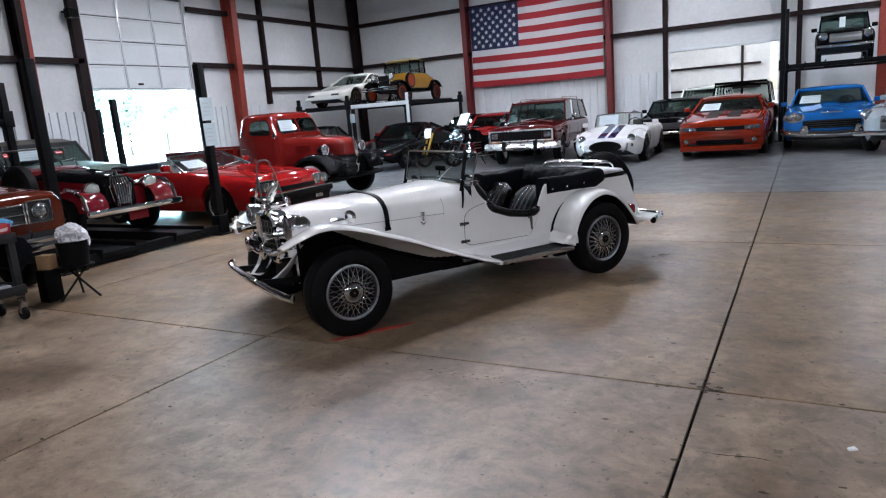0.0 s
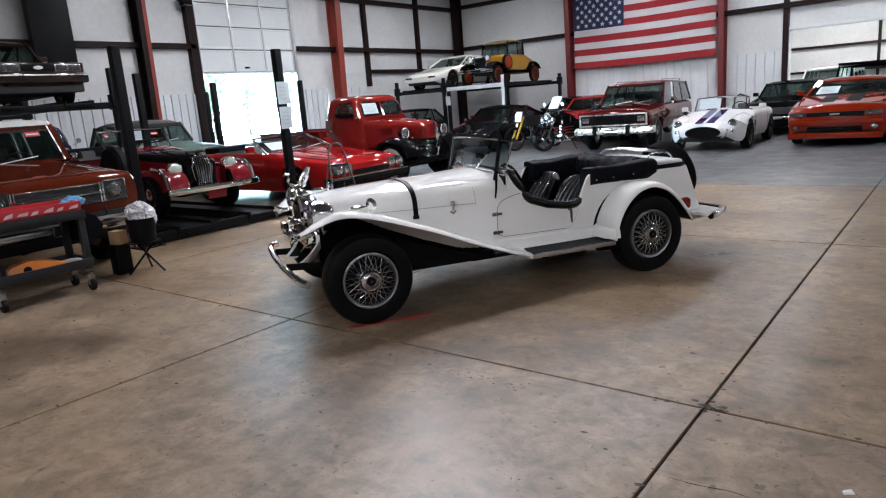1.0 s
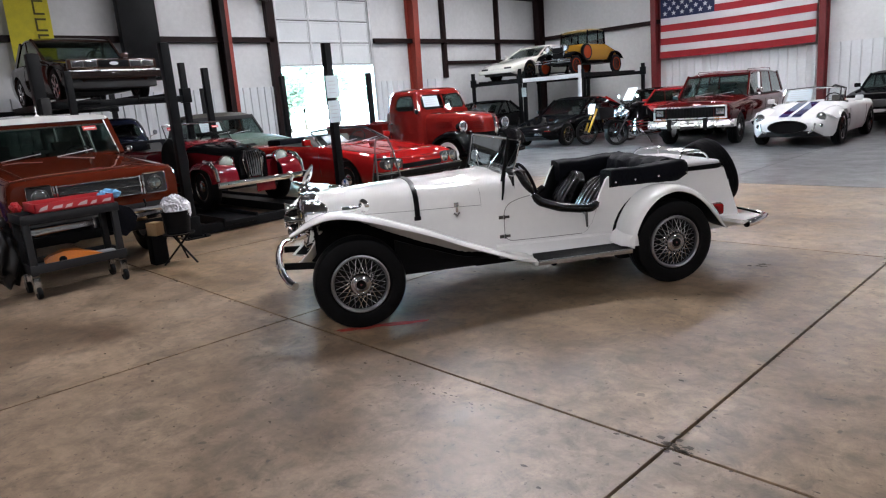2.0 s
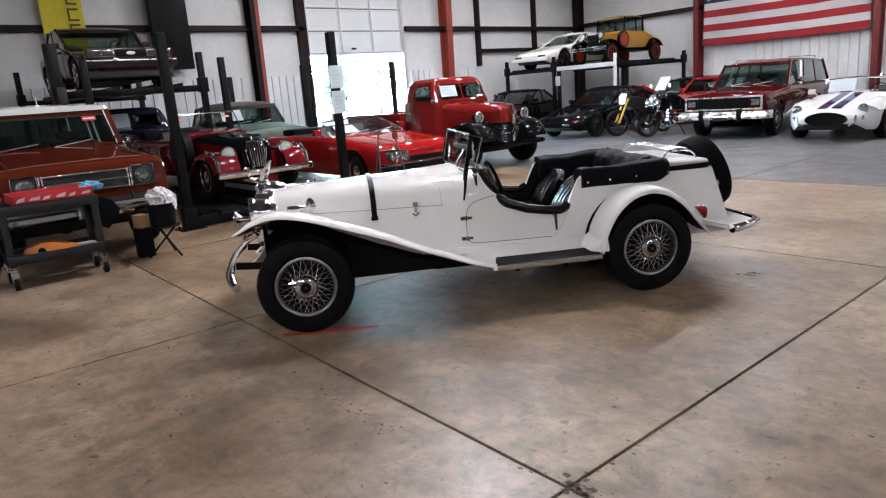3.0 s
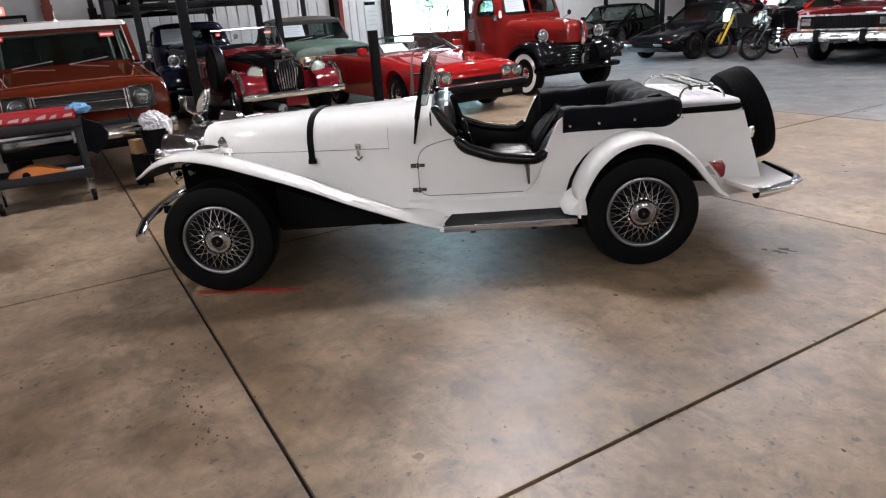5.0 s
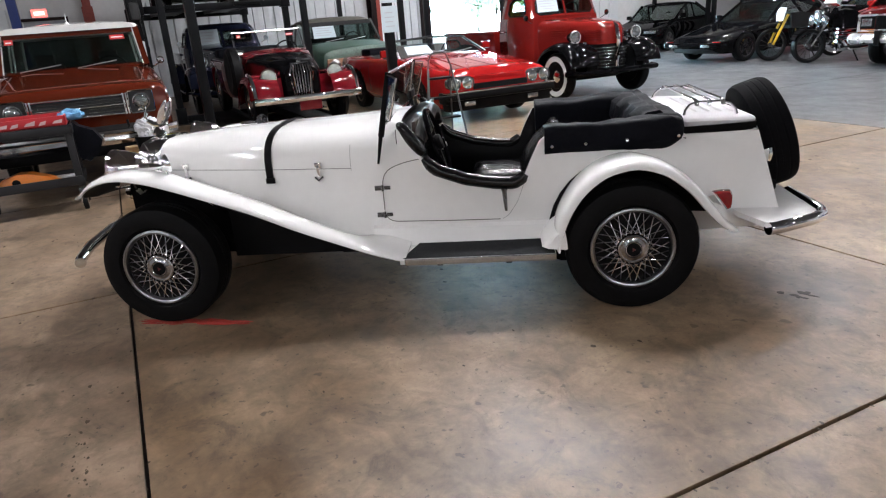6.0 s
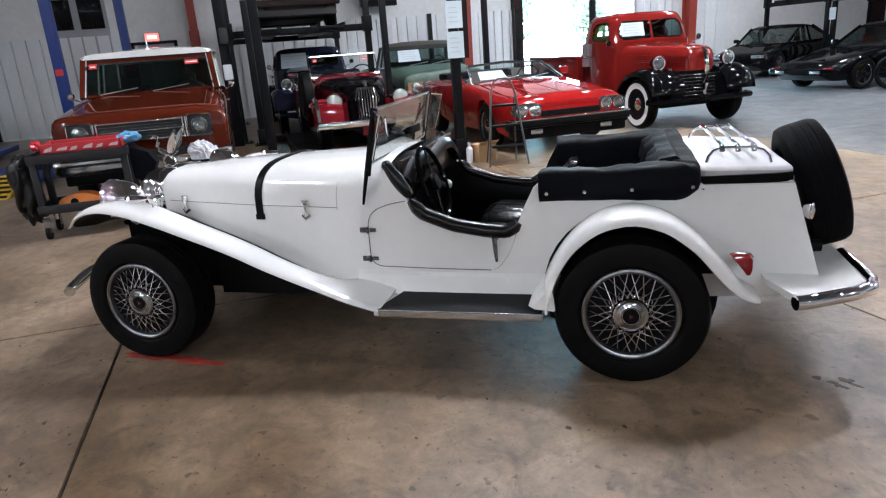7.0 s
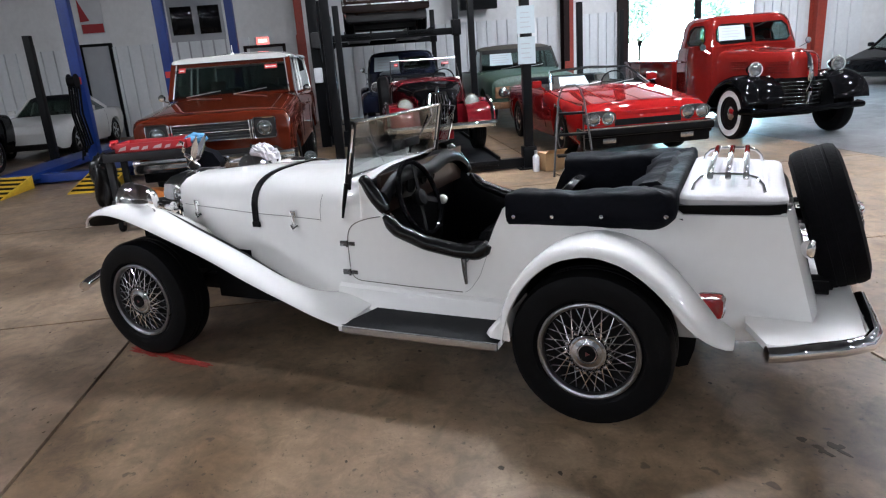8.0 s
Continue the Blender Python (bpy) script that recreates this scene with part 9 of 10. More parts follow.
def four_post(x0, x1, y0, y1, deck, post_h, label, material=LIFT_BLACK, papers=(), name="four_post_lift"):
    """A parking lift: posts with base plates, cross beams and two runways."""
    ob = thing(name, pose(0, 0, 0), label, "car lift", "parking lifts")
    for x in (x0, x1):
        for y in (y0, y1):
            bm = B()
            span(bm, (x - 0.055, y - 0.055, 0.012), (x + 0.055, y + 0.055, post_h), 0.01)
            p = part("post", bm, material, ob)
            bm = B()
            span(bm, (x - 0.16, y - 0.16, 0.0), (x + 0.16, y + 0.16, 0.014), 0.003)
            for sx in (-0.11, 0.11):
                for sy in (-0.11, 0.11):
                    tube(bm, [(x + sx, y + sy, 0.014), (x + sx, y + sy, 0.035)], 0.014, 6)
            part("base_plate", bm, material, p)
            bm = B()
            span(bm, (x - 0.085, y - 0.085, deck - 0.16), (x + 0.085, y + 0.085, deck + 0.12), 0.01)
            part("carriage", bm, material, p)
    for x in (x0, x1):
        bm = B()
        span(bm, (x - 0.06, y0, deck - 0.14), (x + 0.06, y1, deck - 0.02), 0.006)
        part("cross_beam", bm, material, ob)
    w = y1 - y0
    for f in (0.27, 0.73):
        yc = y0 + w * f
        bm = B()
        span(bm, (x0 - 0.1, yc - 0.24, deck - 0.075), (x1 + 0.1, yc + 0.24, deck - 0.018), 0.006)
        for s in (-1, 1):
            span(bm, (x0 - 0.1, yc + s * 0.24 - 0.012, deck - 0.09), (x1 + 0.1, yc + s * 0.24 + 0.012, deck + 0.03))
        part("runway", bm, material, ob)
    for px, py, z in papers:
        bm = B()
        span(bm, (px + 0.06, py - 0.11, z), (px + 0.064, py + 0.11, z + 0.32))
        sh = part("notice_sheet", bm, SHEET, ob, "white printed notice taped to the post", smooth=0)
        for k in range(4):
            bm = B()
            span(bm, (px + 0.0645, py - 0.07, z + 0.07 + 0.055 * k), (px + 0.0655, py + 0.06 - 0.02 * (k % 2), z + 0.08 + 0.055 * k))
            part("print_bar", bm, INK, sh, smooth=0)
    return ob


def turned_lift(m, *args, **kw):
    ob = four_post(*args, **kw)
    ob.matrix_basis = m
    return ob


four_post(-11.7, -7.62, 4.52, 6.92, 0.16, 2.45, "black four-post car lift lowered to the floor", papers=((-7.62, 6.92, 1.30), (-7.62, 6.92, 1.66)))
four_post(-16.4, -12.25, 4.2, 6.72, 2.0, 2.6, "black four-post lift holding a coupe overhead")
four_post(-17.2, -13.0, 9.36, 11.88, 0.14, 2.33, "black four-post car lift by the overhead door")
# back lifts: noses towards the hall
def lift_along_y(x0, x1, yf, yb, deck, h, label, papers=()):
    return turned_lift(pose(0, 0, 0, 0, 0, -90), -yb, -yf, x0, x1, deck, h, label, papers=papers)


lift_along_y(-14.72, -12.3, 20.35, 24.4, 2.04, 2.3, "four-post lift with a grey deck holding a vintage coupe", papers=((-20.35, -14.72, 1.4),))
lift_along_y(-17.2, -14.9, 20.3, 24.4, 2.04, 2.4, "black four-post lift holding a white sports coupe")
lift_along_y(-0.62, 2.3, 20.9, 24.9, 2.08, 3.9, "black four-post lift holding a tiny saloon")
# pale front beam and post of the vintage coupe's lift
bb = thing("lift_beam", pose(0, 0, 0), "pale grey steel front beam of a raised lift", "lift beam")
bm = B()
span(bm, (-14.72, 20.24, 1.9), (-12.3, 20.28, 2.04), 0.004)
part("beam", bm, PANEL, bb)
bm = B()
span(bm, (-12.36, 20.26, 0.0), (-12.24, 20.285, 2.3), 0.004)
part("post_face", bm, PANEL, bb)
# hydraulic column and hoses by the raised coupe
cabinet = thing("equipment_rack", pose(-11.9, 4.1, 0), "dark lift power column with hoses and grey control boxes", "lift column")
bm = B()
span(bm, (-0.09, -0.09, 0), (0.09, 0.09, 2.75), 0.01)
part("column", bm, LIFT_BLACK, cabinet)
bm = B()
box(bm, (0.14, 0, 1.30), (0.12, 0.15, 0.26), 0.02)
part("control_box", bm, PANEL, cabinet, "grey control box")
bm = B()
box(bm, (0.14, 0.02, 1.9), (0.2, 0.16, 0.28), 0.05)
part("motor", bm, SHADOW_INT, cabinet)
bm = B()
tube(bm, [(0.12, 0.05, 1.8), (0.22, 0.12, 1.3), (0.2, 0.06, 0.7), (0.1, 0.1, 0.2)], 0.015, 6)
part("hose", bm, BLACK, cabinet)
# wide dark duct panel behind the raised coupe
duct = thing("dark_panel", pose(-17.9, 8.15, 0), "tall dark steel equipment panel against the wall", "panel")
bm = B()
span(bm, (0, -0.5, 2.62), (0.25, 0.48, 6.2), 0.02)
part("panel", bm, LIFT_BLACK, duct)

# blue lift posts, runway and striped ramps
blue = thing("blue_lift", pose(0, 0, 0), "blue steel vehicle lift with tall posts and an empty runway", "car lift", "parking lifts")
for x, y, h in ((-11.0, 0.30, 4.2), (-12.4, 1.36, 4.2), (-15.2, 2.1, 4.2)):
    bm = B()
    span(bm, (x - 0.085, y - 0.085, 0.015), (x + 0.085, y + 0.085, h), 0.015)
    p = part("post", bm, BLUE_STEEL, blue)
    bm = B()
    span(bm, (x - 0.28, y - 0.28, 0), (x + 0.28, y + 0.28, 0.016), 0.003)
    part("base_plate", bm, BLUE_STEEL, p)
    block("label_plate", p, (x + 0.085, y - 0.06, 1.45), (x + 0.089, y + 0.06, 1.56), RED_TAG, 0.0)
for yc in (-0.45, 0.95):
    bm = B()
    span(bm, (-14.6, yc - 0.27, 0.1), (-9.75, yc + 0.27, 0.2), 0.01)
    part("runway", bm, BLUE_STEEL, blue)
bm = B()
span(bm, (-10.2, -1.0, 0.03), (-10.0, 1.5, 0.16), 0.01)
part("cross_beam", bm, BLUE_STEEL, blue)
for yc in (-0.45, 0.95):
    ramp = thing("ramp", pose(-9.75, yc, 0), "yellow and black striped steel approach ramp", "ramp", "approach ramps")
    bm = B()
    loft(bm, [[(0, -0.27, 0), (0, -0.27, 0.19), (0.95, -0.27, 0.012), (0.95, -0.27, 0)], [(0, 0.27, 0), (0, 0.27, 0.19), (0.95, 0.27, 0.012), (0.95, 0.27, 0)]])
    part("plate", bm, YELLOW, ramp, smooth=0)
    for k in range(5):
        x = 0.08 + 0.18 * k
        z = lambda u: 0.19 - 0.187 * u + 0.003
        bm = B()
        sheet(bm, [(x, -0.25, z(x)), (x + 0.08, -0.25, z(x + 0.08)), (x + 0.14, 0.25, z(x + 0.14)), (x + 0.06, 0.25, z(x + 0.06))], 0.003)
        part("stripe", bm, BLACK, ramp, smooth=0)
# hose reel and straps on the first post
gear = thing("hose_reel", pose(-10.84, 0.30, 0), "black hose reel with hanging straps on a lift post", "hose reel")
bm = B()
lathe(bm, [(0.05, -0.06), (0.12, -0.06), (0.12, -0.045), (0.08, -0.04), (0.08, 0.04), (0.12, 0.045), (0.12, 0.06), (0.05, 0.06)], pose(0.1, 0, 1.5, 0, 0, 90), 18)
part("reel", bm, BLACK, gear)
for k in range(5):
    bm = B()
    y = -0.08 + 0.04 * k
    tube(bm, [(0.1, y, 1.42), (0.12 + 0.02 * (k % 2), y - 0.03, 1.0), (0.1, y + 0.02, 0.5), (0.12, y - 0.02, 0.25 + 0.06 * k)], 0.018, 6)
    part("strap", bm, VINYL, gear)
# black posts further along
for x, y, h in ((-12.0, -0.8, 2.32), (-13.6, -1.5, 2.25)):
    po = thing("lift_post", pose(x, y, 0), "slim black steel lift post", "lift post", "slim posts")
    bm = B()
    span(bm, (-0.06, -0.06, 0.012), (0.06, 0.06, h), 0.01)
    part("post", bm, LIFT_BLACK, po)
    bm = B()
    span(bm, (-0.17, -0.17, 0), (0.17, 0.17, 0.014), 0.003)
    part("base_plate", bm, LIFT_BLACK, po)

# ---- tool cart with red tray ----
CART = mat("grey_cart_plastic", (0.007, 0.008, 0.0105), 0.5, vary=0.15, bump=0.1)
cart = thing("service_cart", pose(-6.22, 2.74, 0), "dark grey two-shelf service cart with a red tray", "cart")
for z, nm in ((0.24, "lower_shelf"), (0.70, "upper_shelf")):
    bm = B()
    span(bm, (-0.24, -0.42, z), (0.24, 0.42, z + 0.025), 0.008)
    for lo, hi in (((-0.24, -0.42), (-0.22, 0.42)), ((0.22, -0.42), (0.24, 0.42)), ((-0.24, -0.42), (0.24, -0.40)), ((-0.24, 0.40), (0.24, 0.42))):
        span(bm, (lo[0], lo[1], z), (hi[0], hi[1], z + 0.08), 0.004)
    part(nm, bm, CART, cart)
for x in (-0.19, 0.19):
    for y in (-0.38, 0.38):
        block("upright", cart, (x - 0.03, y - 0.03, 0.22), (x + 0.03, y + 0.03, 0.71), CART, 0.01)
        bm = B()
        lathe(bm, [(0.02, -0.02), (0.055, -0.02), (0.06, -0.01), (0.06, 0.01), (0.055, 0.02), (0.02, 0.02)], pose(x, y, 0.06, 0, 0, 90), 18)
        c = part("caster", bm, RUBBER, cart)
        bm = B()
        span(bm, (x - 0.02, y - 0.03, 0.06), (x + 0.02, y + 0.03, 0.2), 0.006)
        part("fork", bm, DULL_CHROME, c)
TRAY_PRINT = mat("pale_tray_print", (0.55, 0.42, 0.43), 0.6, vary=0.2, scale=30)
REDP = mat("red_plastic", (0.42, 0.022, 0.03), 0.35, vary=0.1)
tray = thing("parts_tray", pose(-6.20, 2.79, 0.782), "red plastic tray with pale lettering on the cart", "tray")
bm = B()
span(bm, (-0.2, -0.34, 0.0), (0.22, 0.34, 0.012), 0.004)
for lo, hi in (((0.205, -0.34), (0.22, 0.34)), ((-0.2, -0.34), (-0.185, 0.34)), ((-0.2, -0.34), (0.22, -0.325)), ((-0.2, 0.325), (0.22, 0.34))):
    span(bm, (lo[0], lo[1], 0), (hi[0], hi[1], 0.085), 0.004)
part("tray", bm, REDP, tray)
for k in range(6):
    bm = B()
    y, w = -0.31 + 0.108 * k, (0.07, 0.085, 0.06, 0.08, 0.055, 0.075)[k]
    sheet(bm, [(0.2225, y, 0.016 + 0.008 * (k % 2)), (0.2225, y + w, 0.024), (0.2225, y + w + 0.012, 0.054 + 0.01 * (k % 3 == 0)), (0.2225, y + 0.022, 0.046)], 0.002)
    part("print_bar", bm, TRAY_PRINT, tray, smooth=0)
model = thing("power_tool", pose(-6.14, 2.72, 0.266, 0, 0, 80), "orange wedge-shaped power tool lying on the lower shelf", "tool")
bm = B()
loft(bm, [[(x, -w, 0.02), (x, -w * 0.8, h), (x, w * 0.8, h), (x, w, 0.02)] for x, w, h in ((0.26, 0.02, 0.04), (0.16, 0.07, 0.075), (0.02, 0.085, 0.12), (-0.08, 0.085, 0.125), (-0.2, 0.08, 0.09), (-0.24, 0.07, 0.06))])
part("casing", bm, mat("orange_plastic", (0.62, 0.17, 0.015), 0.35, vary=0.1), model, smooth=50)
bm = B()
lathe(bm, [(0.034, -0.004), (0.034, 0.006), (0.02, 0.01), (0.001, 0.008)], pose(-0.09, -0.084, 0.05, 0, 0, -90), 16)
part("grip_hole", bm, BLACK, model, "dark round grip opening")
gl = thing("glove", pose(-6.14, 3.0, 0.266), "grey work glove lying on the lower shelf", "glove")
bm = B()
box(bm, (0, 0, 0.03), (0.12, 0.2, 0.05), 0.024)
part("glove", bm, mat("grey_cloth", (0.3, 0.3, 0.32), 0.85, vary=0.2), gl)
bag = thing("plastic_bag", pose(-6.22, 3.16, 0.80), "crumpled blue and clear plastic bag on the cart", "bag")
bm = B()
bmesh.ops.create_icosphere(bm, subdivisions=3, radius=0.5)
for v in bm.verts:
    k = noise.noise(v.co * 5) * 0.25 + noise.noise(v.co * 11) * 0.12
    v.co = Vector((v.co.x * 0.16, v.co.y * 0.22, max(0.0, v.co.z * 0.11 + 0.04))) * (1 + k)
part("bag", bm, mat("blue_plastic", (0.10, 0.28, 0.48), 0.25, vary=0.25), bag, smooth=20)

# folding stool with a bucket and rags
stool = thing("folding_stool", pose(-6.25, 3.80, 0), "black folding tripod stool", "stool")
for k in range(3):
    a = 2 * math.pi * k / 3 + 0.4
    bm = B()
    tube(bm, [(0.2 * math.cos(a), 0.2 * math.sin(a), 0.0), (-0.12 * math.cos(a), -0.12 * math.sin(a), 0.32)], 0.011, 6)
    part("leg", bm, BLACK, stool)
bm = B()
lathe(bm, [(0.001, 0), (0.16, 0), (0.165, 0.012), (0.001, 0.012)], pose(0, 0, 0.315, 0, -90, 0), 20)
part("seat", bm, VINYL, stool)
bucket = thing("bucket", pose(-6.25, 3.80, 0.328), "black bucket on the folding stool", "bucket")
bm = B()
lathe(bm, [(0.001, 0), (0.12, 0), (0.15, 0.24), (0.158, 0.245), (0.14, 0.24), (0.115, 0.02), (0.001, 0.02)], pose(0, 0, 0, 0, -90, 0), 24)
part("pail", bm, BLACK, bucket)


def crumple(name, m, size, material, label, seed, cat):
    ob = thing(name, m, label, cat)
    bm = B()
    bmesh.ops.create_icosphere(bm, subdivisions=4, radius=1.0)
    off = Vector((seed * 3.1, seed, 0))
    for v in bm.verts:
        n = v.co.copy()
        k = 0.34 * noise.noise(n * 1.7 + off) + 0.26 * abs(noise.noise(Vector((n.x * 3.2, n.y * 3.2, n.z * 1.6)) + off)) + 0.04 * noise.noise(n * 7 + off)
        v.co = Vector((n.x * size[0], n.y * size[1], n.z * size[2])) * (0.85 + k)
    low = min(v.co.z for v in bm.verts)
    for v in bm.verts:
        v.co.z -= low
    part("cloth", bm, material, ob, smooth=60)
    return ob


RAG = mat("white_rag", (0.62, 0.61, 0.64), 0.9, vary=0.12, scale=8, bump=0.4)
rag = thing("rag", pose(-6.25, 3.82, 0.50), "crumpled white rag draped over the bucket", "rag")
bm = B()
bmesh.ops.create_icosphere(bm, subdivisions=5, radius=1.0)
for v in bm.verts:
    n = v.co.copy()
    w = Vector((noise.noise(n * 1.3), noise.noise(n * 1.3 + Vector((5, 0, 0))), noise.noise(n * 1.3 + Vector((0, 7, 0))))) * 0.9
    ridge = (1 - abs(noise.noise((n + w) * 1.9 + Vector((3, 1, 2)))) * 2.0) * 0.30 + (1 - abs(noise.noise((n + w) * 4.2)) * 2.0) * 0.13
    k = 0.62 + ridge + 0.16 * noise.noise(n * 1.1 + Vector((9, 2, 4)))
    v.co = Vector((n.x * 0.125, n.y * 0.155 - 0.03 * n.z, n.z * 0.15)) * k + Vector((0, 0, 0.10))
part("cloth", bm, RAG, rag, smooth=70)
kit = thing("tool_bag", pose(-6.28, 3.155, 0.0), "dark canvas bag hanging from the end of the cart", "bag")
bm = B()
loft(bm, [[(-0.16, y0, z), (0.14, y0, z), (0.13, y1, z - 0.05), (-0.14, y1, z - 0.06)] for z, y0, y1 in ((0.46, 0.005, 0.08), (0.54, 0.0, 0.18), (0.64, 0.0, 0.22), (0.74, 0.0, 0.16), (0.79, 0.0, 0.05))])
part("bag", bm, FABRIC, kit, smooth=50)
card = thing("cardboard_box", pose(-6.42, 3.62, 0.32, 0, 0, 20), "small brown cardboard box behind the stool", "box")
CARD = mat("cardboard", (0.36, 0.22, 0.11), 0.85, vary=0.12, bump=0.1)
bm = B()
box(bm, (0, 0, 0.07), (0.14, 0.11, 0.14), 0.004)
part("carton", bm, CARD, card)
base = thing("crate", pose(-6.44, 3.62, 0), "black plastic crate under a small carton", "crate")
bm = B()
span(bm, (-0.08, -0.08, 0), (0.08, 0.08, 0.318), 0.015)
part("crate", bm, BLACK, base)

# step ladder, carton and spray bottle near the red convertible
LADDER = mat("dark_grey_tube", (0.07, 0.07, 0.072), 0.35, 0.6, vary=0.2)
lad = thing("step_ladder", pose(-7.0, 7.29, 0, 0, 0, -8), "small dark grey folding step ladder", "ladder")
for s in (-1, 1):
    bm = B()
    tube(bm, [(0.24, s * 0.245, 0), (0.05, s * 0.15, 0.86), (0.03, s * 0.12, 0.95)], 0.013, 6)
    part("front_leg", bm, LADDER, lad)
    bm = B()
    tube(bm, [(-0.16, s * 0.19, 0), (0.03, s * 0.14, 0.80)], 0.010, 6)
    part("rear_leg", bm, LADDER, lad)
bm = B()
tube(bm, [(0.03, -0.12, 0.95), (0.03, -0.10, 1.0), (0.03, -0.05, 1.03), (0.03, 0.05, 1.03), (0.03, 0.10, 1.0), (0.03, 0.12, 0.95)], 0.013, 6)
part("top_rail", bm, LADDER, lad)
for z in (0.22, 0.46, 0.70):
    x, w = 0.24 - 0.22 * z, 0.205 - 0.075 * z
    block("tread", lad, (x - 0.11, -w, z), (x + 0.02, w, z + 0.025), BLACK, 0.005)
cb = thing("cardboard_box", pose(-7.35, 7.13, 0, 0, 0, 12), "open brown cardboard box beside the lift post", "box")
bm = B()
span(bm, (-0.12, -0.13, 0), (0.12, 0.13, 0.22), 0.004)
part("carton", bm, CARD, cb)
bm = B()
sheet(bm, [(0.12, -0.13, 0.22), (0.12, 0.13, 0.22), (0.2, 0.13, 0.27), (0.2, -0.13, 0.27)], 0.004)
part("flap", bm, CARD, cb)
sb = thing("spray_bottle", pose(-7.3, 6.93, 0), "white plastic bottle with a grey cap on the floor", "bottle")
bm = B()
lathe(bm, [(0.001, 0), (0.04, 0), (0.042, 0.01), (0.042, 0.18), (0.02, 0.21), (0.016, 0.22)], pose(0, 0, 0, 0, -90, 0), 16)
part("bottle", bm, mat("white_plastic", (0.65, 0.66, 0.7), 0.4, vary=0.05), sb)
bm = B()
lathe(bm, [(0.02, 0.22), (0.02, 0.26), (0.001, 0.262)], pose(0, 0, 0, 0, -90, 0), 12)
part("cap", bm, STEEL, sb)

# worn red mark on the floor by the front tyre, and a small scuffed patch
mark = thing("floor_mark", pose(-2.70, 3.705, 0.0, 0, 0, 53.8), "worn red painted line on the concrete", "floor mark", kind="structure")
bm = B()
rnd = random.Random(9)
for k in range(90):
    x, y = rnd.uniform(-0.29, 0.29), rnd.gauss(0, 0.012)
    L, w = rnd.uniform(0.02, 0.07), rnd.uniform(0.004, 0.013)
    loft(bm, [[(x - L, y + rnd.uniform(-0.004, 0.004), z), (x, y - w, z), (x + L, y + rnd.uniform(-0.004, 0.004), z), (x + 0.2 * L, y + w, z)] for z in (0.0005, 0.0016 + 0.00002 * k)])
part("paint", bm, mat("worn_red_paint", (0.34, 0.03, 0.022), 0.6, vary=0.45, scale=9), mark, smooth=0)
patch = thing("floor_patch", pose(-1.20, 6.42, 0.0, 0, 0, 20), "dark oily scuff on the concrete floor", "floor mark", kind="structure")
rnd = random.Random(5)
STAIN = mat("oily_stain", (0.062, 0.047, 0.033), 0.8, vary=0.4, scale=20)
for k in range(7):
    bm = B()
    c = Vector((rnd.uniform(-0.07, 0.07), rnd.uniform(-0.05, 0.05), 0))
    sx, sy = rnd.uniform(0.012, 0.03), rnd.uniform(0.008, 0.02)
    loft(bm, [[c + Vector((sx * math.cos(a) * (1 + 0.25 * math.sin(3 * a + k)), sy * math.sin(a) * (1 + 0.2 * math.cos(2 * a)), z)) for a in [2 * math.pi * j / 12 for j in range(12)]] for z in (0.0005, 0.0018)])
    part("scuff", bm, STAIN, patch, smooth=0)

BAGM = mat("black_bin_liner", (0.006, 0.006, 0.007), 0.3, vary=0.3, scale=8, bump=0.5, bscale=14, spec=0.4)
crumple("rubbish_bag", pose(-6.28, 2.20, 0.10), (0.18, 0.13, 0.34), BAGM, "black rubbish bag hanging at the end of the cart", 7, "rubbish bag")
crumple("shop_rag", pose(-6.25, 2.36, 0.79), (0.08, 0.05, 0.05), REDP, "red shop rag on the corner of the cart", 3, "rag")

# hairline cracks and litter on the slabs
SMEAR = mat("rubbed_dirt", (0.12, 0.09, 0.065), 0.6, vary=0.4, scale=14)
crack = thing("floor_cracks", pose(0, 0, 0), "fine dark cracks in the concrete floor", "floor cracks", kind="structure")
for pts in (((-0.40, 2.76), (-0.28, 2.75), (-0.15, 2.78), (-0.05, 2.77)), ((0.55, 5.6), (0.7, 5.66), (0.82, 5.62))):
    bm = B()
    fine = resample([(x, y, 0.0) for x, y in pts], 14)
    loft(bm, [[(x, y + 0.008 * noise.noise(Vector((x * 9, y * 9, 0))) - w, 0.0012), (x, y + 0.008 * noise.noise(Vector((x * 9, y * 9, 0))) + w, 0.0012)] for i, (x, y, z) in enumerate(fine) for w in ((0.018 if pts[0][0] < -2 else 0.0035) * math.sin(math.pi * (i + 0.3) / 14) * (0.6 + 0.5 * abs(math.sin(i * 2.1))),)], closed=False)
    part("crack", bm, SMEAR if pts[0][0] < -2 else JOINT, crack, smooth=0)
rnd = random.Random(11)
verts, faces = [], []
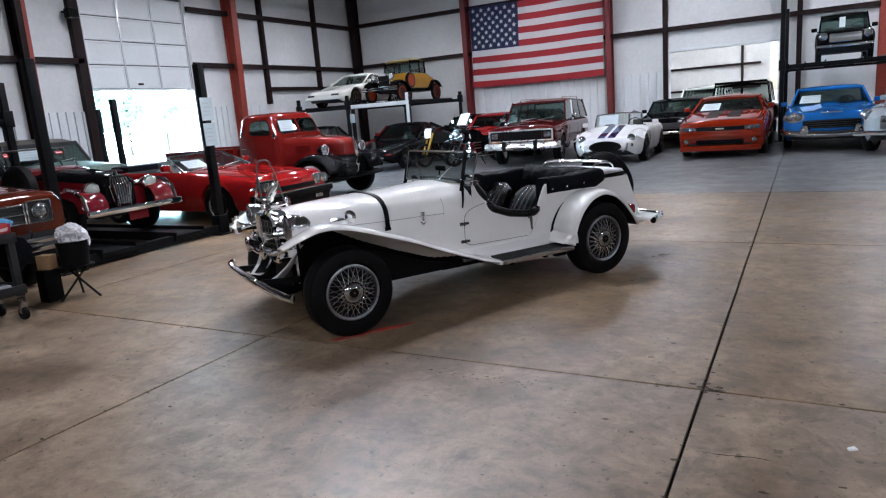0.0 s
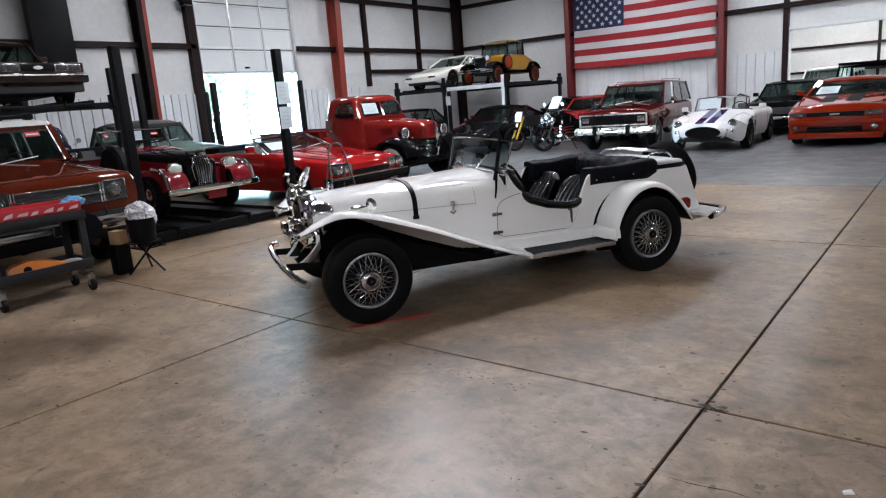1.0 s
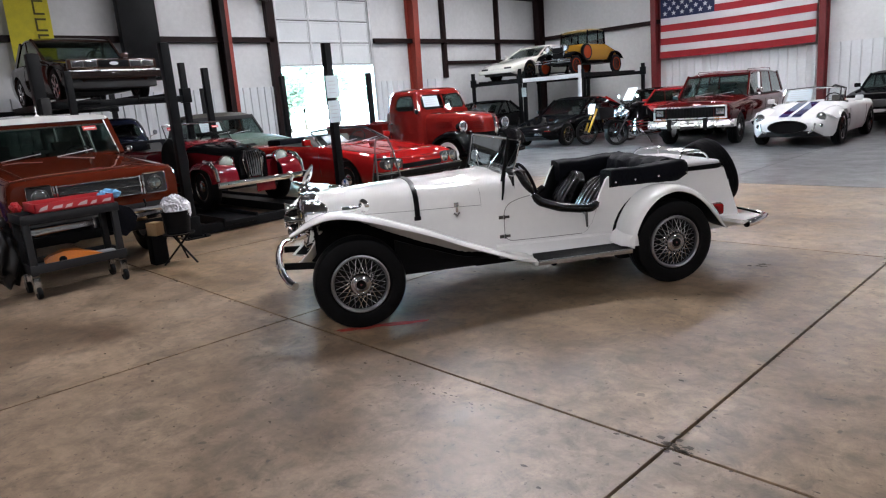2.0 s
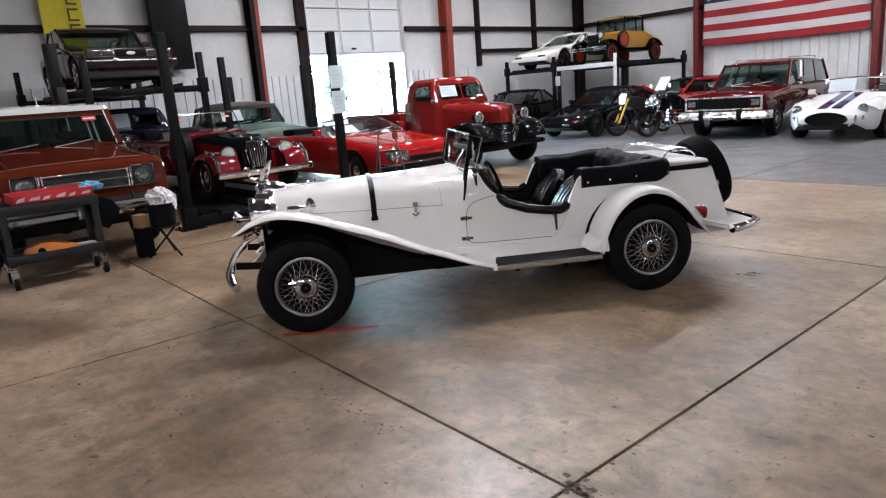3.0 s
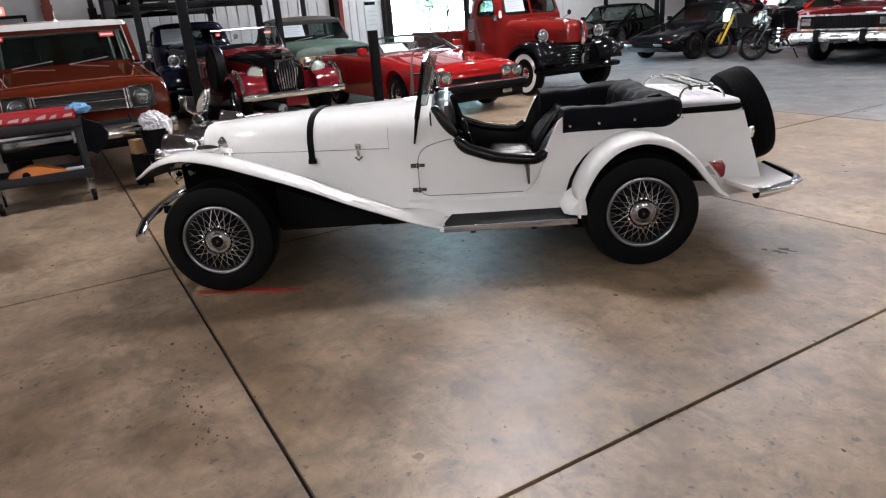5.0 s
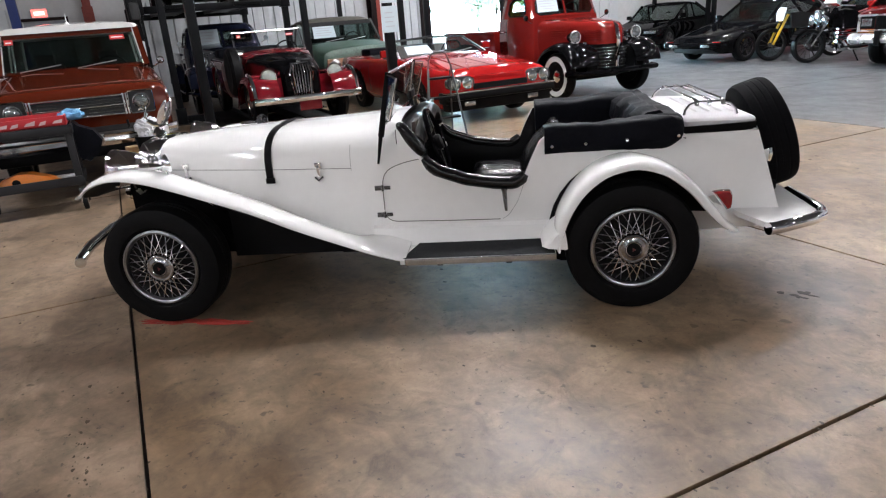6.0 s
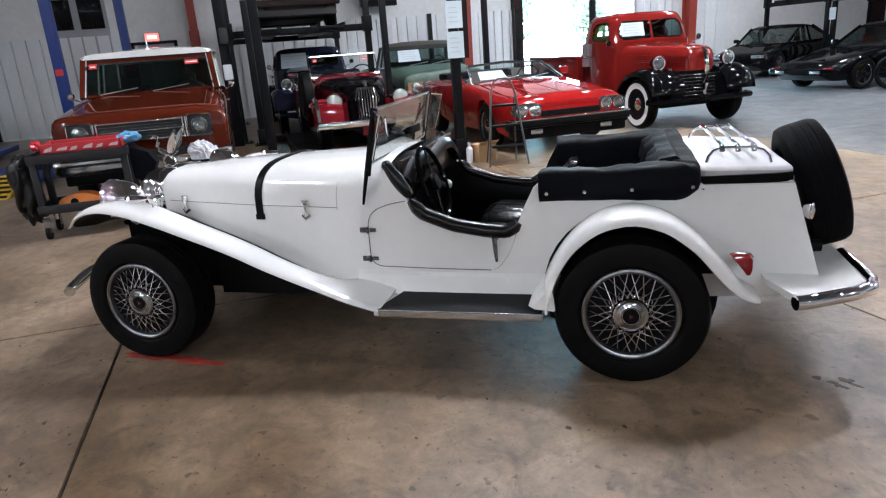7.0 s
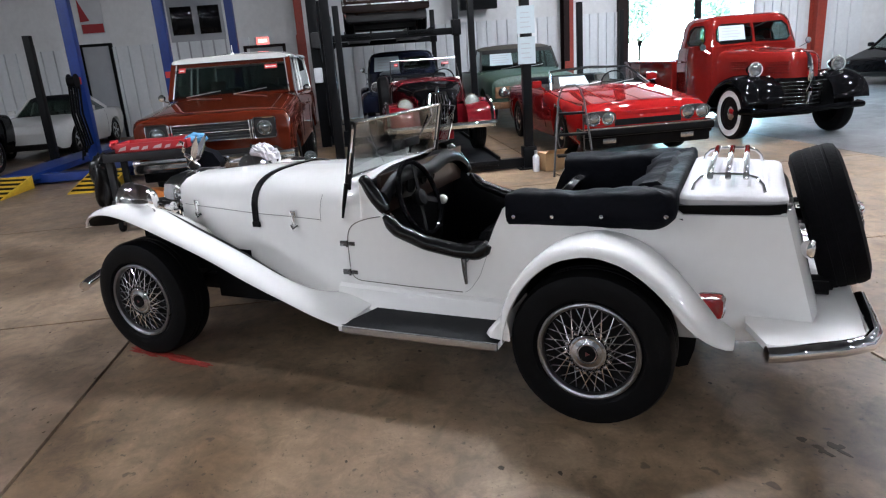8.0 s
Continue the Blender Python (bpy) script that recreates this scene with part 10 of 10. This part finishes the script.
for k in range(900):
    x, y = rnd.uniform(-6.0, 4.5), rnd.uniform(0.3, 9.5)
    if k > 850:
        x = rnd.uniform(-2.05, -1.2)
        y = 3.19 + rnd.gauss(0, 0.03)
    elif k > 560:
        x, y = rnd.choice(((-0.43 + rnd.gauss(0, 0.02), y), (-3.44 + rnd.gauss(0, 0.02), y), (2.58 + rnd.gauss(0, 0.02), y), (x, 3.4 + rnd.gauss(0, 0.02)), (x, 7.1 + rnd.gauss(0, 0.015)), (-0.40 + rnd.gauss(0, 0.05), 3.42 + rnd.gauss(0, 0.03))))
    r = rnd.choice((0.004, 0.006, 0.008, 0.012)) * rnd.uniform(0.7, 1.5) * (0.55 if k > 850 else 0.85)
    i, a0 = len(verts), rnd.uniform(0, 6.28)
    for j in range(6):
        a = a0 + j * math.pi / 3
        q = rnd.uniform(0.5, 1.2)
        verts.append((x + r * 1.7 * q * math.cos(a), y + r * q * math.sin(a), 0.0016))
    faces.append(tuple(range(i, i + 6)))
me = bpy.data.meshes.new("floor_flecks")
me.from_pydata(verts, [], faces)
me.materials.append(STAIN)
tagged(new("floor_flecks", me), "small dark flecks of grit scattered over the floor", "grit", kind="stuff")
chip = thing("paper_scrap", pose(0.21, 2.98, 0.002, 0, 0, 30), "tiny white scrap of paper on the floor", "litter")
bm = B()
loft(bm, [[(-0.02, -0.012, 0), (0.02, -0.01, 0), (0.018, 0.012, 0), (-0.018, 0.01, 0)], [(-0.016, -0.01, 0.008), (0.016, -0.008, 0.006), (0.014, 0.01, 0.009), (-0.015, 0.008, 0.006)]])
part("scrap", bm, PAPER, chip)

# ---- floor slabs with open joints ----
bm = B()
span(bm, (WX, SY, -0.09), (EX, WY + 7.4, -0.024))
floor = setting("floor", bm, JOINT, "concrete slab floor, tan in front and grey coated behind", "floor")
gx = [-0.43 + 3.01 * k for k in range(-6, 5)]
gx = [WX] + [x for x in gx if x > WX + 0.3] + [EX]
gy = [SY, -7.7, -4.0, -0.3, 3.4, 7.1, 10.72]
gz = [10.72, 14.5, 18.3, 22.1, WY + 7.3]


def slabs(ys, material, gap):
    for y0, y1 in zip(ys, ys[1:]):
        for x0, x1 in zip(gx, gx[1:]):
            bm = B()
            span(bm, (x0 + gap, y0 + gap, -0.0225), (x1 - gap, y1 - gap, 0.0), 0.003)
            part("slab", bm, material, floor, smooth=0)


slabs(gy[:5], SLAB_MAUVE, 0.0075)
slabs(gy[4:], SLAB, 0.0075)
slabs(gz, SLAB_GREY, 0.003)
